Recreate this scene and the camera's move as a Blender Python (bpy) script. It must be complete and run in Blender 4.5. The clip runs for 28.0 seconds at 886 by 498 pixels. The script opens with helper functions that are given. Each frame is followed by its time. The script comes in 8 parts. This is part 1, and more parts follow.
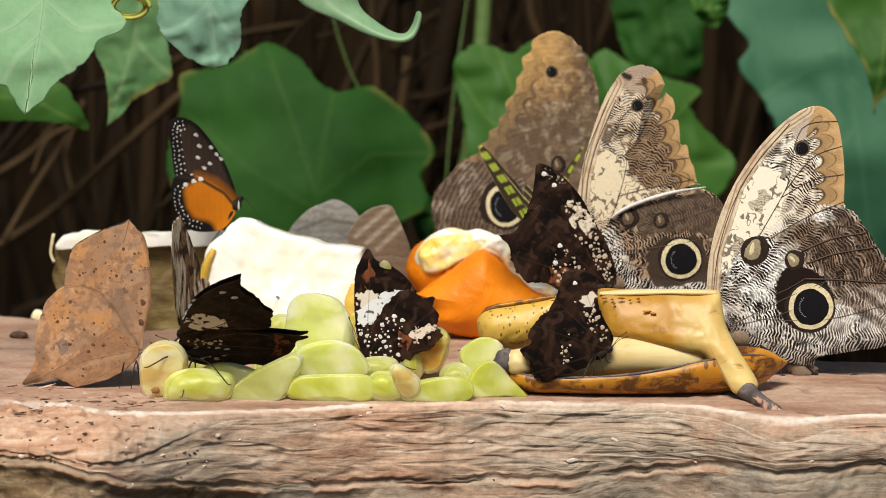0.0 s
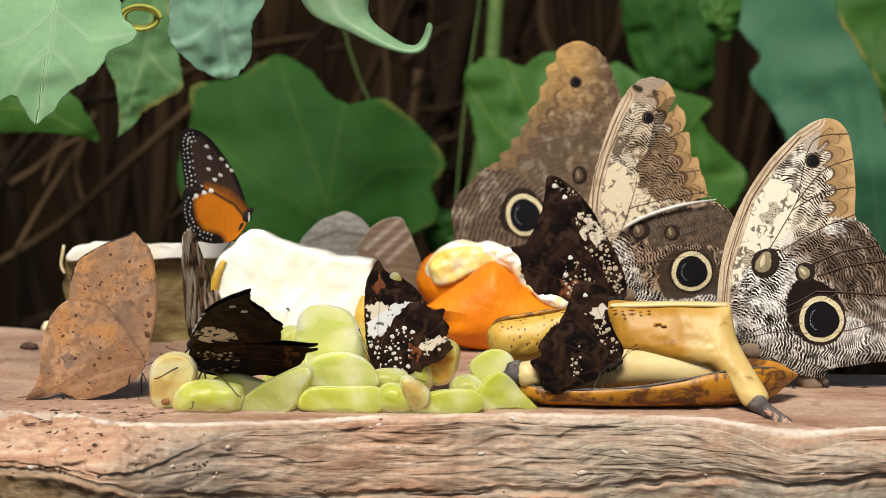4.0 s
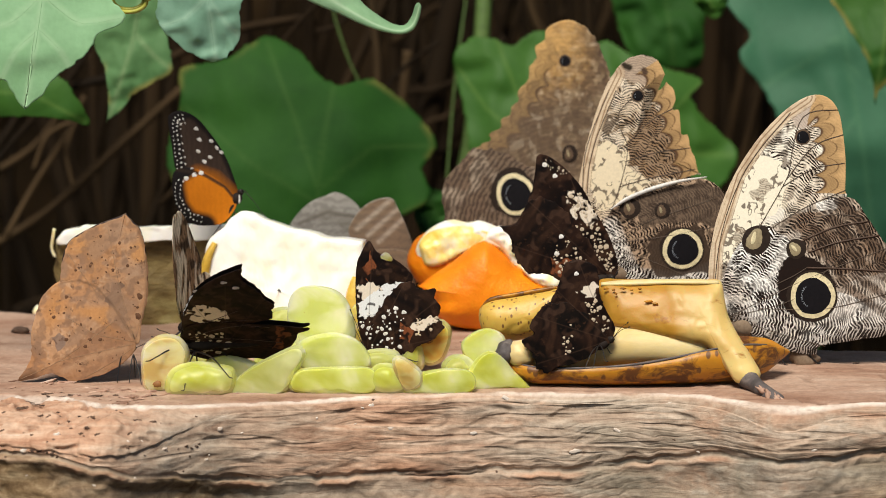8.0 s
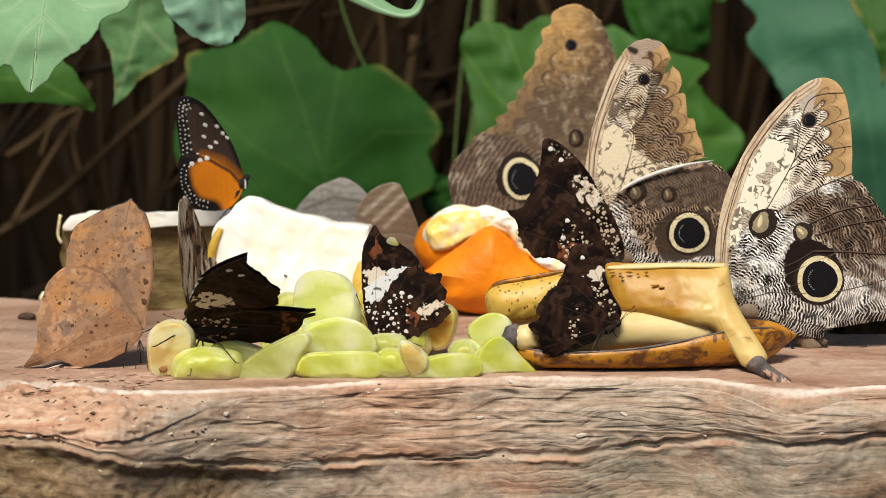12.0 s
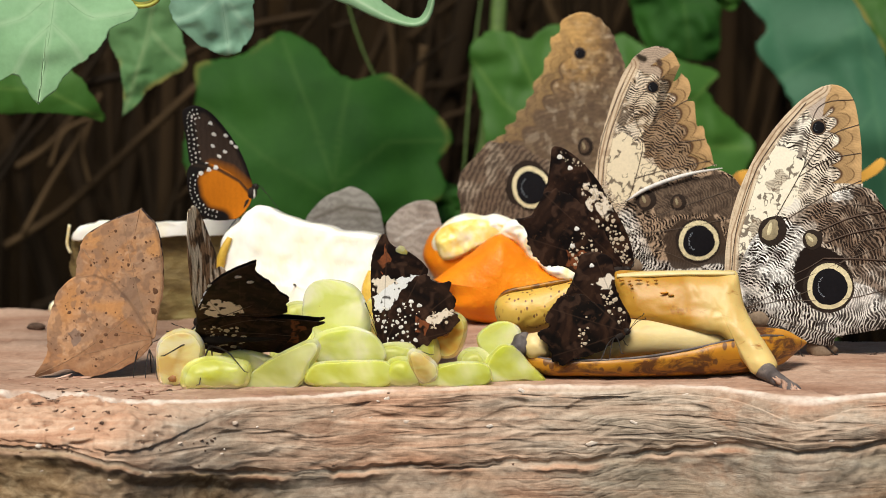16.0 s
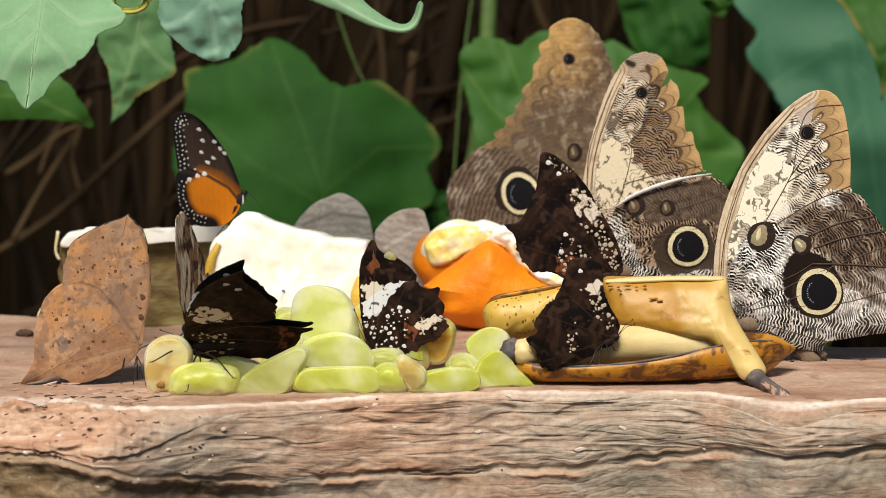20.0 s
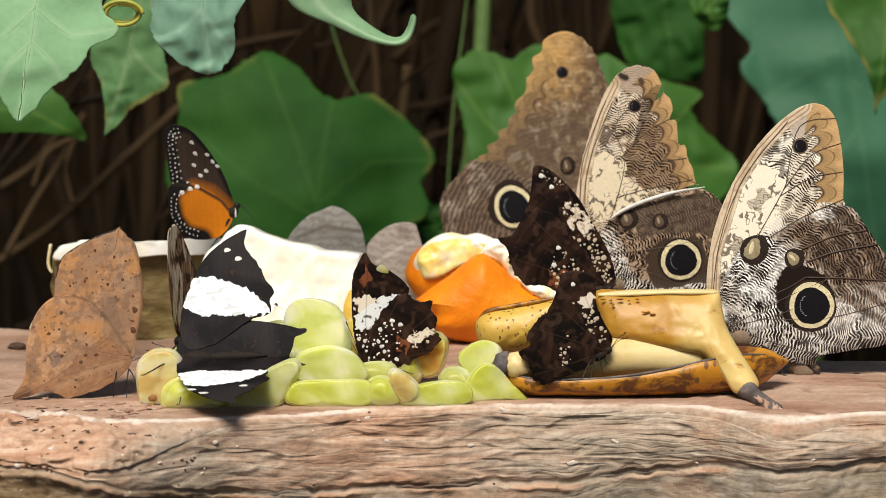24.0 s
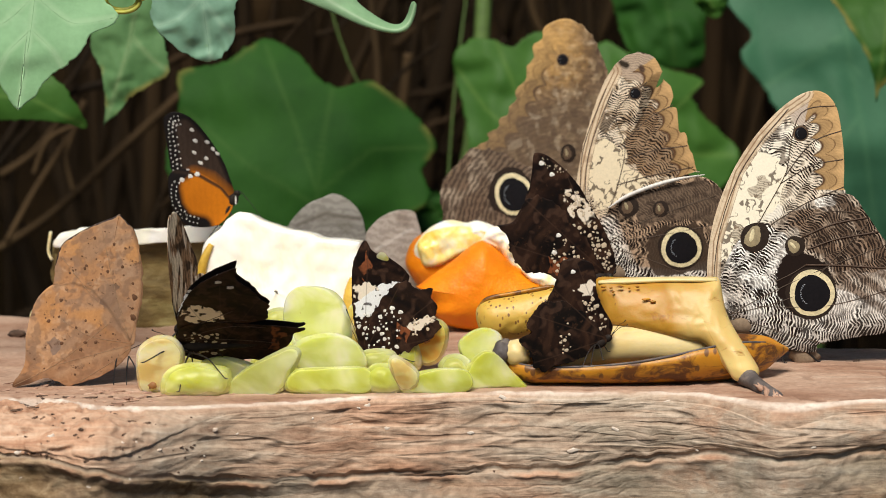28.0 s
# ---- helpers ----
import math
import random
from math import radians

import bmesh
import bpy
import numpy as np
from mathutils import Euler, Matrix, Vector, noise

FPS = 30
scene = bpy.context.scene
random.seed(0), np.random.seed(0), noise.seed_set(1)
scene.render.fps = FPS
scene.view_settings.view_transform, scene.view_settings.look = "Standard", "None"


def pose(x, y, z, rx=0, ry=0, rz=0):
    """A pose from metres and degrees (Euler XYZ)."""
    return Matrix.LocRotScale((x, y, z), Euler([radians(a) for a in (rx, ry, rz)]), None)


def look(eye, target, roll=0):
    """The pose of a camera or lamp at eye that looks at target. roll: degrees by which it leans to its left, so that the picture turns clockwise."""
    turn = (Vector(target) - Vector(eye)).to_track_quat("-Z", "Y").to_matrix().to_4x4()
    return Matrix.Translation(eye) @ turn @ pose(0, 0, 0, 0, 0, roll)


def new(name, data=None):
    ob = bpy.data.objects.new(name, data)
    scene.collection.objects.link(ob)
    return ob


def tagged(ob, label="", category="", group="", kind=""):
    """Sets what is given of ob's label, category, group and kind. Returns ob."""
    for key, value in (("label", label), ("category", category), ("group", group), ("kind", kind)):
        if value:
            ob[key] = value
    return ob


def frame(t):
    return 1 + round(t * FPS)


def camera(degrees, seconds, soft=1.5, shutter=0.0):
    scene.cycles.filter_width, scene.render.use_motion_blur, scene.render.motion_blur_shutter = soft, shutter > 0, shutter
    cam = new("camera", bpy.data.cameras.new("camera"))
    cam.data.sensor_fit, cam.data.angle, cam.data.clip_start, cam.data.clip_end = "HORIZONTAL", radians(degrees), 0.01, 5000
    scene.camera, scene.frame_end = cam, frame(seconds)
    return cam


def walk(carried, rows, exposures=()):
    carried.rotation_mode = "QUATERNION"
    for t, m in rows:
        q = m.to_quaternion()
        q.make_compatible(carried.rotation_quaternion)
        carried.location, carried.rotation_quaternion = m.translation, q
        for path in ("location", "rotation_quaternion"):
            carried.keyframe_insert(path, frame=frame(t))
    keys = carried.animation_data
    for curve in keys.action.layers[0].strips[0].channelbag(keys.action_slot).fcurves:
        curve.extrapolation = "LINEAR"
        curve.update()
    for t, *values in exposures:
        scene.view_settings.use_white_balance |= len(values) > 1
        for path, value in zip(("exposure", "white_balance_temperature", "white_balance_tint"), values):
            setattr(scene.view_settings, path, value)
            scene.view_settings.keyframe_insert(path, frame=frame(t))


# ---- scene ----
cam = camera(16, 28.0, soft=0.7, shutter=0.5)
cam.data.dof.use_dof = True
cam.data.dof.focus_distance = 1.095
cam.data.dof.aperture_fstop = 15.0
walk(cam, [
    (0, pose(-0.0012, -1.0512, 0.2000, 82.062, -0.433, -0.021)),
    (0.5, pose(-0.0011, -1.0511, 0.1999, 82.041, -0.540, 0.074)),
    (1, pose(-0.0010, -1.0511, 0.1998, 82.070, -0.665, 0.058)),
    (1.5, pose(-0.0010, -1.0510, 0.1996, 82.134, -0.820, 0.011)),
    (2, pose(-0.0009, -1.0509, 0.1995, 82.154, -0.806, -0.079)),
    (2.5, pose(-0.0008, -1.0508, 0.1994, 82.209, -0.776, -0.115)),
    (3, pose(-0.0007, -1.0508, 0.1993, 82.328, -0.776, -0.104)),
    (3.5, pose(-0.0007, -1.0507, 0.1991, 82.376, -0.637, 0.030)),
    (5.5, pose(-0.0004, -1.0504, 0.1986, 82.057, -0.447, 0.482)),
    (6, pose(-0.0003, -1.0503, 0.1985, 82.111, -0.430, 0.301)),
    (6.5, pose(-0.0002, -1.0502, 0.1984, 82.077, -0.316, 0.093)),
    (7, pose(-0.0001, -1.0502, 0.1983, 82.035, -0.150, -0.002)),
    (7.5, pose(-0.0001, -1.0501, 0.1981, 81.977, -0.096, -0.018)),
    (8, pose(0.0000, -1.0500, 0.1980, 82.004, 0.000, -0.000)),
    (8.5, pose(0.0002, -1.0499, 0.1978, 82.060, 0.042, 0.087)),
    (9, pose(0.0004, -1.0497, 0.1976, 82.060, 0.097, 0.151)),
    (9.5, pose(0.0006, -1.0496, 0.1974, 82.018, 0.162, 0.149)),
    (10, pose(0.0008, -1.0494, 0.1972, 81.942, 0.199, 0.042)),
    (10.5, pose(0.0009, -1.0493, 0.1970, 81.873, 0.259, 0.088)),
    (11, pose(0.0011, -1.0492, 0.1968, 81.885, 0.178, 0.173)),
    (11.5, pose(0.0013, -1.0490, 0.1966, 81.811, 0.183, 0.117)),
    (12, pose(0.0015, -1.0489, 0.1963, 81.800, 0.205, 0.161)),
    (12.5, pose(0.0017, -1.0488, 0.1961, 82.008, 0.188, 0.222)),
    (14.5, pose(0.0024, -1.0482, 0.1953, 81.992, 0.223, 0.111)),
    (15, pose(0.0026, -1.0481, 0.1951, 82.041, 0.340, 0.237)),
    (15.5, pose(0.0028, -1.0479, 0.1949, 82.047, 0.311, 0.308)),
    (16, pose(0.0030, -1.0478, 0.1947, 82.029, 0.423, 0.376)),
    (16.5, pose(0.0033, -1.0476, 0.1946, 82.038, 0.485, 0.414)),
    (17, pose(0.0035, -1.0475, 0.1944, 82.025, 0.504, 0.352)),
    (17.5, pose(0.0037, -1.0474, 0.1943, 82.047, 0.560, 0.376)),
    (18, pose(0.0040, -1.0472, 0.1941, 82.011, 0.487, 0.378)),
    (18.5, pose(0.0043, -1.0471, 0.1940, 82.043, 0.387, 0.403)),
    (19, pose(0.0045, -1.0469, 0.1939, 82.045, 0.421, 0.339)),
    (19.5, pose(0.0047, -1.0468, 0.1937, 82.127, 0.462, 0.316)),
    (20, pose(0.0050, -1.0466, 0.1936, 82.182, 0.478, 0.265)),
    (20.5, pose(0.0053, -1.0465, 0.1934, 82.207, 0.457, 0.251)),
    (22.5, pose(0.0061, -1.0459, 0.1929, 82.355, 0.412, 0.258)),
    (23, pose(0.0062, -1.0458, 0.1929, 82.429, 0.482, 0.213)),
    (23.5, pose(0.0063, -1.0457, 0.1928, 82.502, 0.346, 0.227)),
    (24, pose(0.0063, -1.0456, 0.1927, 82.459, 0.417, 0.206)),
    (24.5, pose(0.0064, -1.0455, 0.1927, 82.416, 0.296, 0.274)),
    (25, pose(0.0065, -1.0454, 0.1926, 82.364, 0.351, 0.259)),
    (25.5, pose(0.0066, -1.0453, 0.1925, 82.318, 0.369, 0.255)),
    (26, pose(0.0067, -1.0452, 0.1925, 82.370, 0.421, 0.192)),
    (26.5, pose(0.0067, -1.0451, 0.1924, 82.354, 0.400, 0.150)),
    (27, pose(0.0068, -1.0450, 0.1923, 82.320, 0.378, 0.199)),
    (27.5, pose(0.0069, -1.0449, 0.1923, 82.260, 0.380, 0.236)),
    (28, pose(0.0070, -1.0448, 0.1922, 82.251, 0.408, 0.247)),
])

# ---- light: bright, hazy daylight under a pale roof ----
world = bpy.data.worlds.new("world")
scene.world = world
world.use_nodes = True
wn = world.node_tree
sky = wn.nodes.new("ShaderNodeTexSky")
sky.sky_type, sky.sun_disc = "NISHITA", False
sky.sun_elevation, sky.sun_rotation = radians(53), radians(193)
wn.nodes["Background"].inputs["Strength"].default_value = 0.05
wn.links.new(sky.outputs[0], wn.nodes["Background"].inputs["Color"])
sun = new("sun", bpy.data.lights.new("sun", "SUN"))
sun.data.energy, sun.data.angle, sun.data.color = 4.8, radians(22), (1.0, 0.935, 0.82)
sun.matrix_world = look((-0.22, -0.92, 1.28), (0, 0, 0))
scene.view_settings.exposure = 0.08

# ---- materials ----
def tree(name, rough=0.6, spec=0.4):
    m = bpy.data.materials.new(name)
    m.use_nodes = True
    nt = m.node_tree
    b = nt.nodes["Principled BSDF"]
    b.inputs["Roughness"].default_value = rough
    b.inputs["Specular IOR Level"].default_value = spec
    return m, nt, b


def node(nt, kind, **values):
    n = nt.nodes.new(kind)
    for k, v in values.items():
        n.inputs[k.replace("_", " ")].default_value = v
    return n


def coords(nt, stretch=(1, 1, 1)):
    tc = nt.nodes.new("ShaderNodeTexCoord")
    mp = nt.nodes.new("ShaderNodeMapping")
    mp.inputs["Scale"].default_value = stretch
    nt.links.new(tc.outputs["Object"], mp.inputs["Vector"])
    return mp.outputs["Vector"]


def noisy(nt, vec, scale, detail=4.0, rough=0.55, distort=0.0):
    n = node(nt, "ShaderNodeTexNoise", Scale=scale, Detail=detail, Roughness=rough, Distortion=distort)
    nt.links.new(vec, n.inputs["Vector"])
    return n.outputs["Fac"]


def ramp(nt, fac, stops):
    r = nt.nodes.new("ShaderNodeValToRGB")
    e = r.color_ramp.elements
    while len(e) < len(stops):
        e.new(0.5)
    for el, (p, c) in zip(e, stops):
        el.position, el.color = p, (*c, 1)
    nt.links.new(fac, r.inputs["Fac"])
    return r.outputs["Color"]


def blend(nt, fac, a, b, mode="MIX"):
    m = nt.nodes.new("ShaderNodeMix")
    m.data_type, m.blend_type = "RGBA", mode
    for s, v in ((m.inputs[0], fac), (m.inputs[6], a), (m.inputs[7], b)):
        if isinstance(v, (int, float)):
            s.default_value = v
        elif isinstance(v, tuple):
            s.default_value = (*v, 1)
        else:
            nt.links.new(v, s)
    return m.outputs[2]


def maths(nt, op, a, b=0.0, c=0.0):
    m = nt.nodes.new("ShaderNodeMath")
    m.operation = op
    for s, v in zip(m.inputs, (a, b, c)):
        if isinstance(v, (int, float)):
            s.default_value = v
        else:
            nt.links.new(v, s)
    return m.outputs[0]


def bumped(nt, b, height, strength=0.4, dist=0.0005):
    n = node(nt, "ShaderNodeBump", Strength=strength, Distance=dist)
    nt.links.new(height, n.inputs["Height"])
    nt.links.new(n.outputs[0], b.inputs["Normal"])


def mottled(name, stops, scale=60.0, fine=600.0, rough=0.6, spec=0.4, stretch=(1, 1, 1), bump=0.35, dist=0.0004, sss=0.0, distort=0.3, grit=0.45):
    """A surface whose colour drifts between the stops, with finer grain and relief over it."""
    m, nt, b = tree(name, rough, spec)
    v = coords(nt, stretch)
    big, small = noisy(nt, v, scale, 5, 0.6, distort), noisy(nt, v, fine, 3, 0.6)
    col = ramp(nt, big, stops)
    col = blend(nt, grit, col, ramp(nt, small, [(0.3, (0.45, 0.45, 0.45)), (0.7, (1, 1, 1))]), "MULTIPLY")
    nt.links.new(col, b.inputs["Base Color"])
    bumped(nt, b, blend(nt, 0.5, big, small), bump, dist)
    if sss:
        b.inputs["Subsurface Weight"].default_value = sss
        b.inputs["Subsurface Radius"].default_value = (1, 0.8, 0.35)
        b.inputs["Subsurface Scale"].default_value = 0.006
    return m


def wing_scales(name, ink=(0.018, 0.012, 0.009), turn=4.3, wobble=5.0, grain=700.0, rough=0.62, fleck=None, fleck_scale=420.0, fleck_at=0.6, weight=-2.28):
    """Wing scales: pigment from the painted attribute, with fine wavy ink lines where its alpha asks for them."""
    m, nt, b = tree(name, rough, 0.06)
    v = coords(nt)
    at = nt.nodes.new("ShaderNodeAttribute")
    at.attribute_name = "pigment"
    ph = nt.nodes.new("ShaderNodeAttribute")
    ph.attribute_name = "phase"
    wob = maths(nt, "MULTIPLY", noisy(nt, v, 190.0, 3, 0.6), wobble)
    wob2 = maths(nt, "MULTIPLY", noisy(nt, v, 60.0, 2, 0.5), wobble * 1.4)
    wob3 = maths(nt, "MULTIPLY", noisy(nt, v, 520.0, 2, 0.5), wobble * 0.9)
    s = maths(nt, "SINE", maths(nt, "ADD", maths(nt, "ADD", maths(nt, "MULTIPLY_ADD", ph.outputs["Fac"], turn, wob), wob2), wob3))
    uneven = maths(nt, "MULTIPLY_ADD", noisy(nt, v, 170.0, 5, 0.75), 4.6, weight)
    mr = node(nt, "ShaderNodeMapRange", From_Min=-0.18, From_Max=0.2)
    nt.links.new(maths(nt, "ADD", s, uneven), mr.inputs["Value"])
    brk = node(nt, "ShaderNodeMapRange", From_Min=0.34, From_Max=0.44)
    nt.links.new(noisy(nt, v, 420.0, 3, 0.6), brk.inputs["Value"])
    lines = maths(nt, "MULTIPLY", maths(nt, "MULTIPLY", mr.outputs[0], at.outputs["Alpha"]), brk.outputs[0])
    col = blend(nt, lines, at.outputs["Color"], ink)
    if fleck:
        fm = node(nt, "ShaderNodeMapRange", From_Min=fleck_at, From_Max=fleck_at + 0.05)
        nt.links.new(noisy(nt, v, fleck_scale, 5, 0.7, 0.6), fm.inputs["Value"])
        on = node(nt, "ShaderNodeMapRange", From_Min=0.02, From_Max=0.08)
        nt.links.new(at.outputs["Alpha"], on.inputs["Value"])
        col = blend(nt, maths(nt, "MULTIPLY", maths(nt, "MULTIPLY", fm.outputs[0], on.outputs[0]), 0.85), col, fleck)
    fine = noisy(nt, v, grain * 2, 2, 0.6)
    col = blend(nt, 0.22, col, ramp(nt, fine, [(0.3, (0.55, 0.55, 0.55)), (0.65, (1, 1, 1))]), "MULTIPLY")
    nt.links.new(col, b.inputs["Base Color"])
    bumped(nt, b, fine, 0.15, 0.0002)
    return m


def plain(name, colour, rough=0.5, spec=0.4, grain=900.0, depth=0.35):
    m, nt, b = tree(name, rough, spec)
    v = coords(nt)
    lo = tuple(c * (1 - depth) for c in colour)
    nt.links.new(ramp(nt, noisy(nt, v, grain, 4), [(0.3, lo), (0.7, colour)]), b.inputs["Base Color"])
    bumped(nt, b, noisy(nt, v, grain * 1.7, 2), 0.2, 0.0002)
    return m


def leaf_mat(name, low, high, vein, gloss=0.38):
    """Leaf green with paler veins from the painted attribute and a little light through the blade."""
    m, nt, b = tree(name, gloss + 0.14, 0.22)
    v = coords(nt)
    at = nt.nodes.new("ShaderNodeAttribute")
    at.attribute_name = "pigment"
    big, fine = noisy(nt, v, 22.0, 4, 0.6, 0.4), noisy(nt, v, 420.0, 4, 0.6)
    col = ramp(nt, big, [(0.3, low), (0.72, high)])
    col = blend(nt, 0.3, col, ramp(nt, fine, [(0.3, (0.6, 0.65, 0.6)), (0.7, (1, 1, 1))]), "MULTIPLY")
    sep = nt.nodes.new("ShaderNodeSeparateColor")
    nt.links.new(at.outputs["Color"], sep.inputs[0])
    col = blend(nt, maths(nt, "MULTIPLY", sep.outputs[0], 0.55), col, vein)
    col = blend(nt, maths(nt, "MULTIPLY", sep.outputs[1], 0.8), col, (0.34, 0.27, 0.07))
    nt.links.new(col, b.inputs["Base Color"])
    tr = nt.nodes.new("ShaderNodeBsdfTranslucent")
    nt.links.new(col, tr.inputs["Color"])
    mx = nt.nodes.new("ShaderNodeMixShader")
    mx.inputs[0].default_value = 0.22
    out = nt.nodes["Material Output"]
    nt.links.new(b.outputs[0], mx.inputs[1])
    nt.links.new(tr.outputs[0], mx.inputs[2])
    nt.links.new(mx.outputs[0], out.inputs["Surface"])
    bumped(nt, b, fine, 0.25, 0.0005)
    return m


def wood_mat():
    """Weathered timber: pinkish sawn top, greyed front face with long dark grain lines, tan log below."""
    m, nt, b = tree("weathered_wood", 0.72, 0.25)
    v = coords(nt, (9, 90, 190))
    vt = coords(nt, (14, 70, 60))
    iso = coords(nt)
    at = nt.nodes.new("ShaderNodeAttribute")
    at.attribute_name = "pigment"
    sep = nt.nodes.new("ShaderNodeSeparateColor")
    nt.links.new(at.outputs["Color"], sep.inputs[0])
    grain = noisy(nt, v, 1.6, 8, 0.62, 0.9)
    patches = noisy(nt, coords(nt, (0.6, 1, 1.6)), 38.0, 5, 0.6, 0.6)
    grit = noisy(nt, iso, 480.0, 4, 0.65)
    face = ramp(nt, grain, [(0.24, (0.30, 0.215, 0.155)), (0.42, (0.41, 0.335, 0.258)), (0.58, (0.47, 0.405, 0.325)), (0.78, (0.60, 0.54, 0.46))])
    pink = ramp(nt, grain, [(0.24, (0.30, 0.135, 0.075)), (0.45, (0.50, 0.29, 0.185)), (0.62, (0.60, 0.41, 0.29)), (0.8, (0.72, 0.58, 0.46))])
    green = ramp(nt, grain, [(0.25, (0.16, 0.14, 0.10)), (0.55, (0.29, 0.275, 0.22)), (0.8, (0.42, 0.405, 0.345))])
    pm = node(nt, "ShaderNodeMapRange", From_Min=0.50, From_Max=0.62)
    nt.links.new(patches, pm.inputs["Value"])
    gm = node(nt, "ShaderNodeMapRange", From_Min=0.50, From_Max=0.38)
    nt.links.new(patches, gm.inputs["Value"])
    face = blend(nt, maths(nt, "MULTIPLY", gm.outputs[0], 0.8), face, green)
    face = blend(nt, maths(nt, "MAXIMUM", maths(nt, "MULTIPLY", pm.outputs[0], 0.7), at.outputs["Alpha"]), face, pink)
    topg = noisy(nt, vt, 1.3, 7, 0.6, 0.7)
    top = ramp(nt, topg, [(0.22, (0.20, 0.10, 0.065)), (0.4, (0.37, 0.22, 0.15)), (0.6, (0.47, 0.32, 0.235)), (0.85, (0.58, 0.45, 0.355))])
    col = blend(nt, sep.outputs[0], top, face)
    rim = maths(nt, "MULTIPLY", maths(nt, "MULTIPLY", sep.outputs[0], maths(nt, "SUBTRACT", 1.0, sep.outputs[0])), 3.6)
    worn = node(nt, "ShaderNodeMapRange", From_Min=0.30, From_Max=0.55)
    nt.links.new(noisy(nt, coords(nt, (0.5, 1, 1)), 60.0, 5, 0.6), worn.inputs["Value"])
    col = blend(nt, maths(nt, "MULTIPLY", rim, worn.outputs[0]), col, (0.78, 0.68, 0.59))
    # the log's tan and brown, also used for the overhang's painted shade
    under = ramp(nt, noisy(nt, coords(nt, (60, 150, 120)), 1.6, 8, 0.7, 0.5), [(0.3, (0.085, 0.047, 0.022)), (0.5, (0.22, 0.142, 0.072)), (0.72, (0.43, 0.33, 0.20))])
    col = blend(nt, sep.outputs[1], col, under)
    # dark grain of the wood, plus shade painted into the crack and hollows
    grain_and_crack_shade = maths(nt, "MULTIPLY", sep.outputs[2], maths(nt, "MULTIPLY_ADD", noisy(nt, coords(nt, (40, 200, 160)), 1.5, 5, 0.7), 1.4, 0.1))
    col = blend(nt, grain_and_crack_shade, col, (0.19, 0.10, 0.062))
    col = blend(nt, 0.5, col, ramp(nt, grit, [(0.32, (0.55, 0.51, 0.48)), (0.62, (1, 1, 1))]), "MULTIPLY")
    nt.links.new(col, b.inputs["Base Color"])
    bumped(nt, b, blend(nt, 0.35, grain, grit), 0.7, 0.0011)
    return m


def orange_peel_mat():
    m, nt, b = tree("orange_peel", 0.52, 0.3)
    v = coords(nt)
    vor = node(nt, "ShaderNodeTexVoronoi", Scale=900.0)
    nt.links.new(v, vor.inputs["Vector"])
    nt.links.new(ramp(nt, noisy(nt, v, 50.0, 4), [(0.3, (0.68, 0.165, 0.002)), (0.7, (0.84, 0.27, 0.005))]), b.inputs["Base Color"])
    b.inputs["Subsurface Weight"].default_value = 0.15
    b.inputs["Subsurface Scale"].default_value = 0.003
    bumped(nt, b, vor.outputs["Distance"], 0.25, 0.0004)
    return m


def banana_mat(name, base, spots, brown, edge=0.62, cell=260.0, keep_from=0.47, pale=None):
    """Ripe peel with freckles and broad brown bruises."""
    m, nt, b = tree(name, 0.45, 0.4)
    v = coords(nt)
    freck = node(nt, "ShaderNodeTexVoronoi", Scale=cell, Randomness=1.0)
    nt.links.new(coords(nt, (1, 1, 0.55)), freck.inputs["Vector"])
    fm = node(nt, "ShaderNodeMapRange", From_Min=spots, From_Max=spots - 0.08)
    nt.links.new(freck.outputs["Distance"], fm.inputs["Value"])
    keep = node(nt, "ShaderNodeMapRange", From_Min=keep_from, From_Max=keep_from + 0.08)
    nt.links.new(noisy(nt, v, 130.0, 3), keep.inputs["Value"])
    bruise = node(nt, "ShaderNodeMapRange", From_Min=edge - 0.06, From_Max=edge + 0.06)
    nt.links.new(noisy(nt, coords(nt, (0.6, 1, 1.5)), 120.0, 6, 0.68, 0.8), bruise.inputs["Value"])
    col = ramp(nt, noisy(nt, v, 70.0, 4), [(0.3, tuple(c * 0.75 for c in base)), (0.7, base)])
    if pale:
        at = nt.nodes.new("ShaderNodeAttribute")
        at.attribute_name = "pigment"
        col = blend(nt, at.outputs["Fac"], col, ramp(nt, noisy(nt, v, 90.0, 4), [(0.3, tuple(c * 0.88 for c in pale)), (0.7, pale)]))
    col = blend(nt, maths(nt, "MULTIPLY", fm.outputs[0], keep.outputs[0]), col, (0.16, 0.07, 0.02))
    col = blend(nt, bruise.outputs[0], col, brown)
    nt.links.new(col, b.inputs["Base Color"])
    b.inputs["Subsurface Weight"].default_value = 0.1
    b.inputs["Subsurface Scale"].default_value = 0.003
    bumped(nt, b, noisy(nt, v, 500.0, 4), 0.25, 0.0004)
    return m


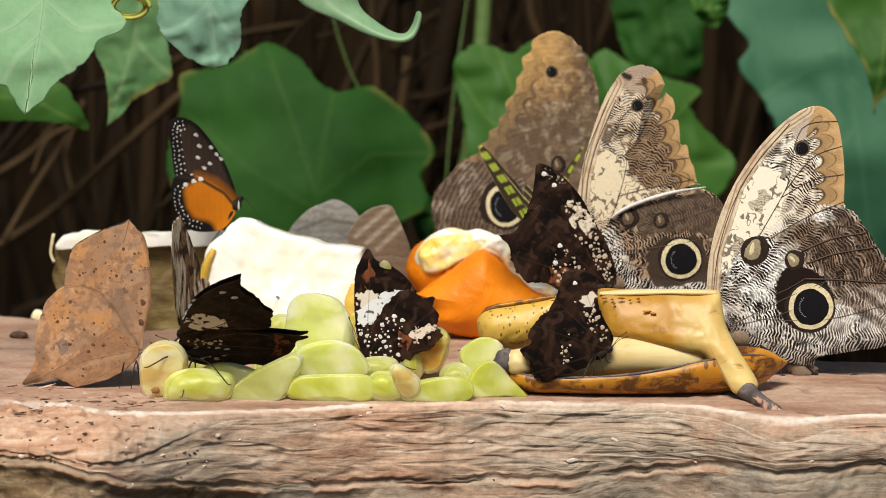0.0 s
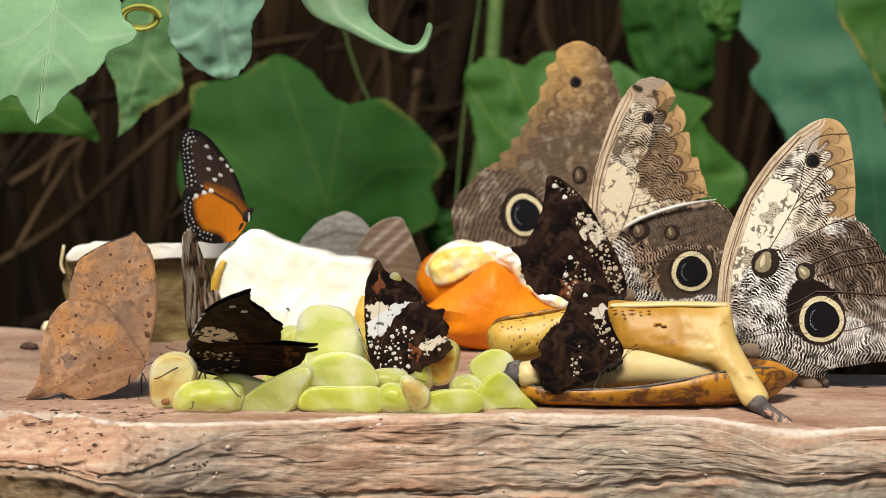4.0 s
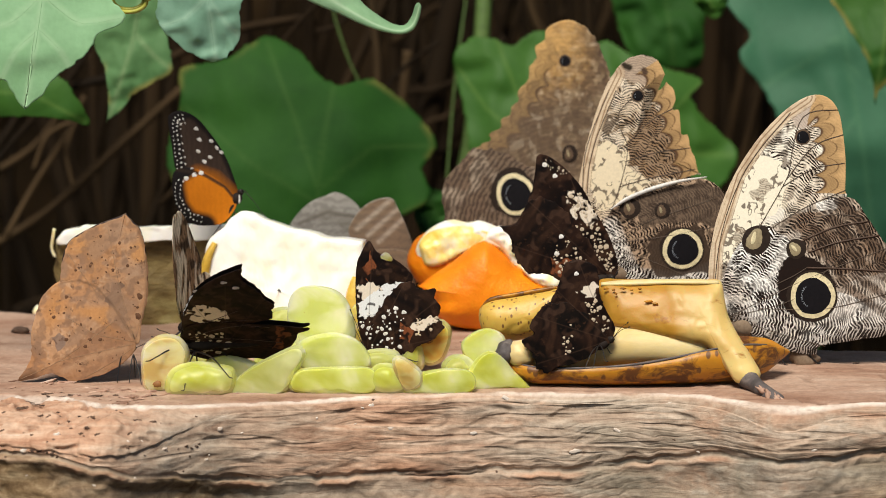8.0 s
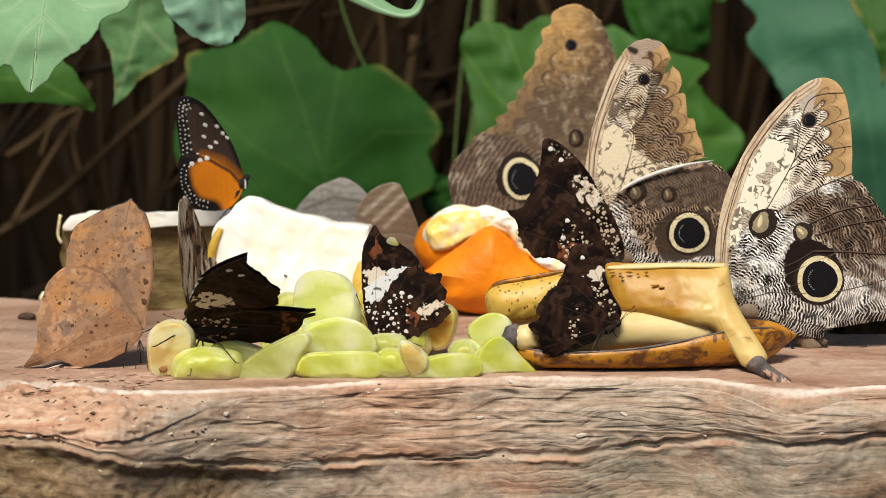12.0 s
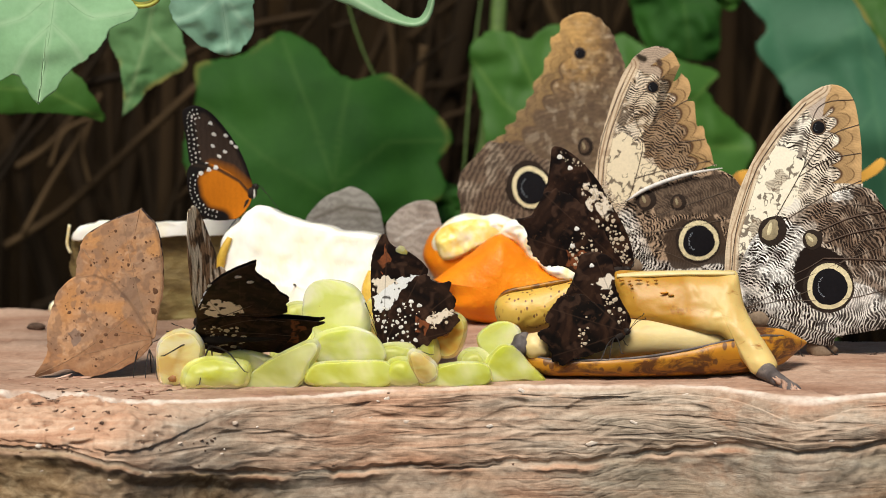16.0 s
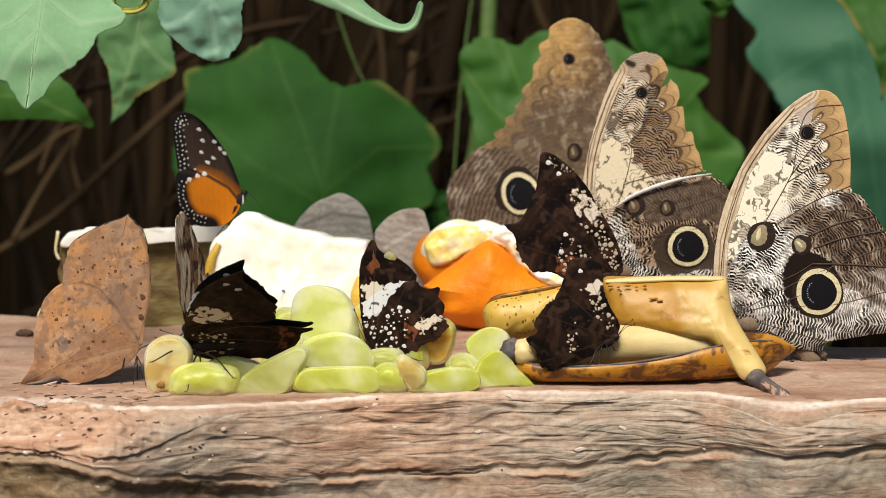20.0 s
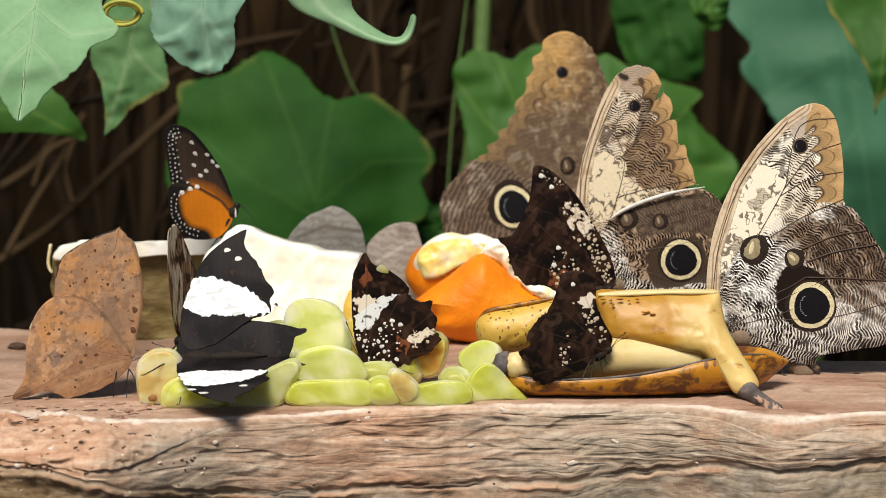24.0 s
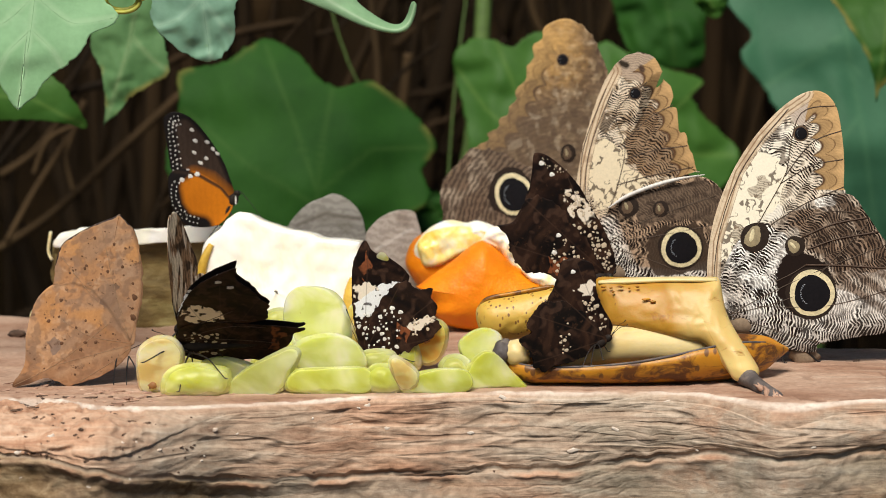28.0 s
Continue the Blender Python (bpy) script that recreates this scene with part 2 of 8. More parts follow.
def grape_mat(name, low, mid, high, scale=38.0, rough=0.4):
    """Wet, watery fruit flesh or skin that lets light soak deep into it."""
    m, nt, b = tree(name, rough * 1.2, 0.12)
    v = coords(nt)
    soft = noisy(nt, coords(nt, (0.7, 1, 1.3)), scale, 3, 0.5, 0.5)
    col = ramp(nt, soft, [(0.38, low), (0.5, mid), (0.6, high)])
    spotty = node(nt, "ShaderNodeMapRange", From_Min=0.70, From_Max=0.76)
    nt.links.new(noisy(nt, v, 260.0, 3, 0.6), spotty.inputs["Value"])
    col = blend(nt, maths(nt, "MULTIPLY", spotty.outputs[0], 0.5), col, (0.40, 0.30, 0.08))
    nt.links.new(col, b.inputs["Base Color"])
    b.inputs["Transmission Weight"].default_value = 0.4
    b.inputs["IOR"].default_value = 1.36
    b.inputs["Subsurface Weight"].default_value = 1.0
    b.inputs["Subsurface Radius"].default_value = (1.0, 0.95, 0.40)
    b.inputs["Subsurface Scale"].default_value = 0.006
    bumped(nt, b, noisy(nt, v, 150.0, 3), 0.12, 0.0005)
    return m


WOOD = wood_mat()
OWL = wing_scales("owl_wing_scales", (0.016, 0.010, 0.007), 5.0, 5.6)
OWL_HIND = wing_scales("owl_hindwing_scales", (0.014, 0.009, 0.007), 5.3, 5.0, weight=-1.86)
OWL_SOFT = wing_scales("owl_wing_scales_brown", (0.045, 0.03, 0.022), 3.4, 8.0, weight=-2.05)
DARK_WING = wing_scales("dark_wing_scales", (0.006, 0.004, 0.004), 3.0, 9.0, 900.0, 0.55, (0.045, 0.022, 0.013), 420.0, 0.60)
LEAFWING = wing_scales("dead_leaf_wing_scales", (0.16, 0.08, 0.04), 1.2, 12.0, 500.0, 0.7, (0.15, 0.085, 0.055), 330.0, 0.615)
EDGE_WING = wing_scales("streaked_brown_wing_scales", (0.012, 0.008, 0.006), 3.0, 9.0, 700.0, 0.98)
ORANGE_WING = wing_scales("orange_wing_scales", (0.01, 0.008, 0.008), 3.0, 8.0, 900.0, 0.45)
BODY = plain("dark_body_hair", (0.022, 0.015, 0.012), 0.8, 0.2)
BODY_TAN = plain("tan_body_hair", (0.26, 0.19, 0.13), 0.85, 0.2)
LEG = plain("black_leg", (0.02, 0.016, 0.014), 0.5)
WHITE_SPOT = plain("white_scale_spot", (0.80, 0.77, 0.72), 0.6)
CREAM_SPOT = plain("cream_scale_spot", (0.62, 0.50, 0.36), 0.6)
RUST_DARK = plain("dark_rust_speck", (0.15, 0.075, 0.042), 0.7, 0.1)
EYE_BLACK = plain("eyespot_black", (0.009, 0.008, 0.010), 0.7, 0.1)
EYE_RING = plain("eyespot_yellow_ring", (0.78, 0.68, 0.42), 0.55)
EYE_HALO = plain("eyespot_dark_halo", (0.030, 0.020, 0.015), 0.7, 0.1)
EYE_BROWN = plain("eyespot_brown", (0.13, 0.085, 0.055), 0.65, 0.1)
EYE_OLIVE = plain("eyespot_olive", (0.34, 0.275, 0.16), 0.6)
EYE_GLINT = plain("eyespot_blue_white_flecks", (0.30, 0.33, 0.38), 0.4)
VEIN = plain("wing_vein", (0.09, 0.06, 0.04), 0.6)
VEIN_DARK = plain("dark_wing_vein", (0.075, 0.042, 0.026), 0.6)
VEIN_TAN = plain("tan_wing_vein", (0.36, 0.2244, 0.126), 0.6)
PINE = mottled("pale_fruit_flesh", [(0.26, (0.92, 0.78, 0.46)), (0.4, (0.96, 0.92, 0.76)), (0.58, (0.98, 0.965, 0.90))], 45.0, 380.0, 0.38, 0.5, (1, 1, 0.45), 0.4, 0.0008, 0.08, grit=0.12)
PINE_SKIN = mottled("yellow_fruit_skin", [(0.3, (0.62, 0.36, 0.03)), (0.7, (0.82, 0.56, 0.10))], 60.0, 500.0, 0.5)
RIND = mottled("brown_green_rind", [(0.3, (0.0806, 0.0496, 0.01925)), (0.5, (0.2108, 0.1488, 0.055)), (0.72, (0.3348, 0.2852, 0.11))], 55.0, 420.0, 0.7, 0.3, (0.5, 1, 1.6), 0.8, 0.0016)
PULP = mottled("orange_pulp", [(0.32, (0.86, 0.50, 0.07)), (0.5, (0.90, 0.72, 0.30)), (0.68, (0.93, 0.88, 0.70))], 75.0, 420.0, 0.3, 0.5, (1, 1, 1), 0.5, 0.0012, 0.3, grit=0.15)
PITH = mottled("white_pith", [(0.34, (0.95, 0.66, 0.20)), (0.46, (0.96, 0.86, 0.52)), (0.58, (0.97, 0.95, 0.84))], 90.0, 600.0, 0.55, 0.4, (1, 1, 1), 0.5, 0.0008, 0.2, grit=0.12)
PEEL = orange_peel_mat()
BANANA = banana_mat("freckled_banana_peel", (0.47, 0.235, 0.026), 0.19, (0.29, 0.12, 0.022), 0.64, 420.0, 0.60, (0.76, 0.58, 0.22))
BANANA_FRECK = banana_mat("thickly_freckled_banana_peel", (0.66, 0.42, 0.075), 0.30, (0.246, 0.115, 0.0246), 0.66, 640.0, 0.40)
BANANA_DARK = banana_mat("bruised_banana_peel", (0.52, 0.225, 0.014), 0.33, (0.115, 0.040, 0.009), 0.53, 330.0, 0.44)
BANANA_FLESH = mottled("banana_flesh", [(0.3, (0.6606, 0.4806, 0.1812)), (0.7, (0.7452, 0.6291, 0.3469))], 60.0, 500.0, 0.45, 0.4, (0.4, 1, 1), 0.35, 0.0005, 0.2, grit=0.2)
BANANA_TIP = mottled("blackened_banana_stem", [(0.3, (0.06, 0.05, 0.05)), (0.55, (0.12, 0.10, 0.095)), (0.75, (0.30, 0.25, 0.21))], 160.0, 700.0, 0.7)
GRAPE = grape_mat("green_grape_skin", (0.59, 0.62, 0.10), (0.70, 0.74, 0.24), (0.84, 0.85, 0.47), 75.0, 0.26)
GRAPE_DULL = grape_mat("dull_green_grape_skin", (0.53, 0.55, 0.15), (0.65, 0.67, 0.28), (0.78, 0.79, 0.46), 75.0, 0.26)
GRAPE_OLD = grape_mat("bruised_yellow_grape_skin", (0.74, 0.42, 0.07), (0.80, 0.69, 0.18), (0.86, 0.82, 0.42), 110.0, 0.28)
GRAPE_CUT = grape_mat("cut_grape_flesh", (0.66, 0.71, 0.21), (0.78, 0.82, 0.40), (0.88, 0.88, 0.61), 75.0, 0.22)
GRAPE_PINK = grape_mat("pinkish_grape_flesh", (0.70, 0.50, 0.18), (0.80, 0.71, 0.36), (0.87, 0.81, 0.55), 120.0, 0.26)
GRAPE_SCAR = plain("brown_stem_scar", (0.30, 0.13, 0.04), 0.6, 0.3)
JUICE = mottled("yellow_orange_segment", [(0.36, (0.95, 0.62, 0.10)), (0.5, (0.96, 0.80, 0.28)), (0.64, (0.97, 0.93, 0.66))], 120.0, 420.0, 0.3, 0.5, (1, 1, 1), 0.5, 0.001, 0.3, grit=0.15)
CHIP = mottled("pink_wood_chip", [(0.3, (0.22, 0.12, 0.08)), (0.55, (0.52, 0.33, 0.24)), (0.75, (0.72, 0.56, 0.45))], 120.0, 700.0, 0.85)
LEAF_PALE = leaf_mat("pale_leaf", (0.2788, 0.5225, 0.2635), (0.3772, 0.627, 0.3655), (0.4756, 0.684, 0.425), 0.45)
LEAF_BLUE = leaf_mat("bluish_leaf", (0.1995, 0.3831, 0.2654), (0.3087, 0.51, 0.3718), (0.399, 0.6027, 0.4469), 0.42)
LEAF_MID = leaf_mat("mid_green_leaf", (0.02772, 0.1014, 0.01215), (0.05544, 0.152, 0.02127), (0.1109, 0.2111, 0.04253), 0.45)
LEAF_DEEP = leaf_mat("deep_green_leaf", (0.00935, 0.05249, 0.00512), (0.0221, 0.09147, 0.00896), (0.0425, 0.1101, 0.0192), 0.6)
LEAF_TEAL = leaf_mat("blue_green_leaf", (0.03375, 0.126, 0.0648), (0.05737, 0.171, 0.09072), (0.08775, 0.216, 0.1102), 0.45)
LEAF_SOFT = leaf_mat("soft_green_leaf", (0.075, 0.185, 0.062), (0.135, 0.27, 0.11), (0.24, 0.36, 0.17), 0.5)
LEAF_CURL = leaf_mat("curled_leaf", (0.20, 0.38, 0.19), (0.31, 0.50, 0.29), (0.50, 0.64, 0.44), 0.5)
STEM = plain("green_stem", (0.10, 0.17, 0.04), 0.55, 0.4, 300.0)
TENDRIL = plain("yellow_green_tendril", (0.40, 0.40, 0.06), 0.5, 0.4, 300.0)
# the bank's deep shade is put into these near-black soil and twig colours
SOIL = mottled("shade_dark_bank_soil", [(0.3, (0.006182, 0.003574, 0.001156)), (0.55, (0.01738, 0.01019, 0.003825)), (0.75, (0.05577, 0.03156, 0.01224))], 7.0, 60.0, 0.9, 0.1, (1, 1, 0.35), 0.6, 0.02)
TWIG = mottled("shade_dark_dry_brown_twig", [(0.35, (0.008856, 0.005072, 0.001667)), (0.6, (0.02878, 0.01606, 0.005678)), (0.8, (0.08856, 0.05256, 0.02138))], 12.0, 90.0, 0.85, 0.15, (1, 1, 0.2))
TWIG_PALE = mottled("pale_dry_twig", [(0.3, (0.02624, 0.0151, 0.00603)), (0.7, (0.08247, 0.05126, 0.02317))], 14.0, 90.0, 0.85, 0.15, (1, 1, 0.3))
FLAKE = mottled("pale_raised_wood", [(0.3, (0.55, 0.42, 0.33)), (0.6, (0.76, 0.67, 0.58))], 120.0, 700.0, 0.85)
CRUMB = mottled("dark_crumb", [(0.3, (0.04, 0.024, 0.016)), (0.7, (0.16, 0.096, 0.064))], 200.0, 900.0, 0.9)
MOTH_GREY = wing_scales("grey_moth_scales", (0.095, 0.0808, 0.0665), 2.0, 9.0)
GREEN_WING = wing_scales("green_black_wing_scales", (0.02, 0.014, 0.01), 2.0, 6.0)

# ---- builders; all shapes are given in millimetres ----
ORIGIN = {}


def thing(name, at, label, category, group="", kind=""):
    ob = new(name)
    ob.empty_display_size = 0.01
    ob.location = Vector(at) * 0.001
    ORIGIN[ob] = np.array(at, float)
    return tagged(ob, label, category, group, kind)


def part(name, shape, material, parent=None, label="", pivot=None, attrs=None, smooth=True):
    """Links a shape (points in millimetres, faces[, slot of each face]) as one mesh under a thing or a part."""
    V, F = np.asarray(shape[0], float), shape[1]
    if pivot is None:
        pivot = ORIGIN[parent] if parent is not None else (0, 0, 0)
    pivot = np.array(pivot, float)
    me = bpy.data.meshes.new(name)
    me.from_pydata(((V - pivot) * 0.001).tolist(), [], F)
    for m in material if isinstance(material, (list, tuple)) else [material]:
        me.materials.append(m)
    if len(shape) > 2:
        me.polygons.foreach_set("material_index", shape[2])
    if smooth:
        me.polygons.foreach_set("use_smooth", [True] * len(me.polygons))
    if attrs is not None:
        a = me.color_attributes.new("pigment", "FLOAT_COLOR", "POINT")
        a.data.foreach_set("color", np.asarray(attrs[0], np.float32).ravel())
        if len(attrs) > 1:
            p = me.attributes.new("phase", "FLOAT", "POINT")
            p.data.foreach_set("value", np.asarray(attrs[1], np.float32))
    me.update()
    ob = new(name, me)
    base = ORIGIN[parent] if parent is not None else np.zeros(3)
    ob.parent = parent
    ob.location = Vector(pivot - base) * 0.001
    ORIGIN[ob] = pivot
    if label:
        ob["label"] = label
    return ob


def vn(x, z, size, seed=0):
    """Smooth value noise, 0 to 1, with cells of that size."""
    x, z = np.asarray(x, float) / size, np.asarray(z, float) / size
    a = seed * 1.3 + 0.6
    x, z = x * math.cos(a) - z * math.sin(a), x * math.sin(a) + z * math.cos(a)
    x, z = x + 0.28 * np.sin(2.3 * z + seed), z + 0.28 * np.sin(2.6 * x + seed * 2)
    xi, zi = np.floor(x), np.floor(z)
    fx, fz = x - xi, z - zi
    fx, fz = fx * fx * (3 - 2 * fx), fz * fz * (3 - 2 * fz)

    def h(a, b):
        s = np.sin(a * 127.1 + b * 311.7 + seed * 74.7) * 43758.5453
        return s - np.floor(s)
    return (h(xi, zi) * (1 - fx) + h(xi + 1, zi) * fx) * (1 - fz) + (h(xi, zi + 1) * (1 - fx) + h(xi + 1, zi + 1) * fx) * fz


def spline(pts, n, closed=False):
    """Points evenly spread along a smooth curve through pts; a point given twice makes a corner."""
    P = np.array(pts, float)
    k = len(P)
    out = []
    for i in range(k if closed else k - 1):
        ids = [i - 1, i, i + 1, i + 2]
        a, b, c, d = (P[j % k] if closed else P[min(max(j, 0), k - 1)] for j in ids)
        t = np.linspace(0, 1, 24, endpoint=False)[:, None]
        out.append(0.5 * (2 * b + (c - a) * t + (2 * a - 5 * b + 4 * c - d) * t ** 2 + (3 * b - a - 3 * c + d) * t ** 3))
    out.append(P[:1] if closed else P[-1:])
    C = np.concatenate(out)
    s = np.concatenate([[0], np.cumsum(np.linalg.norm(np.diff(C, axis=0), axis=1))])
    u = np.linspace(0, s[-1], n + 1)[:-1] if closed else np.linspace(0, s[-1], n)
    return np.stack([np.interp(u, s, C[:, j]) for j in range(C.shape[1])], 1)


def inside(x, z, poly):
    x, z = np.asarray(x, float), np.asarray(z, float)
    r = np.zeros(x.shape, bool)
    for (x0, z0), (x1, z1) in zip(poly, poly[1:] + poly[:1]):
        if z0 != z1:
            r ^= ((z0 > z) != (z1 > z)) & (x < (x1 - x0) * (z - z0) / (z1 - z0) + x0)
    return r


def near(x, z, pts, width):
    """1 on the broken line through pts, falling to 0 at that distance from it."""
    best = np.full(np.shape(x), 1e9)
    for (x0, z0), (x1, z1) in zip(pts, pts[1:]):
        dx, dz = x1 - x0, z1 - z0
        t = np.clip(((x - x0) * dx + (z - z0) * dz) / (dx * dx + dz * dz + 1e-9), 0, 1)
        best = np.minimum(best, np.hypot(x - x0 - t * dx, z - z0 - t * dz))
    return np.clip(1 - best / width, 0, 1)


def scallops(c, x, z, margin, cells, width, tan=(0.56, 0.355, 0.165), line=(0.10, 0.05, 0.025)):
    """A tan wing border with nested dark scallop lines, cell by cell along the margin."""
    P = spline(margin, 120)
    s = np.concatenate([[0], np.cumsum(np.linalg.norm(np.diff(P, axis=0), axis=1))])
    d2 = (x[:, None] - P[None, :, 0]) ** 2 + (z[:, None] - P[None, :, 1]) ** 2
    i = np.argmin(d2, axis=1)
    d, u = np.sqrt(d2[np.arange(len(x)), i]), s[i] / s[-1] * cells
    q = 2 * (u - np.floor(u)) - 1
    v = d + width * 0.42 * (1 - np.abs(q) ** 2.2) - width * 0.2
    ok = (i > 0) & (i < 119)
    lay(c, ok * np.clip((width - v) * 2, 0, 1), tan, 0.12)
    lay(c, ok * np.clip(1 - v / (width * 0.45), 0, 1) * 0.5, tuple(min(1, k * 1.35) for k in tan), 0.0)
    lay(c, ok * np.clip(v / width - 0.35, 0, 1) * np.clip((width - v) * 2, 0, 1) * 0.9, tuple(q * 0.42 for q in tan), None)
    lay(c, ok * np.clip((width - v) * 2, 0, 1) * np.clip((vn(x, z, 2.2, 77) - 0.45) * 3, 0, 1) * 0.4, tuple(q * 0.6 for q in tan), None)
    for lev, w, k in ((0.52, 0.28, 0.75), (1.0, 0.55, 1.0)):
        lay(c, ok * np.clip(1.4 - np.abs(v - width * lev) / w, 0, 1) * k, line, 0.0)
    return c


def zebra(x, z, base, cells=7.0, seed=1):
    """Phase of the fine lines: rings round the wing base, bent and broken cell by cell between the veins."""
    r, a = np.hypot(x - base[0], z - base[1]), np.arctan2(z - base[1], x - base[0]) * cells
    k = np.floor(a)
    h = np.sin(k * 12.9898 + seed) * 43758.5453
    return r * (1 + 0.10 * (h - np.floor(h))) + 0.05 * r * np.abs(a - k - 0.5) + 2.4 * vn(x, z, 8, seed) + 1.0 * vn(x, z, 2.4, seed + 7) + 9 * (h - np.floor(h))


def variegate(c, x, z, seed, dark=(0.11, 0.072, 0.048), k=0.75, pale=0.75):
    """Small dark blotches and small patches where the fine lines fade out, strewn over a wing."""
    u, w = x * 0.81 + z * 0.59, z * 0.81 - x * 0.59
    lay(c, np.clip((vn(u, w * 1.5, 2.6, seed + 60) * 0.7 + vn(x, z, 1.3, seed + 62) * 0.3 - 0.56) * 9, 0, 1) * k, dark)
    p = np.clip((vn(w * 1.4, u, 3.0, seed + 61) * 0.7 + vn(x, z, 1.4, seed + 63) * 0.3 - 0.58) * 9, 0, 1)
    c[:, 3] *= 1 - pale * p


def soft_in(x, z, poly, edge=1.2, seed=3):
    """Inside a patch whose border wanders a little."""
    return inside(x + (vn(x, z, edge * 2, seed) - 0.5) * edge * 2.4, z + (vn(x, z, edge * 2, seed + 9) - 0.5) * edge * 2.4, poly).astype(float)


def sheet(outline, y, n=200, rings=30, bulge=0.8, thick=0.14, lean=(0, 0), ripple=0.0, centre=None, ragged=0.0):
    """A thin dished blade over a smooth outline (x, z), standing at depth y. Returns its shape and its surface function."""
    O = spline(outline, n, True)
    c = np.array(centre, float) if centre else O.mean(0)
    if ragged:
        d = O - c
        w = vn(O[:, 0], O[:, 1], 2.6, 3) + 0.7 * vn(O[:, 0], O[:, 1], 1.1, 4) - 0.85
        O = O + d / np.linalg.norm(d, axis=1)[:, None] * (w * ragged * 2)[:, None]
    half = np.maximum(np.ptp(O, axis=0) / 2, 1)

    def surf(x, z):
        u, w = (x - c[0]) / half[0], (z - c[1]) / half[1]
        q = y - bulge * (1 - u * u - w * w) + lean[0] * (x - c[0]) + lean[1] * (z - c[1])
        return q + (ripple * (vn(x, z, half[0] * 0.7, 5) + 0.5 * vn(x, z, half[0] * 0.3, 6) - 0.75) if ripple else 0)
    f = (np.arange(1, rings + 1) / rings) ** 0.85
    XZ = np.concatenate([c[None]] + [c + (O - c) * q for q in f])
    Y = surf(XZ[:, 0], XZ[:, 1])
    front = np.stack([XZ[:, 0], Y, XZ[:, 1]], 1)
    back = front + [0, thick, 0]
    N = len(XZ)
    F = []
    i = np.arange(n)
    j = (i + 1) % n
    F += [(0, int(1 + a), int(1 + b)) for a, b in zip(i, j)]
    for r in range(rings - 1):
        a, b = 1 + r * n, 1 + (r + 1) * n
        F += np.stack([a + i, b + i, b + j, a + j], 1).tolist()
    F2 = [tuple(N + v for v in reversed(f2)) for f2 in F]
    e = 1 + (rings - 1) * n
    rim = np.stack([e + i, N + e + i, N + e + j, e + j], 1).tolist()
    return (np.concatenate([front, back]), F + F2 + rim), surf


def wing(name, outline, y, parent, mat, paint, back=None, n=200, rings=34, bulge=0.8, lean=(0, 0), pivot=None, label="", thick=0.14, ripple=0.0, ragged=0.0):
    """One wing: a dished blade, painted on its two sides."""
    shape, surf = sheet(outline, y, n, rings, bulge, thick, lean, ripple, None, ragged)
    V = shape[0]
    k = len(V) // 2
    c1, p1 = paint(V[:k, 0], V[:k, 2])
    c2, p2 = (back or paint)(V[k:, 0], V[k:, 2])
    ob = part(name, shape, mat, parent, label, pivot, (np.concatenate([c1, c2]), np.concatenate([p1, p2])))
    return ob, surf


def rgba(x, colour, alpha=0.0):
    c = np.empty((len(x), 4))
    c[:, :3], c[:, 3] = colour, alpha
    return c


def lay(c, mask, colour, alpha=None):
    m = np.clip(mask, 0, 1)[:, None]
    c[:, :3] = c[:, :3] * (1 - m) + np.array(colour) * m
    if alpha is not None:
        c[:, 3] = c[:, 3] * (1 - m[:, 0]) + alpha * m[:, 0]
    return c


def tube(pts, radii, sides=8, n=None, squash=1.0):
    """A round rod along pts (x, y, z) with a radius at each point."""
    P = np.array(pts, float)
    R = np.array(radii if np.ndim(radii) else [radii] * len(P), float)
    Q = np.concatenate([P, R[:, None]], 1)
    C = spline(Q, n or max(4, 5 * (len(P) - 1)))
    P, R = C[:, :3], np.maximum(C[:, 3], 0.01)
    T = np.gradient(P, axis=0)
    T /= np.linalg.norm(T, axis=1)[:, None] + 1e-12
    up = np.array([0.13, 0.98, 0.11])
    S = np.cross(T, up)
    S /= np.linalg.norm(S, axis=1)[:, None] + 1e-12
    U = np.cross(S, T)
    a = np.linspace(0, 2 * np.pi, sides, endpoint=False)
    V = P[:, None] + R[:, None, None] * (np.cos(a)[None, :, None] * S[:, None] + squash * np.sin(a)[None, :, None] * U[:, None])
    m = len(P)
    F = [(r * sides + i, r * sides + (i + 1) % sides, (r + 1) * sides + (i + 1) % sides, (r + 1) * sides + i) for r in range(m - 1) for i in range(sides)]
    F += [tuple(reversed(range(sides))), tuple((m - 1) * sides + i for i in range(sides))]
    return V.reshape(-1, 3), F


def joined(shapes):
    V, F, S, k = [], [], [], 0
    for s in shapes:
        V.append(np.asarray(s[0], float))
        F += [tuple(k + int(i) for i in f) for f in s[1]]
        S += list(s[2]) if len(s) > 2 else [0] * len(s[1])
        k += len(s[0])
    return np.concatenate(V), F, S


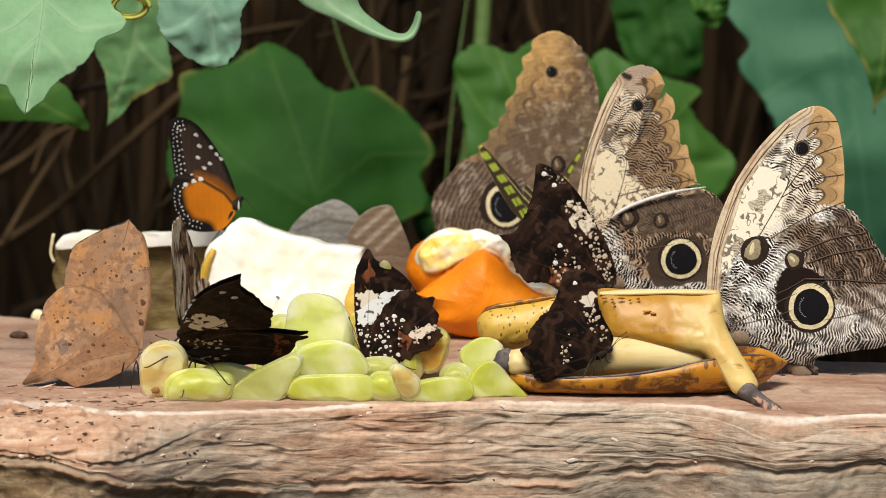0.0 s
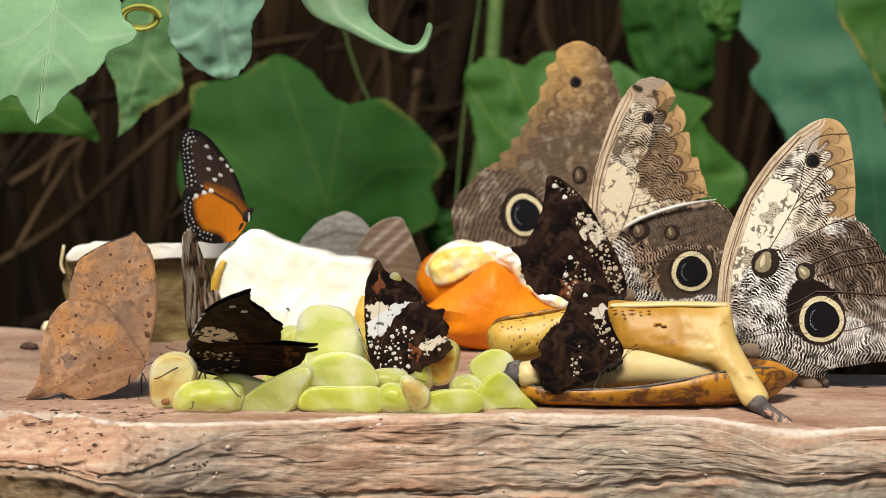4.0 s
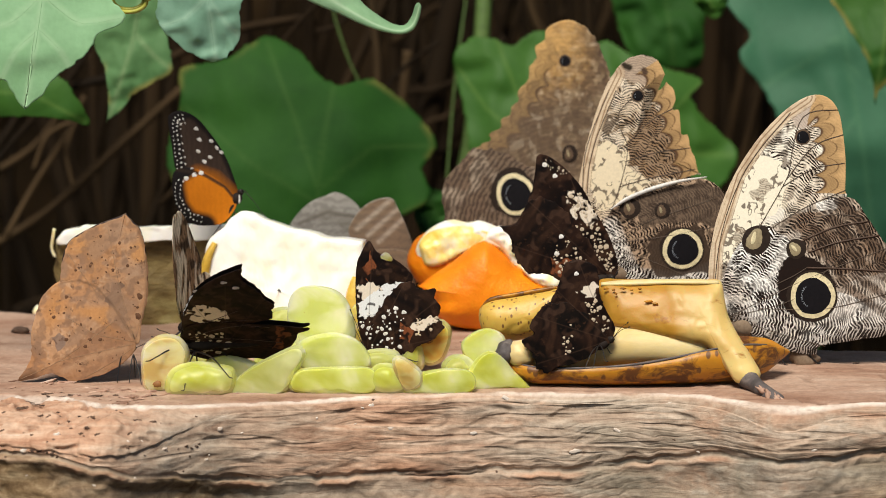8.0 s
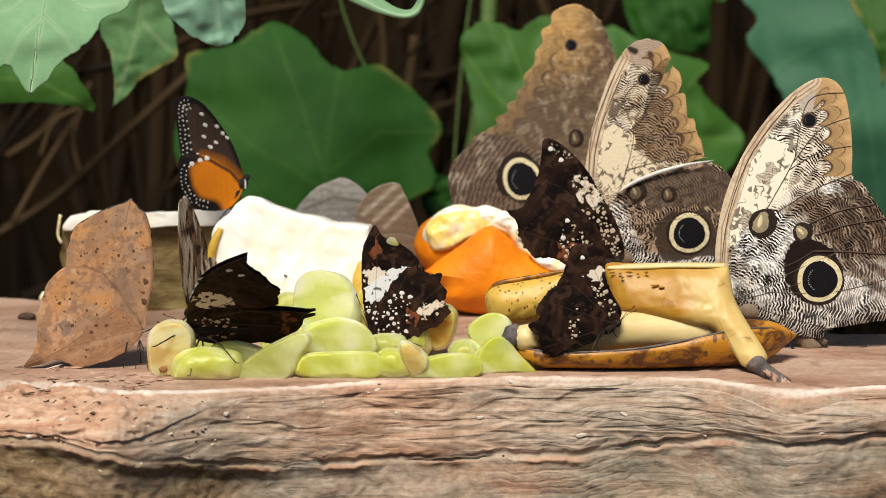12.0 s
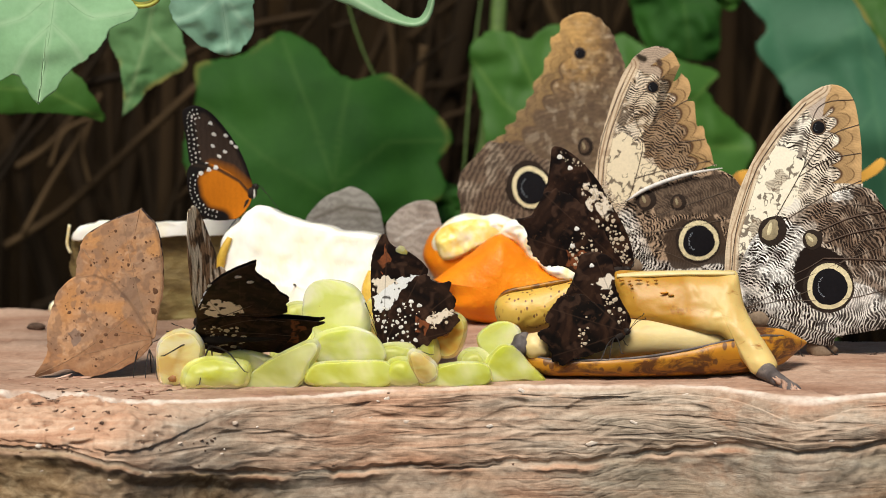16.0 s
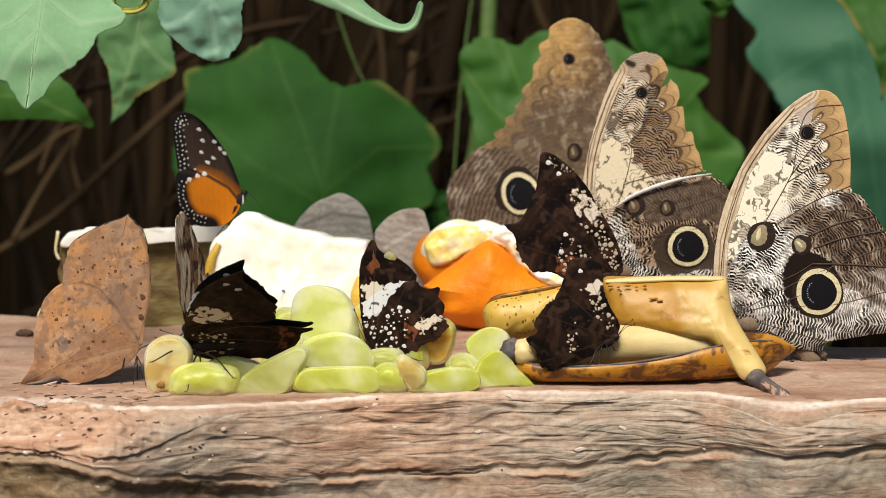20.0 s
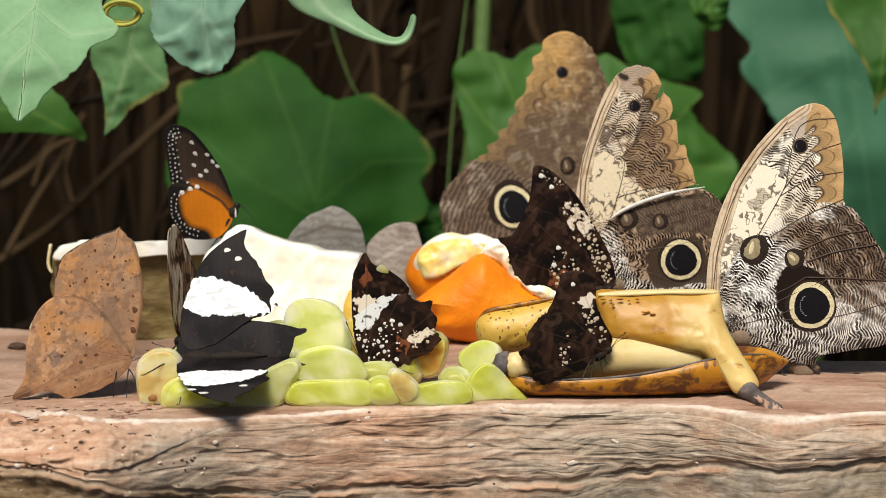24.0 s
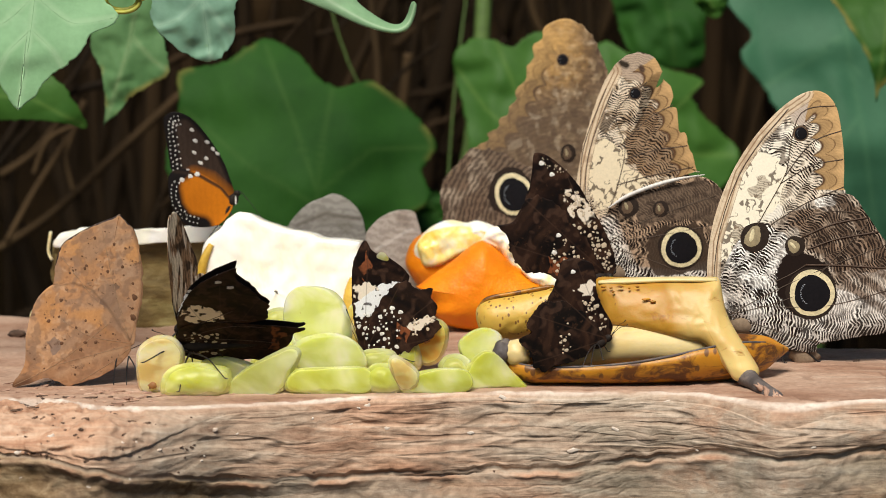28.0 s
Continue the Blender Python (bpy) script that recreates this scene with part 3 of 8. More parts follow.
def ball(c, r, us=16, vs=10, rough=0.0, seed=0, cut=None, turn=None, boxy=1.0):
    """A lumpy ellipsoid; cut=(axis, side, level) slices it flat there, slot 1 on the slice."""
    th = np.linspace(0, np.pi, vs + 1)
    ph = np.linspace(0, 2 * np.pi, us, endpoint=False)
    D = np.array([(np.sin(t) * np.cos(p), np.sin(t) * np.sin(p), np.cos(t)) for t in th[1:-1] for p in ph] + [(0, 0, 1), (0, 0, -1)])
    D = np.sign(D) * np.abs(D) ** boxy
    if rough:
        D = D * (1 + rough * (vn(D[:, 0] * 3 + seed, D[:, 2] * 3 + D[:, 1] * 2, 1.0, seed) - 0.5))[:, None]
    flat = np.zeros(len(D), bool)
    if cut:
        ax, side, lev = cut
        flat = D[:, ax] * side > lev
        D[flat, ax] = side * lev
    V = D * np.array(r)
    if turn is not None:
        V = V @ np.array(Euler([radians(q) for q in turn]).to_matrix()).T
    F = []
    for i in range(vs - 2):
        for j in range(us):
            F.append((i * us + j, (i + 1) * us + j, (i + 1) * us + (j + 1) % us, i * us + (j + 1) % us))
    t, b = len(D) - 2, len(D) - 1
    F += [(t, j, (j + 1) % us) for j in range(us)] + [(b, (vs - 2) * us + (j + 1) % us, (vs - 2) * us + j) for j in range(us)]
    S = [1 if all(flat[v] for v in f) else 0 for f in F]
    return V + np.array(c), F, S


def disc(x, z, rx, rz, y, turn=0.0, k=20, dome=0.0, wob=0.0, seed=0):
    """A thin oval scale patch lying on a wing at depth y (a number, or a surface function)."""
    a = np.linspace(0, 2 * np.pi, k, endpoint=False)
    q = 1 + wob * (vn(np.cos(a) * 2 + seed * 3.1, np.sin(a) * 2, 1.0, seed) - 0.5)
    ca, sa = math.cos(turn), math.sin(turn)
    u, w = rx * q * np.cos(a), rz * q * np.sin(a)
    X, Z = x + u * ca - w * sa, z + u * sa + w * ca
    yy = (lambda xx, zz: y(xx, zz)) if callable(y) else (lambda xx, zz: np.zeros_like(xx) + y)
    X2, Z2 = x + 0.8 * (X - x), z + 0.8 * (Z - z)
    V = np.concatenate([np.stack([X, yy(X, Z) - 0.01, Z], 1), np.stack([X2, yy(X2, Z2) - 0.07 - dome, Z2], 1), [[x, float(yy(np.array([x]), np.array([z]))[0]) - 0.08 - dome * 1.4, z]]])
    F = [(i, (i + 1) % k, k + (i + 1) % k, k + i) for i in range(k)] + [(k + i, k + (i + 1) % k, 2 * k) for i in range(k)]
    return V, F


def spots(parent, surf, area, count, size, mat, seed, name="speckling", label="", stretch=1.5):
    """Many small separate scale spots strewn over an area of a wing, as one part."""
    rng = random.Random(seed)
    xs, zs = [p[0] for p in area], [p[1] for p in area]
    made, tries, put = [], 0, []
    while len(made) < count and tries < count * 30:
        tries += 1
        x, z = rng.uniform(min(xs), max(xs)), rng.uniform(min(zs), max(zs))
        if not inside(np.array([x]), np.array([z]), area)[0]:
            continue
        r = size * rng.choice((0.35, 0.45, 0.55, 0.7, 1.0))
        if any(math.hypot(x - a, z - b) < (r + q) * 1.15 for a, b, q in put):
            continue
        put.append((x, z, r))
        made.append(disc(x, z, r * rng.uniform(1, stretch), r, surf, rng.uniform(0, 3.1), 9, 0, 0.7, tries))
    ob = part(name, joined(made), mat, parent, label)
    ob["kind"] = "stuff"
    return ob


def dots(parent, surf, rows, mat, name="spot", label=""):
    """Single scale spots at given places: x, z, half width, half height, turn."""
    for k, (x, z, rx, rz, turn) in enumerate(rows):
        part(name, disc(x, z, rx, rz, surf, radians(turn), 14, 0.02, 0.45, k), mat, parent, label)


def eyespot(parent, surf, x, z, r, tall=1.0, turn=0.0, olive=False, label="", dull=False):
    """An owl eye: dark halo, yellow ring, black pupil with pale flecks."""
    t = radians(turn)
    off = lambda d: (lambda a, b: surf(a, b) - d)
    if not olive and not dull:
        part("eye_rim", disc(x, z, r * 1.13, r * 1.13 * tall, off(0.0), t, 36, 0.0, 0.14, 5), EYE_HALO, parent)
    ob = part("eyespot", disc(x, z, r * 1.0, r * tall, off(0.05), t, 36, 0.05, 0.06), EYE_HALO if olive else EYE_BROWN if dull else EYE_RING, parent, label)
    if olive:
        part("pupil", disc(x - r * 0.14, z, r * 0.54, r * 0.70 * tall, off(0.2), t, 28, 0.05, 0.3), EYE_BROWN if dull else EYE_OLIVE, ob)
        part("glint", disc(x - r * 0.22, z + r * 0.1, r * 0.16, r * 0.42 * tall, off(0.34), t + 0.2, 14, 0.02, 0.2), EYE_OLIVE if dull else EYE_RING, ob)
    else:
        part("pupil", disc(x, z - r * 0.02, r * 0.79, r * 0.79 * tall, off(0.2), t, 32, 0.0, 0.1), EYE_BLACK, ob)
        flecks = [disc(x + r * 0.5 * math.cos(a), z + r * 0.5 * tall * math.sin(a), r * 0.018, r * 0.05, off(0.38), a + k, 8, 0, 0.8, k) for k, a in enumerate(np.linspace(2.3, 4.2, 11))]
        part("glint", joined(flecks), EYE_GLINT, ob)
    return ob


def veins(parent, surf, lines, r=0.13, mat=None, name="vein"):
    """Raised wing veins, each a fine rod on the wing."""
    for pts in lines:
        C = spline(pts, 14)
        V = np.stack([C[:, 0], surf(C[:, 0], C[:, 1]) - r * 0.3, C[:, 1]], 1)
        part(name, tube(V, [r] * 14, 5, 14), mat or VEIN, parent)


def insect_body(b, head, tail, y, r, mat=BODY, y_tail=None):
    """Head, thorax and abdomen along the line from head to tail (x, z), at depth y."""
    h, t = np.array([head[0], y, head[1]]), np.array([tail[0], y if y_tail is None else y_tail, tail[1]])
    d = t - h
    P = lambda f: h + d * f
    part("head", tube([P(-0.03), P(0.03), P(0.08), P(0.13)], [r * 0.35, r * 0.72, r * 0.72, r * 0.4], 10), mat, b)
    part("thorax", tube([P(0.1), P(0.17), P(0.3), P(0.42)], [r * 0.5, r * 1.0, r * 1.1, r * 0.6], 10), mat, b)
    part("abdomen", tube([P(0.38), P(0.5), P(0.7), P(0.88), P(1.0)], [r * 0.6, r * 0.8, r * 0.75, r * 0.5, r * 0.12], 10), mat, b)
    for s in (-1, 1):
        part("eye", ball(P(0.03) + [0, s * r * 0.5, r * 0.15], [r * 0.36] * 3, 10, 8), LEG, b)


def legs(b, hips, feet, r=0.22, lift=2.2):
    """Jointed legs from the thorax down to where they stand."""
    for h, f in zip(hips, feet):
        h, f = np.array(h, float), np.array(f, float)
        knee = h * 0.45 + f * 0.55 + [0, 0, lift]
        part("leg", tube([h, (h + knee) / 2 + [0, 0, 0.5], knee, (knee + f) / 2, f, f + [0.9 * np.sign(f[0] - h[0] + 0.01), 0, 0.05]], [r * 1.4, r * 1.2, r, r * 0.8, r * 0.7, r * 0.5], 6, 16), LEG, b)


def antennae(b, head, tips, r=0.14):
    for t in tips:
        h, t = np.array(head, float), np.array(t, float)
        m = (h + t) / 2 + [0, 0, 0.8]
        part("antenna", tube([h, m, h * 0.12 + t * 0.88, t], [r, r * 0.8, r, r * 2.1], 6, 14), LEG, b)


def fringe(outline, teeth, depth, lo, hi):
    """Scallops an outline's samples between two fractions of its length."""
    O = spline(outline, 160, True)
    c = O.mean(0)
    s = np.linspace(0, 1, 160, endpoint=False)
    w = np.where((s > lo) & (s < hi), depth * (np.abs(np.sin((s - lo) / (hi - lo) * np.pi * teeth)) - 0.5), 0)
    d = O - c
    return [tuple(p) for p in O + d / np.linalg.norm(d, axis=1)[:, None] * w[:, None]]


def block(outline, y0, y1, soft=2.0, n=120, rough=0.6, seed=1, slope=0.0, drop=0.15):
    """A cut chunk: an outline (x, z) run from depth y0 to y1, with rounded, uneven edges. Slot 1 is its rim."""
    O = spline(outline, n, True)
    c = O.mean(0)
    k = [(q, 0.0) for q in np.linspace(0.001, 0.9, 16)] + [(0.945, 0.05), (0.975, 0.2), (0.992, 0.5), (1.0, 1.0)]
    rows = []
    for q, w in k:
        rows.append((c + (O - c) * q, y0 + soft * w))
    for q in (0.25, 0.5, 0.75):
        rows.append((O, y0 + soft + (y1 - y0 - 2 * soft) * q))
    for q, w in reversed(k):
        rows.append((c + (O - c) * q, y1 - soft * w))
    V = []
    for P, y in rows:
        bump = (vn(P[:, 0] + seed * 31, P[:, 1] + y0, 9.0, seed) - 0.5) * 2 * rough + (vn(P[:, 0], P[:, 1] + y0, 3.2, seed + 1) - 0.5) * rough
        d = P - c
        u = d / (np.linalg.norm(d, axis=1)[:, None] + 1e-6)
        Q = P + u * (bump * 0.6)[:, None]
        fall = drop * (y - y0) * np.clip((P[:, 1] - O[:, 1].min()) / np.ptp(O[:, 1]), 0, 1)
        V.append(np.stack([Q[:, 0], y + bump * 0.7 + slope * (P[:, 1] - O[:, 1].min()), Q[:, 1] - fall], 1))
    i = np.arange(n)
    j = (i + 1) % n
    F, S = [], []
    for r in range(len(rows) - 1):
        F += np.stack([r * n + i, (r + 1) * n + i, (r + 1) * n + j, r * n + j], 1).tolist()
        S += [1 if len(k) - 3 <= r <= len(rows) - len(k) + 1 else 0] * n
    return np.concatenate(V), F, S


def puff(outline, y, R, n=160, rings=30, thick=0.6, centre=None, rough=0.5, seed=1, lean=(0, 0)):
    """A plump body over an outline (x, z): rounded to radius R towards its rim, front and back. Returns its shape and the points' x and z."""
    O = spline(outline, n, True)
    c = np.array(centre, float) if centre else O.mean(0)
    f = 1 - (1 - np.arange(1, rings + 1) / rings) ** 1.6
    XZ = np.concatenate([c[None]] + [c + (O - c) * q for q in f])
    E = np.concatenate([O, (O + np.roll(O, -1, 0)) / 2])
    d = np.sqrt(np.min((XZ[:, None, 0] - E[None, :, 0]) ** 2 + (XZ[:, None, 1] - E[None, :, 1]) ** 2, axis=1))
    d[-n:] = 0
    up = R * np.sqrt(np.maximum(0, 1 - (1 - np.clip(d / R, 0, 1)) ** 2))
    G = up[1:].reshape(rings, n)
    for _ in range(25):
        A = np.concatenate([np.broadcast_to(G[:1].mean(), (1, n)), G, 0 * G[:1]])
        G = np.concatenate([(np.roll(G, 1, 1) + np.roll(G, -1, 1) + A[:-2] + A[2:] + 2 * G)[:-1] / 6, 0 * G[:1]])
    up = np.concatenate([[G[0].mean()], G.ravel()])
    w = rough * ((vn(XZ[:, 0], XZ[:, 1], 9, seed) - 0.5) * 2 + (vn(XZ[:, 0], XZ[:, 1], 3, seed + 1) - 0.5)) * np.clip(d / R * 2, 0, 1)
    tilt = lean[0] * (XZ[:, 0] - c[0]) + lean[1] * (XZ[:, 1] - c[1])
    front = np.stack([XZ[:, 0], y - up + w + tilt, XZ[:, 1]], 1)
    back = np.stack([XZ[:, 0], y + 0.05 + up * thick + tilt, XZ[:, 1]], 1)
    N = len(XZ)
    i = np.arange(n)
    j = (i + 1) % n
    F = [(0, int(1 + a), int(1 + b)) for a, b in zip(i, j)]
    for r in range(rings - 1):
        a, b = 1 + r * n, 1 + (r + 1) * n
        F += np.stack([a + i, b + i, b + j, a + j], 1).tolist()
    e = 1 + (rings - 1) * n
    F2 = [tuple(N + v for v in reversed(q)) for q in F]
    return np.concatenate([front, back]), F + F2 + np.stack([e + i, N + e + i, N + e + j, e + j], 1).tolist()


# ---- ground, bank and stump ----
def grid_sheet(xs, ys, height):
    X, Y = np.meshgrid(xs, ys)
    Z = height(X, Y)
    V = np.stack([X.ravel(), Y.ravel(), Z.ravel()], 1)
    w, h = len(xs), len(ys)
    F = [(r * w + c, r * w + c + 1, (r + 1) * w + c + 1, (r + 1) * w + c) for r in range(h - 1) for c in range(w - 1)]
    return V, F


def make_ground():
    xs = np.concatenate([np.linspace(-60000, -3000, 12), np.linspace(-2500, 2500, 60), np.linspace(3000, 60000, 12)])
    ys = np.concatenate([np.linspace(-60000, -3000, 12), np.linspace(-2500, 2800, 60), np.linspace(3500, 60000, 12)])

    def height(X, Y):
        n = (vn(X, Y, 300, 1) - 0.5) * 60 + (vn(X, Y, 70, 2) - 0.5) * 20
        bank = np.clip((Y - 650) / 500, 0, 1) ** 0.8 * 1500 + np.clip((Y - 1150) / 900, 0, 1) * 500
        return -900 + n + bank * (np.abs(X) < 59000)
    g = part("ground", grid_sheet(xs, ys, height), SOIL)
    tagged(g, "brown soil ground, coloured dark for shade, rising into a steep planted bank", "ground", kind="structure")


def make_stems():
    rng = random.Random(4)
    s = thing("dry_shrub", (0, 600, -880), "tangle of dry brown stems and roots on the bank", "shrub")
    for k in range(150):
        x, y = rng.uniform(-420, 420), rng.uniform(480, 900)
        z, pts = -880.0 + max(0, (y - 650) * 2.4), []
        dx = rng.choice((rng.uniform(-0.2, 0.2), rng.uniform(-0.9, 0.9)))
        tops = rng.uniform(120, 520)
        steps = 7
        for i in range(steps):
            f = i / (steps - 1)
            pts.append((x + dx * 500 * f + rng.uniform(-18, 18), y + rng.uniform(-20, 20), z + (tops - z) * f))
        r = rng.choice((1.6, 2.2, 3.0, 4.5, 6.0))
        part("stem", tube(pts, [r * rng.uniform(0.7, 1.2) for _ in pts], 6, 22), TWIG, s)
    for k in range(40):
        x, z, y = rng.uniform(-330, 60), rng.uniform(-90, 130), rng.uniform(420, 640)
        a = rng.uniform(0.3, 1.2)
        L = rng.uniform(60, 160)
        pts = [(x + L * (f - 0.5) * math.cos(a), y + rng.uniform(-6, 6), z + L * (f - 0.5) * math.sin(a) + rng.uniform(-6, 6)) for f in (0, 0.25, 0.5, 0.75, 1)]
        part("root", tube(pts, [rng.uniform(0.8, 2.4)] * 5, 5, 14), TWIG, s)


def make_pale_twigs():
    s = thing("bare_shrub", (-120, 470, -880), "bare shrub with pale brown twigs in front of the bank", "shrub")
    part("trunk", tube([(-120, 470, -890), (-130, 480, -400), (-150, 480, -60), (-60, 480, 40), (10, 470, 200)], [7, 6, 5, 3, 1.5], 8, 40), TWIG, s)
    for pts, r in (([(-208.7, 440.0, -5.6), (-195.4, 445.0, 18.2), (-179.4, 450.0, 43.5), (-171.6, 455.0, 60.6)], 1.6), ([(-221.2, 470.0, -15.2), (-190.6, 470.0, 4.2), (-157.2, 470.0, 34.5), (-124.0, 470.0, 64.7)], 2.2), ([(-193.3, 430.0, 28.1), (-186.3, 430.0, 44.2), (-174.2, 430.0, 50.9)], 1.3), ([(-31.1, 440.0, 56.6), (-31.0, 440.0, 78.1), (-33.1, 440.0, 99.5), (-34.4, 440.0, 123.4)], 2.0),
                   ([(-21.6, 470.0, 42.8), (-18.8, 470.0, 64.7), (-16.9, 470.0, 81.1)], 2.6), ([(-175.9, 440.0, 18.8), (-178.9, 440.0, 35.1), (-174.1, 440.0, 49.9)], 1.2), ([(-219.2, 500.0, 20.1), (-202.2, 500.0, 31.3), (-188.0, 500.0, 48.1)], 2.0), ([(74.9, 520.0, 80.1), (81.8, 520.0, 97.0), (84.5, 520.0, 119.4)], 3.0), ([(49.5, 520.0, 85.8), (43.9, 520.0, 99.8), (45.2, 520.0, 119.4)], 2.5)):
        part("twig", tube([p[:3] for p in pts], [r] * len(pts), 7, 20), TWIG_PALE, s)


make_ground()
make_stems()
make_pale_twigs()


# ---- the slab of wood that serves as feeding table ----
def edge_y(x):
    """Where the level top ends and the rounded front begins."""
    return np.interp(x, [-320, -190, -150, -128, -108, -90, -72, -54, -35, 3, 42, 80, 94, 103, 112, 122, 132, 150, 320], [-10, 2, 6, 0, -16, -15, -11, -7, 0, 6, 9.5, 6, 0, -9, -15, -14, -11, -8, -20])


def crack_z(x):
    """Height of the long crack that runs along the front."""
    return np.interp(x, [-320, -150, -130, -111, -92, -73, -54, -16, 41, 60, 79, 98, 118, 150, 320], [-9, -11, -12, -15.5, -20.5, -25, -25.2, -26, -26, -22.7, -20.7, -18.8, -17.8, -15, -10])


def smoothed(v, k):
    return np.convolve(np.pad(v, k // 2, mode="edge"), np.ones(k) / k, "valid")


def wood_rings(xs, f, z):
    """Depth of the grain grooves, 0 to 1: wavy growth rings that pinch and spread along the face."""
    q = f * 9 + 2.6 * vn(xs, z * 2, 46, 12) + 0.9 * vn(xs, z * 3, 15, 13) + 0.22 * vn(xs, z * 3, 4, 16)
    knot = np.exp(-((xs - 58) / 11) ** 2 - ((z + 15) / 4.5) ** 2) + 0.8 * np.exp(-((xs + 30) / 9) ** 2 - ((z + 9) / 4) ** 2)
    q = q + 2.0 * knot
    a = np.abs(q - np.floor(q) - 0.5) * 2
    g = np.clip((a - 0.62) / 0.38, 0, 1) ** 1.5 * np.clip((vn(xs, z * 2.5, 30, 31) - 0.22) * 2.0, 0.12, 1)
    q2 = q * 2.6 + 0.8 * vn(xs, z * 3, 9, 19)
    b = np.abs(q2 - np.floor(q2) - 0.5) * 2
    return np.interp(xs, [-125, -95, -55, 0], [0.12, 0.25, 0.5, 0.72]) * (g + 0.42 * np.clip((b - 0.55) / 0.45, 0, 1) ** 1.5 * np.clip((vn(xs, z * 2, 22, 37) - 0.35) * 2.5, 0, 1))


def make_slab():
    xs = np.concatenate([np.linspace(-310, -172, 50), np.linspace(-171, 171, 760), np.linspace(172, 310, 50)])
    rows, paint = [], []
    one = np.ones_like(xs)
    e = smoothed(edge_y(xs), 31) + (vn(xs, 0 * xs, 14, 2) - 0.5) * 2.2 + (vn(xs, 0 * xs, 4, 3) - 0.5) * 0.8
    cz = smoothed(crack_z(xs), 31) + (vn(xs, 0 * xs, 9, 4) - 0.5) * 1.6 + (vn(xs, 0 * xs, 2.6, 5) - 0.5) * 0.9
    left = np.clip((-xs - 66) / 62, 0, 1)
    left = left * left * (3 - 2 * left)
    notch = np.exp(-((xs - 113) / 13) ** 2)
    reach = 3.4 + 34 * left + 2.5 * notch
    drop = 3.4 + left * (-cz - 5.5) + 4.2 * notch + (vn(xs, 0 * xs, 24, 6) - 0.5) * 2.2
    back = 182 - 88 * np.clip((xs - 104) / 34, 0, 1) ** 1.2 + (vn(xs, 0 * xs, 30, 5) - 0.5) * 10
    pinkness = 0.14 + 0.3 * vn(xs, 0 * xs, 40, 53) + np.clip((-xs - 92) / 30, 0, 1) * 0.7 + 0.55 * np.exp(-((xs + 28) / 36) ** 2)

    def add(y, z, face, under, dark=0.0, pink=0.0):
        rows.append(np.stack([xs, y, z], 1))
        paint.append(np.stack([one * face, one * under, one * dark, one * pink], 1))
    add(back - 20, one * -45, 1, 0)
    add(back + 4, one * -30, 1, 0)
    add(back + 3, one * -6, 0.6, 0)
    for f in np.linspace(0, 1, 70):
        y = back + (e - back) * f
        z = (vn(xs, y, 22, 7) - 0.5) * 1.4 + (vn(xs * 0.4, y, 3.0, 8) - 0.5) * 0.7
        z = z * (1 - f ** 6)
        pit = np.clip((vn(xs, y, 7, 41) - 0.76) * 6, 0, 1)
        add(y, np.where(f < 0.02, z - 2, z) - pit * 0.5, 0.0, 0.0, pit * 0.5)
    yf = e - reach
    for a in np.linspace(0.03, 1, 46) * np.pi / 2:
        y, z = e - reach * np.sin(a), -drop * (1 - np.cos(a))
        f = z / cz
        g = wood_rings(xs, f, z) * np.clip(0.35 + a * 0.5 - left * 0.25, 0, 1)
        chip = np.clip((vn(xs * 0.7, z * 1.4 + y * 0.5, 3.2, 43) - 0.6) * 4, 0, 1) * (0.35 + 1.5 * left)
        d = 0.35 * g + 0.9 * chip + (vn(xs * 0.5, z + y, 6, 15) - 0.5) * 0.9 + left * ((vn(xs * 0.8, y - z, 5, 61) - 0.5) * 2.0 + (vn(xs, y - z, 1.7, 62) - 0.5) * 1.1)
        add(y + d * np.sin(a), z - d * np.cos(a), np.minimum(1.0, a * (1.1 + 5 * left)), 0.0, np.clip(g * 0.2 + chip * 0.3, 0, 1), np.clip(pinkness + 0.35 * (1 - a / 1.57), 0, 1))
    for f in np.linspace(0.01, 1, 120):
        z = -drop + (cz + drop) * f
        fz = z / cz
        g = wood_rings(xs, fz, z)
        split = np.clip((vn(xs * 0.10, z * 1.3, 2.0, 14) - 0.70) * 7, 0, 1)
        flake = np.clip((vn(xs * 0.35, z, 4.0, 44) - 0.62) * 5, 0, 1)
        y = yf - 1.6 * np.sin(f * 2.8) * (1 - left) + 0.25 * g + 0.35 * split + flake * 0.7 + (vn(xs * 0.5, z, 12, 15) - 0.5) * 2.2 + (vn(xs * 0.6, z * 1.5, 3.0, 25) - 0.5) * 0.7
        y = y + 0.8 * max(0, f - 0.95) / 0.05 * np.clip(vn(xs, 0 * xs, 16, 50) * 1.8 - 0.3, 0.1, 1)
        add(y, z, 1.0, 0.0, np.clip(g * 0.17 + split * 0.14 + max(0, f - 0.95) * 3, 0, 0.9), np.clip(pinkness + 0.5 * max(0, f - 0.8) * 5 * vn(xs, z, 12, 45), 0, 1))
    last = y
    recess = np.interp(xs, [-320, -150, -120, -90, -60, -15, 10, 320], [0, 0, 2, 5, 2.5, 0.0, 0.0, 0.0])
    # log brown at the left; under the overhang it paints in the shade
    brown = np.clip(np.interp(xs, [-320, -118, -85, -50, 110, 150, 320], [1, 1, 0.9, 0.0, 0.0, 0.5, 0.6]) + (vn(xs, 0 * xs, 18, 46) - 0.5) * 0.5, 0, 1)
    # the crack's shade is painted in along its notch
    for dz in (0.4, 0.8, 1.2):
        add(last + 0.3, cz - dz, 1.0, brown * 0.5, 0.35)
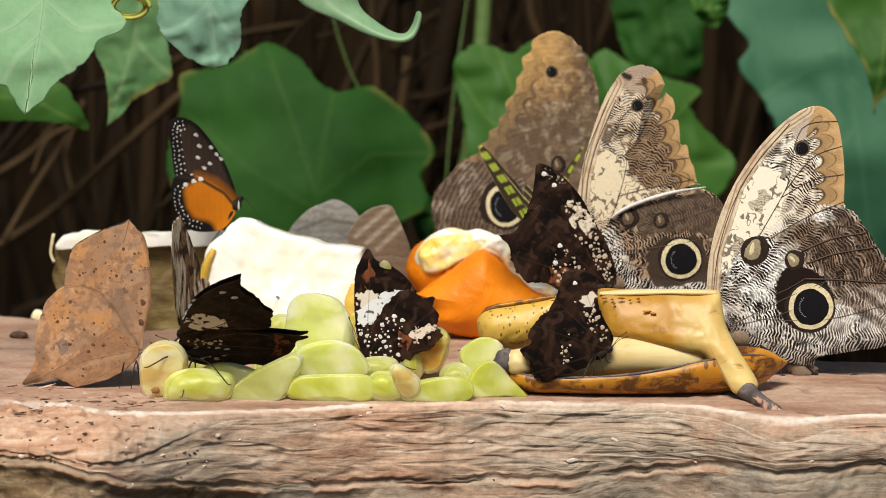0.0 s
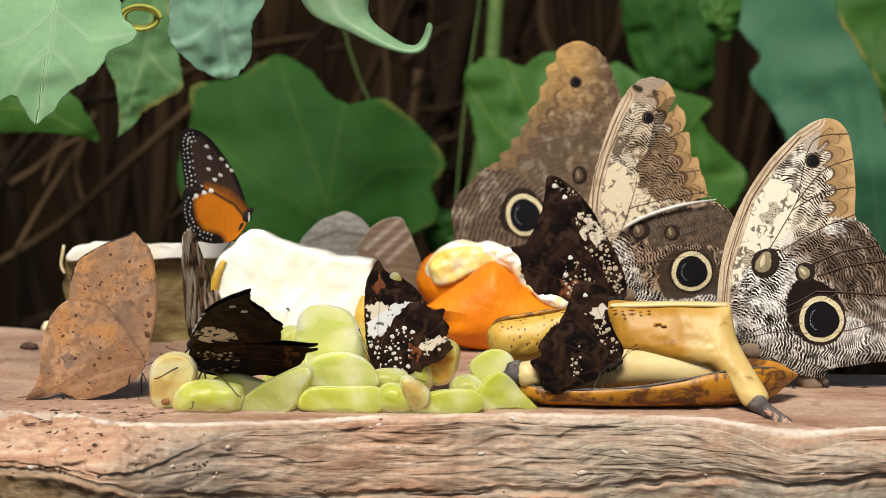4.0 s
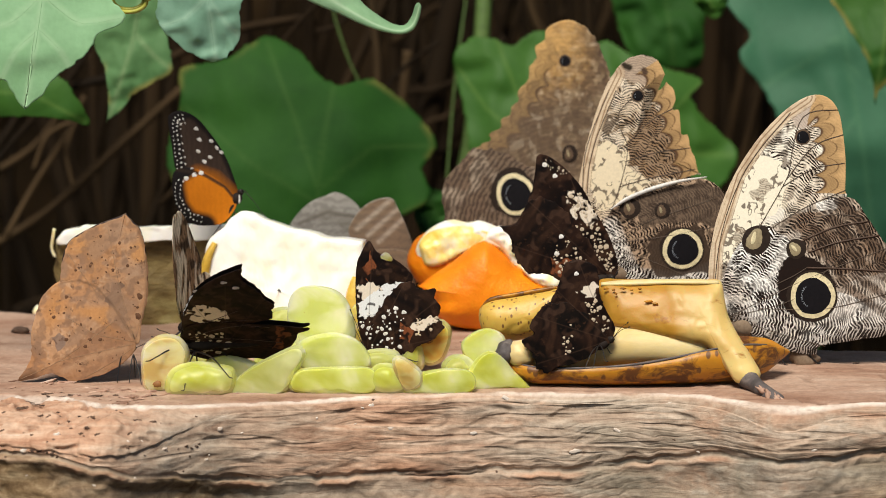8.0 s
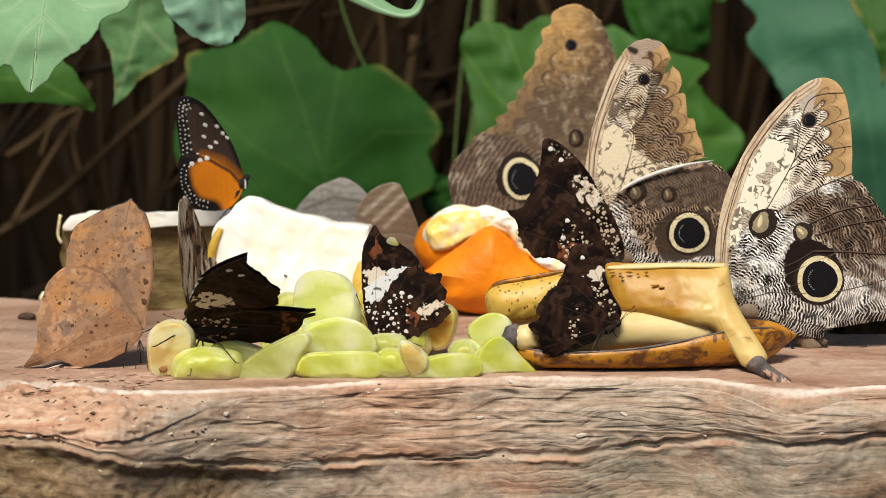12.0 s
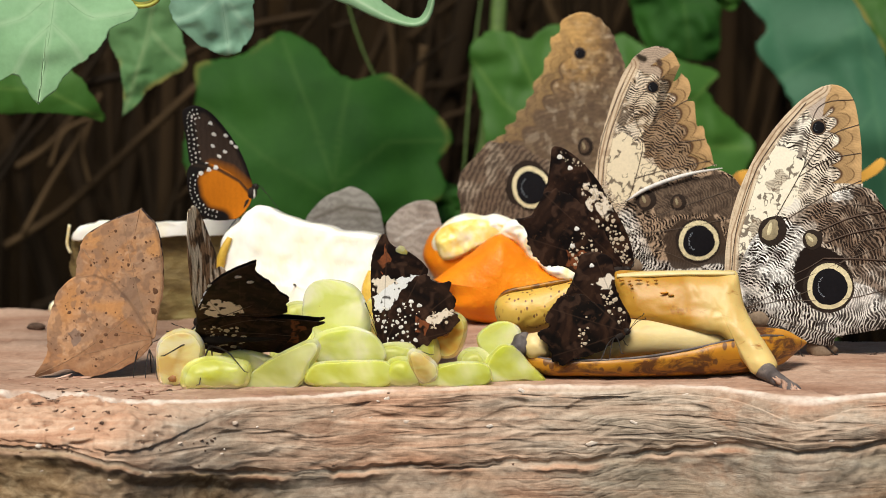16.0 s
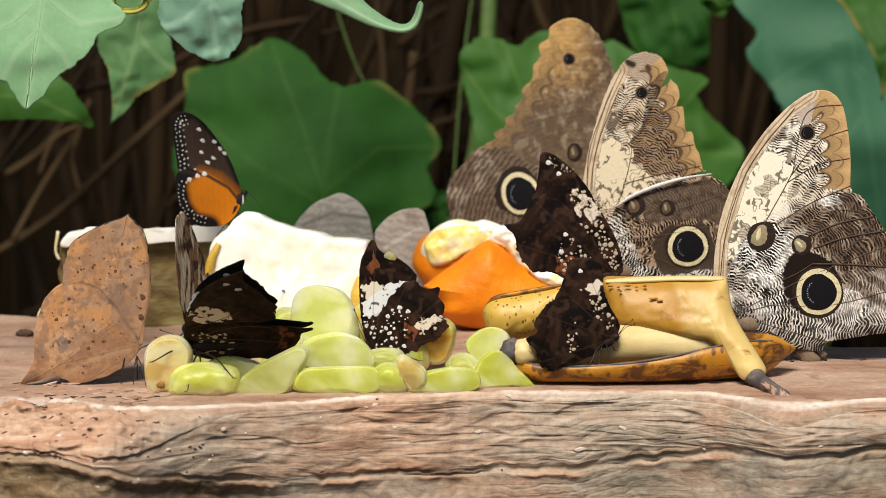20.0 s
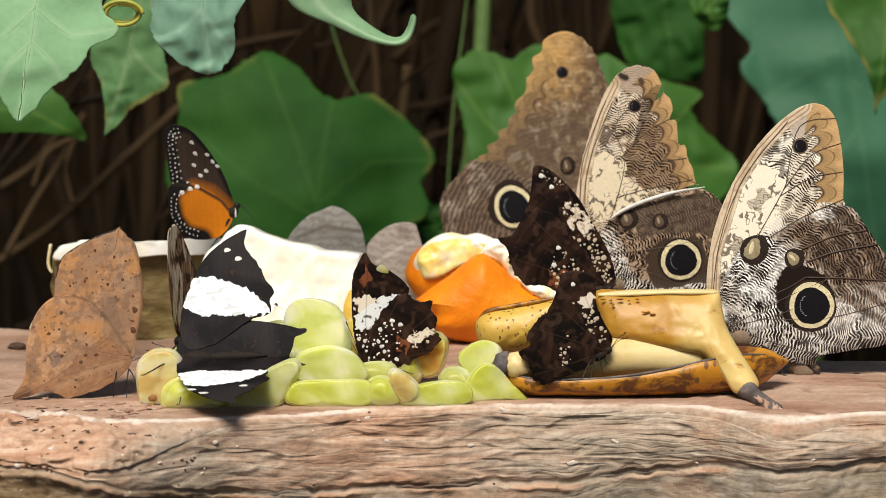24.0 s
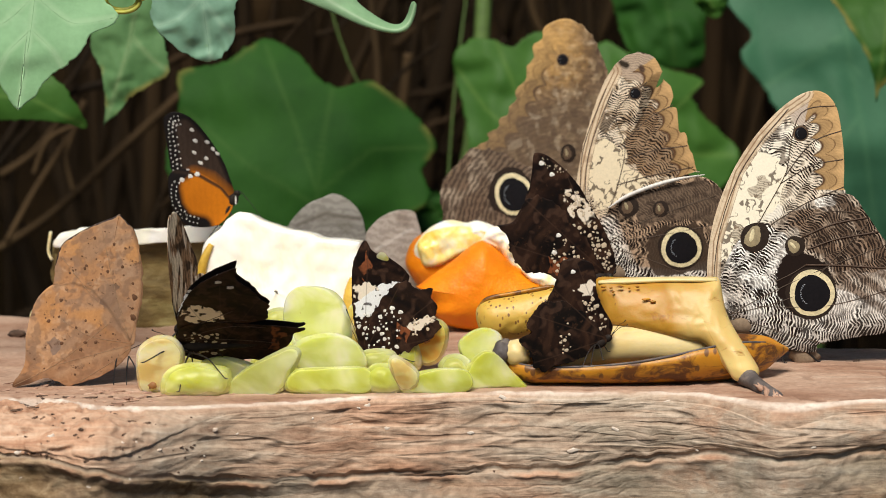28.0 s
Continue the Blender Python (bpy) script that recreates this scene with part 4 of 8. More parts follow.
    for k, dz in enumerate(np.concatenate([np.linspace(1.5, 26, 80), [34, 60, 110]])):
        z = cz - dz
        f = 1 + dz / 26
        g = wood_rings(xs, f * 0.9, z)
        lip = np.exp(-((dz - 2.6) / 1.3) ** 2) * np.clip((vn(xs, 0 * xs, 13, 47) - 0.25) * 2, 0, 1)
        y = yf + recess * np.clip((dz - 1.5) / 5, 0, 1) - 0.8 * lip + 0.28 * g + 0.03 * dz + (vn(xs * 0.5, z, 8, 48) - 0.5) * 2.2 + (vn(xs, z, 2.6, 49) - 0.5) * 0.9 * (0.4 + brown) + max(0, 1.6 - abs(dz - 1.0)) * 0.4
        # colour darkens further down, as painted shade
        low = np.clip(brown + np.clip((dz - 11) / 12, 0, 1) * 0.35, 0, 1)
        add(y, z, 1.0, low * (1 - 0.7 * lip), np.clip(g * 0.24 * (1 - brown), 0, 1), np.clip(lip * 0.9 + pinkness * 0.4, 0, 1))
    V = np.concatenate(rows)
    w, h = len(xs), len(rows)
    F = [(r * w + c, (r + 1) * w + c, (r + 1) * w + c + 1, r * w + c + 1) for r in range(h - 1) for c in range(w - 1)]
    F += [((h - 1) * w + c, c, c + 1, (h - 1) * w + c + 1) for c in range(w - 1)]
    F += [tuple(range(0, h * w, w)), tuple(reversed(range(w - 1, h * w, w)))]
    s = thing("wooden_slab", (0, 80, -45), "rough weathered slab of pinkish grey timber used as feeding table", "wooden slab")
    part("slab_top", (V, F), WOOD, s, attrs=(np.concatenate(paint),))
    front = np.concatenate(rows[80:])
    rng = random.Random(31)

    def strewn(name, spread, sizes, mat, label):
        """Small flakes lying on the rough front, wherever the wood's surface is."""
        made = []
        for k, (x, z) in enumerate(spread):
            p = front[np.argmin((front[:, 0] - x) ** 2 + (front[:, 2] - z) ** 2)]
            q = rng.choice(sizes)
            made.append(ball(p + [0, 0.15, 0], (q * rng.uniform(0.8, 2.4), 0.3, q * rng.uniform(0.5, 0.9)), 10, 7, 0.9, k, None, (0, rng.uniform(-30, 30), 0), 0.8))
        part(name, joined(made)[:2], mat, s, label)
    strewn("pale_flakes", [(-103.0, -7.7), (-78.4, -15.8), (-79.2, -17.4), (-42.6, -6.1), (-27.4, -3.4), (-67.3, -9.6), (-92.1, -11.9), (-17.9, -10.6), (22.0, -1.9), (59.7, -12.3), (86.8, -18.9), (77.1, -2.9), (-126.2, -6.1), (-137.7, -11.6)] + [(rng.uniform(-140, 140), rng.uniform(-22, -3)) for _ in range(10)], (0.35, 0.5, 0.8, 1.1), FLAKE, "whitish flakes of raised wood")
    strewn("dark_pits", [(-130.3, -2.3), (-127.2, -11.6), (-125.9, -12.7), (-123.3, -3.4), (-120.4, -2.3), (-108.6, -0.3), (-106.7, -1.1), (-83.5, -12.7), (-23.6, -1.1), (78.8, -15.2), (18.3, -27.1), (-65.5, -24.8), (-86.4, -20.3), (-42.7, -24.4)] + [(rng.uniform(-148, -80), rng.uniform(-16, -1)) for _ in range(40)], (0.3, 0.45, 0.7), CRUMB, "dark pits and bark crumbs in the wood")
    a = np.linspace(0, 2 * np.pi, 160, endpoint=False)
    Vs, Cs = [], []
    zs = np.linspace(-60, -905, 60)
    for z in zs:
        r = 1 + 0.03 * np.sin(a * 7 + 1) + (vn(a * 12, a * 0 + z * 0.012, 1.0, 21) - 0.5) * 0.05 + (vn(a * 30, a * 0 + z * 0.05, 1.0, 22) - 0.5) * 0.02 + 0.1 * np.clip((-z - 780) / 120, 0, 1)
        Vs.append(np.stack([-60 + 215 * r * np.cos(a), 104 + 80 * r * np.sin(a), 0 * a + z], 1))
        Cs.append(np.stack([0 * a, 0 * a + 1, 0 * a, 0 * a], 1))
    Vs, Cs = np.concatenate(Vs), np.concatenate(Cs)
    m = len(zs)
    Fs = [(r * 160 + i, (r + 1) * 160 + i, (r + 1) * 160 + (i + 1) % 160, r * 160 + (i + 1) % 160) for r in range(m - 1) for i in range(160)]
    Fs += [tuple(reversed(range(160))), tuple((m - 1) * 160 + i for i in range(160))]
    part("stump", (Vs, Fs), WOOD, s, "rough tan log under the slab", attrs=(Cs,))


make_slab()


# ---- leaves ----
def leaf(parent, outline, y, mat, ribs, bulge=3.0, lean=(0, 0), ripple=3.0, n=180, rings=26, label="", brown=0.0, teeth=0, ragged=0.55, centre=None):
    """A lobed leaf blade with a midrib and side veins raised on it."""
    if teeth:
        outline = fringe(outline, teeth, 1.2, 0.0, 1.0)
    shape, surf = sheet(outline, y, n, rings, bulge, 0.35, lean, ripple, centre, ragged)
    V = shape[0]
    x, z = V[:, 0], V[:, 2]
    r = np.zeros(len(V))
    for pts in ribs:
        r = np.maximum(r, near(x, z, pts, 1.6))
    O = spline(outline, 120, True)
    d = np.min(np.hypot(x[:, None] - O[None, :, 0], z[:, None] - O[None, :, 1]), axis=1)
    dry = np.clip(1 - d / 2.5, 0, 1) * np.clip((vn(x, z, 9, 31) - 0.5) * 4, 0, 1) * brown
    ob = part("leaf", shape, mat, parent, label, attrs=(np.stack([r, dry, 0 * r, 0 * r + 1], 1),))
    for k, pts in enumerate(ribs):
        C = spline(pts, 12)
        W = np.stack([C[:, 0], surf(C[:, 0], C[:, 1]) + 0.02, C[:, 1]], 1)
        q = 0.17 if k == 0 else 0.1
        part("rib", tube(W, np.linspace(q, q * 0.35, 12), 6, 12), mat, ob)
    return surf


def strip_leaf(parent, upper, lower, y, mat, label):
    """A leaf blade seen along its length, hung between two edges and curling at the tip."""
    n, k = 70, 10
    A, B = spline(upper, n), spline(lower, n)
    V, R2 = [], []
    for j in range(k):
        f = j / (k - 1)
        P = A + (B - A) * f
        V.append(np.stack([P[:, 0], y - 2.5 * math.sin(f * 3.14) + 5 * (1 - f) + 0.8 * vn(P[:, 0], P[:, 1], 9, 3), P[:, 1]], 1))
        R2.append(np.full(n, max(0, 1 - abs(f - 0.55) * 9)))
    V = np.concatenate(V)
    m = len(V)
    F = [(j * n + i, j * n + i + 1, (j + 1) * n + i + 1, (j + 1) * n + i) for j in range(k - 1) for i in range(n - 1)]
    F2 = [tuple(m + q for q in reversed(f)) for f in F]
    edge = [(i, m + i, m + i + 1, i + 1) for i in range(n - 1)] + [((k - 1) * n + i + 1, m + (k - 1) * n + i + 1, m + (k - 1) * n + i, (k - 1) * n + i) for i in range(n - 1)]
    r = np.concatenate(R2 * 2)
    part("leaf", (np.concatenate([V, V + [0, 0.35, 0]]), F + F2 + edge), mat, parent, label, attrs=(np.stack([r, 0 * r, 0 * r, 0 * r + 1], 1),))


def make_front_vine():
    v = thing("climbing_vine", (-150, 330, -880), "green climbing vine with pale lobed leaves hanging over the table", "vine")
    part("stem", tube([(-150, 330, -890), (-190, 340, -400), (-230, 260, -50), (-215, 150, 120), (-150, 60, 165), (-80, 70, 170), (0, 90, 172), (60, 95, 190)], [5, 4.5, 4, 3, 2.4, 2, 1.8, 1.4], 8, 60), STEM, v)
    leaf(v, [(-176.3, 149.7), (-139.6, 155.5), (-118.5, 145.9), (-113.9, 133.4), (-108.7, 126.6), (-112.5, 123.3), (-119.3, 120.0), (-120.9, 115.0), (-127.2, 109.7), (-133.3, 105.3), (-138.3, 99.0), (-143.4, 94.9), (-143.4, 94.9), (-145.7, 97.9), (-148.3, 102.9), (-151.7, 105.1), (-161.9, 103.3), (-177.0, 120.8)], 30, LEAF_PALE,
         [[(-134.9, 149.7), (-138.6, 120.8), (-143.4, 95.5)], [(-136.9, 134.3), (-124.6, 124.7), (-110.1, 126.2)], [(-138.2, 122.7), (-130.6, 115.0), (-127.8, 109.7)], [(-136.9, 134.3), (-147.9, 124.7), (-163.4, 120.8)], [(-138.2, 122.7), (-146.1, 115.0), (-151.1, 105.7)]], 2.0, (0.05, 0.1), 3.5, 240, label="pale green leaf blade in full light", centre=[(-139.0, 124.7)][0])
    leaf(v, [(-141.5, 104.6), (-133.2, 127.4), (-117.2, 129.7), (-112.9, 109.1), (-109.4, 92.6), (-117.8, 86.7), (-124.7, 82.8), (-130.5, 75.9), (-136.3, 71.3), (-136.3, 71.3), (-135.5, 80.5), (-136.9, 93.1)], 225, LEAF_SOFT, [[(-120.6, 129.7), (-125.6, 102.3), (-135.1, 73.6)], [(-124.4, 106.8), (-116.5, 97.7), (-110.8, 93.1)]], 3, (0, 0.1), 3, 140, brown=1.0)
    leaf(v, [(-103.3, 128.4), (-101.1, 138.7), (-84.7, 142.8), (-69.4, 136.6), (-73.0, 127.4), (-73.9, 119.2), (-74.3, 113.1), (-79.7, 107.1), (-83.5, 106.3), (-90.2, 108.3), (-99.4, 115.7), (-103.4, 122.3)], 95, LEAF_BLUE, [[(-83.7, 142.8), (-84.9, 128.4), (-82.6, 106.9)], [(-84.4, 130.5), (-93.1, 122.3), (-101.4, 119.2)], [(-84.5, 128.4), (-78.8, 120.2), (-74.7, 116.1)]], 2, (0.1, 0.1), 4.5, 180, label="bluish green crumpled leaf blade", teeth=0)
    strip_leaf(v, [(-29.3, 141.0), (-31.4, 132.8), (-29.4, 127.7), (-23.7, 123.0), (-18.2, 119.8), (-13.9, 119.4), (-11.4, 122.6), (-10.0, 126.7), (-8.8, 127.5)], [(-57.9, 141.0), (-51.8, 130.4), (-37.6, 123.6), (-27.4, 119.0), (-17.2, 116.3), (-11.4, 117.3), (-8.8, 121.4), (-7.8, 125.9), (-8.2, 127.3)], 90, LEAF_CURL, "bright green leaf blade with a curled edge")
    leaf(v, [(-191.6, 91.5), (-168.3, 92.6), (-156.8, 86.8), (-150.0, 77.5), (-145.9, 67.6), (-154.8, 70.0), (-168.7, 71.6), (-192.0, 72.8)], 245, LEAF_MID, [[(-191.8, 82.1), (-168.6, 81.0), (-147.8, 69.3)]], 3, (0, 0.1), 3, 120)
    a = np.linspace(0, 4.6 * np.pi, 60)
    c = (-110.9, 60.0, 130.2)
    loop = [(c[0] + 7.5 * math.cos(q) * (1 - q / 40), c[1] + q * 0.5, c[2] + 4.6 * math.sin(q) * (1 - q / 40)) for q in a]
    part("tendril", tube(loop, [0.75] * 60, 6, 110), TENDRIL, v, "yellow green coiled tendril")


def make_back_plant():
    p = thing("broad_leaf_plant", (-30, 420, -890), "shaded plant with broad dark green lobed leaves", "plant")
    part("stem", tube([(-30, 420, -900), (-20, 420, -500), (-10, 400, -100), (15, 400, 60), (20, 420, 200), (10, 430, 420)], [6, 5.5, 5, 4, 3.4, 2.5], 8, 50), STEM, p)
    part("stem", tube([(1.6, 410.0, 22.4, 0.5), (4.2, 415.0, 56.4, 0.5), (7.4, 420.0, 85.0, 0.5), (11.1, 425.0, 111.0, 0.5), (13.4, 425.0, 132.1, 0.5)], [2.6, 2.8, 2.8, 2.6, 2.4], 8, 30), STEM, p)
    part("stem", tube([(-33.8, 400.0, 23.6, 0.5), (-35.0, 400.0, 60.4, 0.5), (-44.0, 400.0, 83.9, 0.5), (-50.4, 400.0, 104.7, 0.5), (-52.9, 400.0, 125.4, 0.5)], [1.8, 1.9, 1.8, 1.6, 1.6], 8, 30), STEM, p)
    leaf(p, [(-114.7, 84.1), (-98.1, 87.3), (-86.5, 93.7), (-77.2, 97.6), (-62.9, 91.4), (-55.1, 82.3), (-45.3, 77.4), (-31.8, 79.1), (-20.2, 71.5), (-9.6, 61.8), (-3.0, 50.2), (-8.9, 40.7), (-5.4, 29.5), (-12.1, 22.8), (-30.7, 15.8), (-55.5, 13.3), (-82.8, 14.6), (-107.5, 19.6), (-118.4, 38.2), (-119.5, 53.2), (-114.8, 70.5)], 320, LEAF_DEEP,
         [[(-55.5, 15.8), (-52.8, 50.7), (-47.8, 76.7)], [(-54.2, 33.3), (-65.1, 65.5), (-77.2, 95.1)], [(-54.2, 33.3), (-30.6, 50.7), (-5.9, 50.2)], [(-55.4, 28.3), (-85.0, 45.7), (-111.9, 68.0)]], 7, (0.1, 0.35), 9, 260, label="large dark green lobed leaf blade", brown=0.6)
    leaf(p, [(4.8, 85.8), (11.6, 94.2), (21.7, 95.2), (30.6, 91.6), (42.0, 97.7), (57.2, 94.2), (69.9, 84.5), (75.1, 56.6), (57.5, 28.5), (29.5, 25.9), (14.2, 38.7), (9.6, 61.7)], 360, LEAF_MID, [[(39.7, 28.5), (37.0, 61.7), (24.3, 93.4)], [(38.4, 48.9), (19.3, 64.2), (6.6, 82.0)]], 6, (0.1, 0.3), 8, 180)
    leaf(p, [(70.8, 90.6), (88.8, 84.2), (106.8, 78.3), (118.5, 73.7), (112.6, 68.8), (117.3, 59.7), (127.7, 49.4), (134.3, 40.3), (126.7, 27.4), (110.1, 18.2), (86.8, 13.0), (71.2, 26.1), (65.9, 59.7)], 380, LEAF_MID, [[(73.8, 26.1), (94.2, 52.0), (117.2, 72.6)], [(84.0, 39.0), (107.2, 41.6), (131.7, 40.3)]], 6, (0.1, 0.3), 8, 180)
    leaf(p, [(79.6, 123.9), (104.7, 131.9), (123.4, 118.7), (122.3, 97.5), (120.6, 78.9), (107.9, 76.8), (91.9, 79.4), (82.5, 94.8)], 430, LEAF_DEEP, [[(102.1, 129.2), (105.0, 102.8), (107.9, 78.9)]], 6, (0, 0.3), 8, 140)
    leaf(p, [(-10.5, 30.9), (-2.3, 28.8), (5.3, 27.1), (7.8, 18.2), (4.0, 8.1), (-6.0, 8.1), (-12.3, 16.9)], 340, LEAF_DEEP, [[(4.0, 10.6), (-3.5, 20.7), (-9.8, 29.6)]], 3, (0, 0.2), 4, 100)
    q = thing("blue_green_plant", (160, 480, -890), "plant with very large blue-green leaves beside the bank", "plant")
    part("stem", tube([(160, 480, -900), (170, 470, -300), (180, 450, 40), (190, 460, 240), (195, 470, 420)], [7, 6.5, 6, 5, 4], 8, 40), STEM, q)
    leaf(q, [(131.3, 111.3), (132.9, 129.7), (182.6, 142.8), (235.5, 124.4), (247.6, 55.9), (243.6, -2.9), (206.5, -8.2), (185.0, 2.5), (164.7, 29.3), (155.5, 54.5), (148.2, 69.1), (139.3, 79.2), (138.7, 85.0), (143.9, 92.4), (135.9, 102.1)], 420, LEAF_TEAL,
         [[(180.0, 140.1), (189.0, 77.1), (201.1, -5.5)], [(186.1, 92.9), (167.8, 79.7), (149.5, 69.1)], [(189.0, 77.1), (215.7, 61.2), (242.3, 53.2)], [(192.0, 55.9), (176.5, 37.3), (168.7, 26.6)]], 9, (0.1, 0.25), 10, 240, label="very large blue-green leaf blade")
    leaf(q, [(163.8, 120.8), (167.8, 137.7), (196.7, 140.1), (216.6, 116.0), (212.4, 86.9), (195.4, 84.5), (186.4, 77.7), (184.8, 71.1), (183.4, 82.1), (178.3, 95.4), (172.0, 106.3)], 300, LEAF_MID, [[(187.1, 137.7), (190.1, 111.2), (185.3, 79.6)]], 4, (0.1, 0.2), 5, 160, brown=1.0)
    leaf(q, [(109.5, 121.9), (118.3, 127.0), (128.5, 124.4), (128.1, 111.7), (123.6, 104.1), (118.6, 104.6), (112.9, 110.5)], 370, LEAF_MID, [[(118.3, 127.0), (120.6, 105.4)]], 3, (0, 0.2), 4, 100)


make_front_vine()
make_back_plant()

# ---- fruit ----
def make_pineapple():
    s = thing("pale_fruit_chunk", (-45, 120, 0), "large pale cream fruit chunk with a torn top edge", "fruit")
    part("flesh", block([(-90.6, 10.5), (-90.5, 19.0), (-88.7, 29.6), (-87.4, 37.6), (-81.9, 42.7), (-76.0, 48.6), (-70.8, 49.0), (-65.6, 45.7), (-55.2, 42.7), (-44.7, 40.2), (-30.9, 38.1), (-29.7, 36.0), (-31.0, 23.3), (-34.0, 10.5), (-36.5, -3.3), (-63.9, -4.8), (-87.0, -3.9)], 105, 150, 3.0, 160, 1.1, 3, 0.12), [PINE, PINE], s)
    part("skin", tube([(-34.9, 106.0, -1.3, 1.3), (-34.0, 106.0, 10.4, 2.5), (-33.2, 107.0, 18.7, 2.7), (-32.3, 108.0, 24.9, 1.3)], [1.5, 3.2, 3.4, 1.4], 10, 20), PINE_SKIN, s, "yellow strip of fruit skin")
    part("skin", tube([(-90.1, 110.0, 9.7, 1.3), (-89.5, 109.0, 20.5, 1.7), (-87.7, 109.0, 30.7, 1.7), (-84.8, 110.0, 37.4, 1.0)], [1.5, 2.2, 2.2, 1.2], 10, 20), PINE_SKIN, s, "yellow strip of fruit skin")
    r = thing("melon_slice", (-110, 165, 0), "old fruit slice with brown rind and cream top", "fruit")
    part("rind", block([(-146.4, 3.2), (-148.8, 16.5), (-149.0, 29.6), (-146.3, 34.0), (-137.6, 35.8), (-115.9, 35.1), (-94.2, 35.8), (-86.6, 35.8), (-84.6, 16.5), (-85.9, -1.6), (-105.5, -1.2), (-131.7, -1.6)], 150, 178, 3.0, 140, 2.2, 8), [RIND, RIND], r)
    part("flesh", block([(-147.6, 31.5), (-145.7, 36.8), (-139.6, 38.1), (-135.3, 39.4), (-120.1, 38.1), (-104.9, 39.0), (-86.5, 39.9), (-85.9, 35.9), (-89.8, 33.3), (-105.0, 33.3), (-120.2, 32.4), (-137.5, 33.3)], 146, 176, 2.0, 120, 0.9, 9), [PINE, PINE], r, "cream flesh along the top")
    part("peel_curl", tube([(-148.8, 148.0, 26.6, 0.6), (-150.1, 148.0, 29.9, 0.6), (-149.4, 147.0, 34.9, 0.6), (-148.9, 147.0, 37.7, 0.6)], [0.5, 0.8, 0.8, 0.3], 8, 14), PITH, r)


def make_orange():
    o = thing("cut_orange", (15, 150, 0), "torn orange with bright peel and exposed pale pulp", "orange")
    part("peel", puff([(-9.1, 16.7), (-9.1, 16.7), (-4.1, 20.6), (3.4, 25.8), (9.9, 31.1), (14.2, 33.7), (16.8, 33.9), (20.2, 31.7), (24.1, 28.4), (28.2, 24.5), (34.7, 21.0), (44.0, 16.5), (44.0, 16.5), (41.5, 9.3), (34.8, 3.6), (26.2, 0.5), (14.3, -0.4), (3.5, 1.4), (-2.6, 5.8), (-3.9, 11.4)], 140, 13, 200, 34, 0.3, None, 0.4, 3), PEEL, o, "bright orange outer peel")
    part("peel", puff([(-13.6, 22.0), (-12.7, 28.7), (-9.2, 33.5), (-2.0, 36.6), (10.0, 37.9), (21.0, 35.3), (26.4, 28.7), (25.4, 15.4), (14.5, 6.6), (1.3, 6.6), (-7.9, 13.2)], 157, 12, 140, 26, 0.7, None, 0.8, 4), PEEL, o, "orange peel round the cut half")
    part("pith", puff([(-9.6, 24.7), (-10.4, 29.6), (-7.6, 34.6), (-2.9, 38.6), (3.5, 40.7), (9.6, 39.6), (14.3, 40.3), (20.9, 37.8), (25.2, 33.9), (27.0, 28.4), (20.9, 24.7), (13.3, 22.9), (3.5, 19.0), (-4.2, 18.5), (-8.0, 21.2)], 151, 6, 180, 30, 0.7, None, 1.7, 5), PITH, o, "thick pale pith of the cut half")
    part("segment", puff([(-8.2, 26.8), (-9.1, 32.0), (-5.2, 36.4), (3.0, 38.6), (11.7, 38.4), (17.7, 36.0), (15.6, 31.2), (7.8, 27.7), (0.0, 23.7), (-6.1, 23.3)], 146.8, 3, 160, 26, 0.7, None, 1.6, 6), JUICE, o, "wet yellow flesh of the cut")
    part("torn_pith", puff([(15.9, 34.5), (18.9, 38.9), (23.9, 39.3), (26.7, 35.8), (28.9, 31.1), (27.6, 26.3), (31.5, 22.8), (30.2, 21.0), (25.9, 25.0), (22.8, 29.8), (19.0, 32.4)], 140, 3.2, 140, 20, 0.8, None, 1.6, 9), PITH, o, "white torn pith along the peel")
    part("torn_pith", puff([(29.6, 25.0), (35.6, 23.2), (41.0, 21.9), (44.6, 19.3), (42.9, 16.7), (37.8, 17.6), (33.1, 20.2)], 134, 3, 120, 18, 0.8, None, 1.2, 10), PITH, o, "white torn pith along the peel")
    c = (16.6, 158.0, 13.0)
    part("inner_pulp", ball(c, (22, 12, 13), 32, 20, 0.1, 3), PULP, o)


def grape(outline, y, R, mat, label, seed, scar=None):
    """One wet grape or cut piece of one: a plump body over its outline."""
    x = np.mean(outline, axis=0)[0]
    g = thing("grape", (x, y, max(0.0, min(p[1] for p in outline))), label, "grape", "grapes on the slab")
    c = np.mean(outline, axis=0)
    fat = [tuple(c + (np.array(p) - c) * (1.07, 1.04)) for p in outline]
    V, F = puff(fat, y, R, 90, 24, 0.9, None, 0.9, seed)
    if "cut" in label or "halved" in label:
        # the knife's flat face, at a slant of its own
        rng = random.Random(seed * 7)
        flat = y - R * 0.62 + rng.uniform(-0.16, 0.16) * (V[:, 0] - x) + rng.uniform(0.05, 0.26) * (V[:, 2] - c[1]) + 0.5 * (vn(V[:, 0], V[:, 2], 4, seed) - 0.5)
        V[:, 1] = np.where(V[:, 1] < y, np.minimum(np.maximum(V[:, 1], flat), y), V[:, 1])
    part("skin", (V, F), mat, g)
    if scar:
        part("stem_scar", ball((scar[0], y - R + 0.5, scar[1]), (1.5, 0.8, 1.2), 12, 8, 0.5, seed), GRAPE_SCAR, g, "brown stem scar")


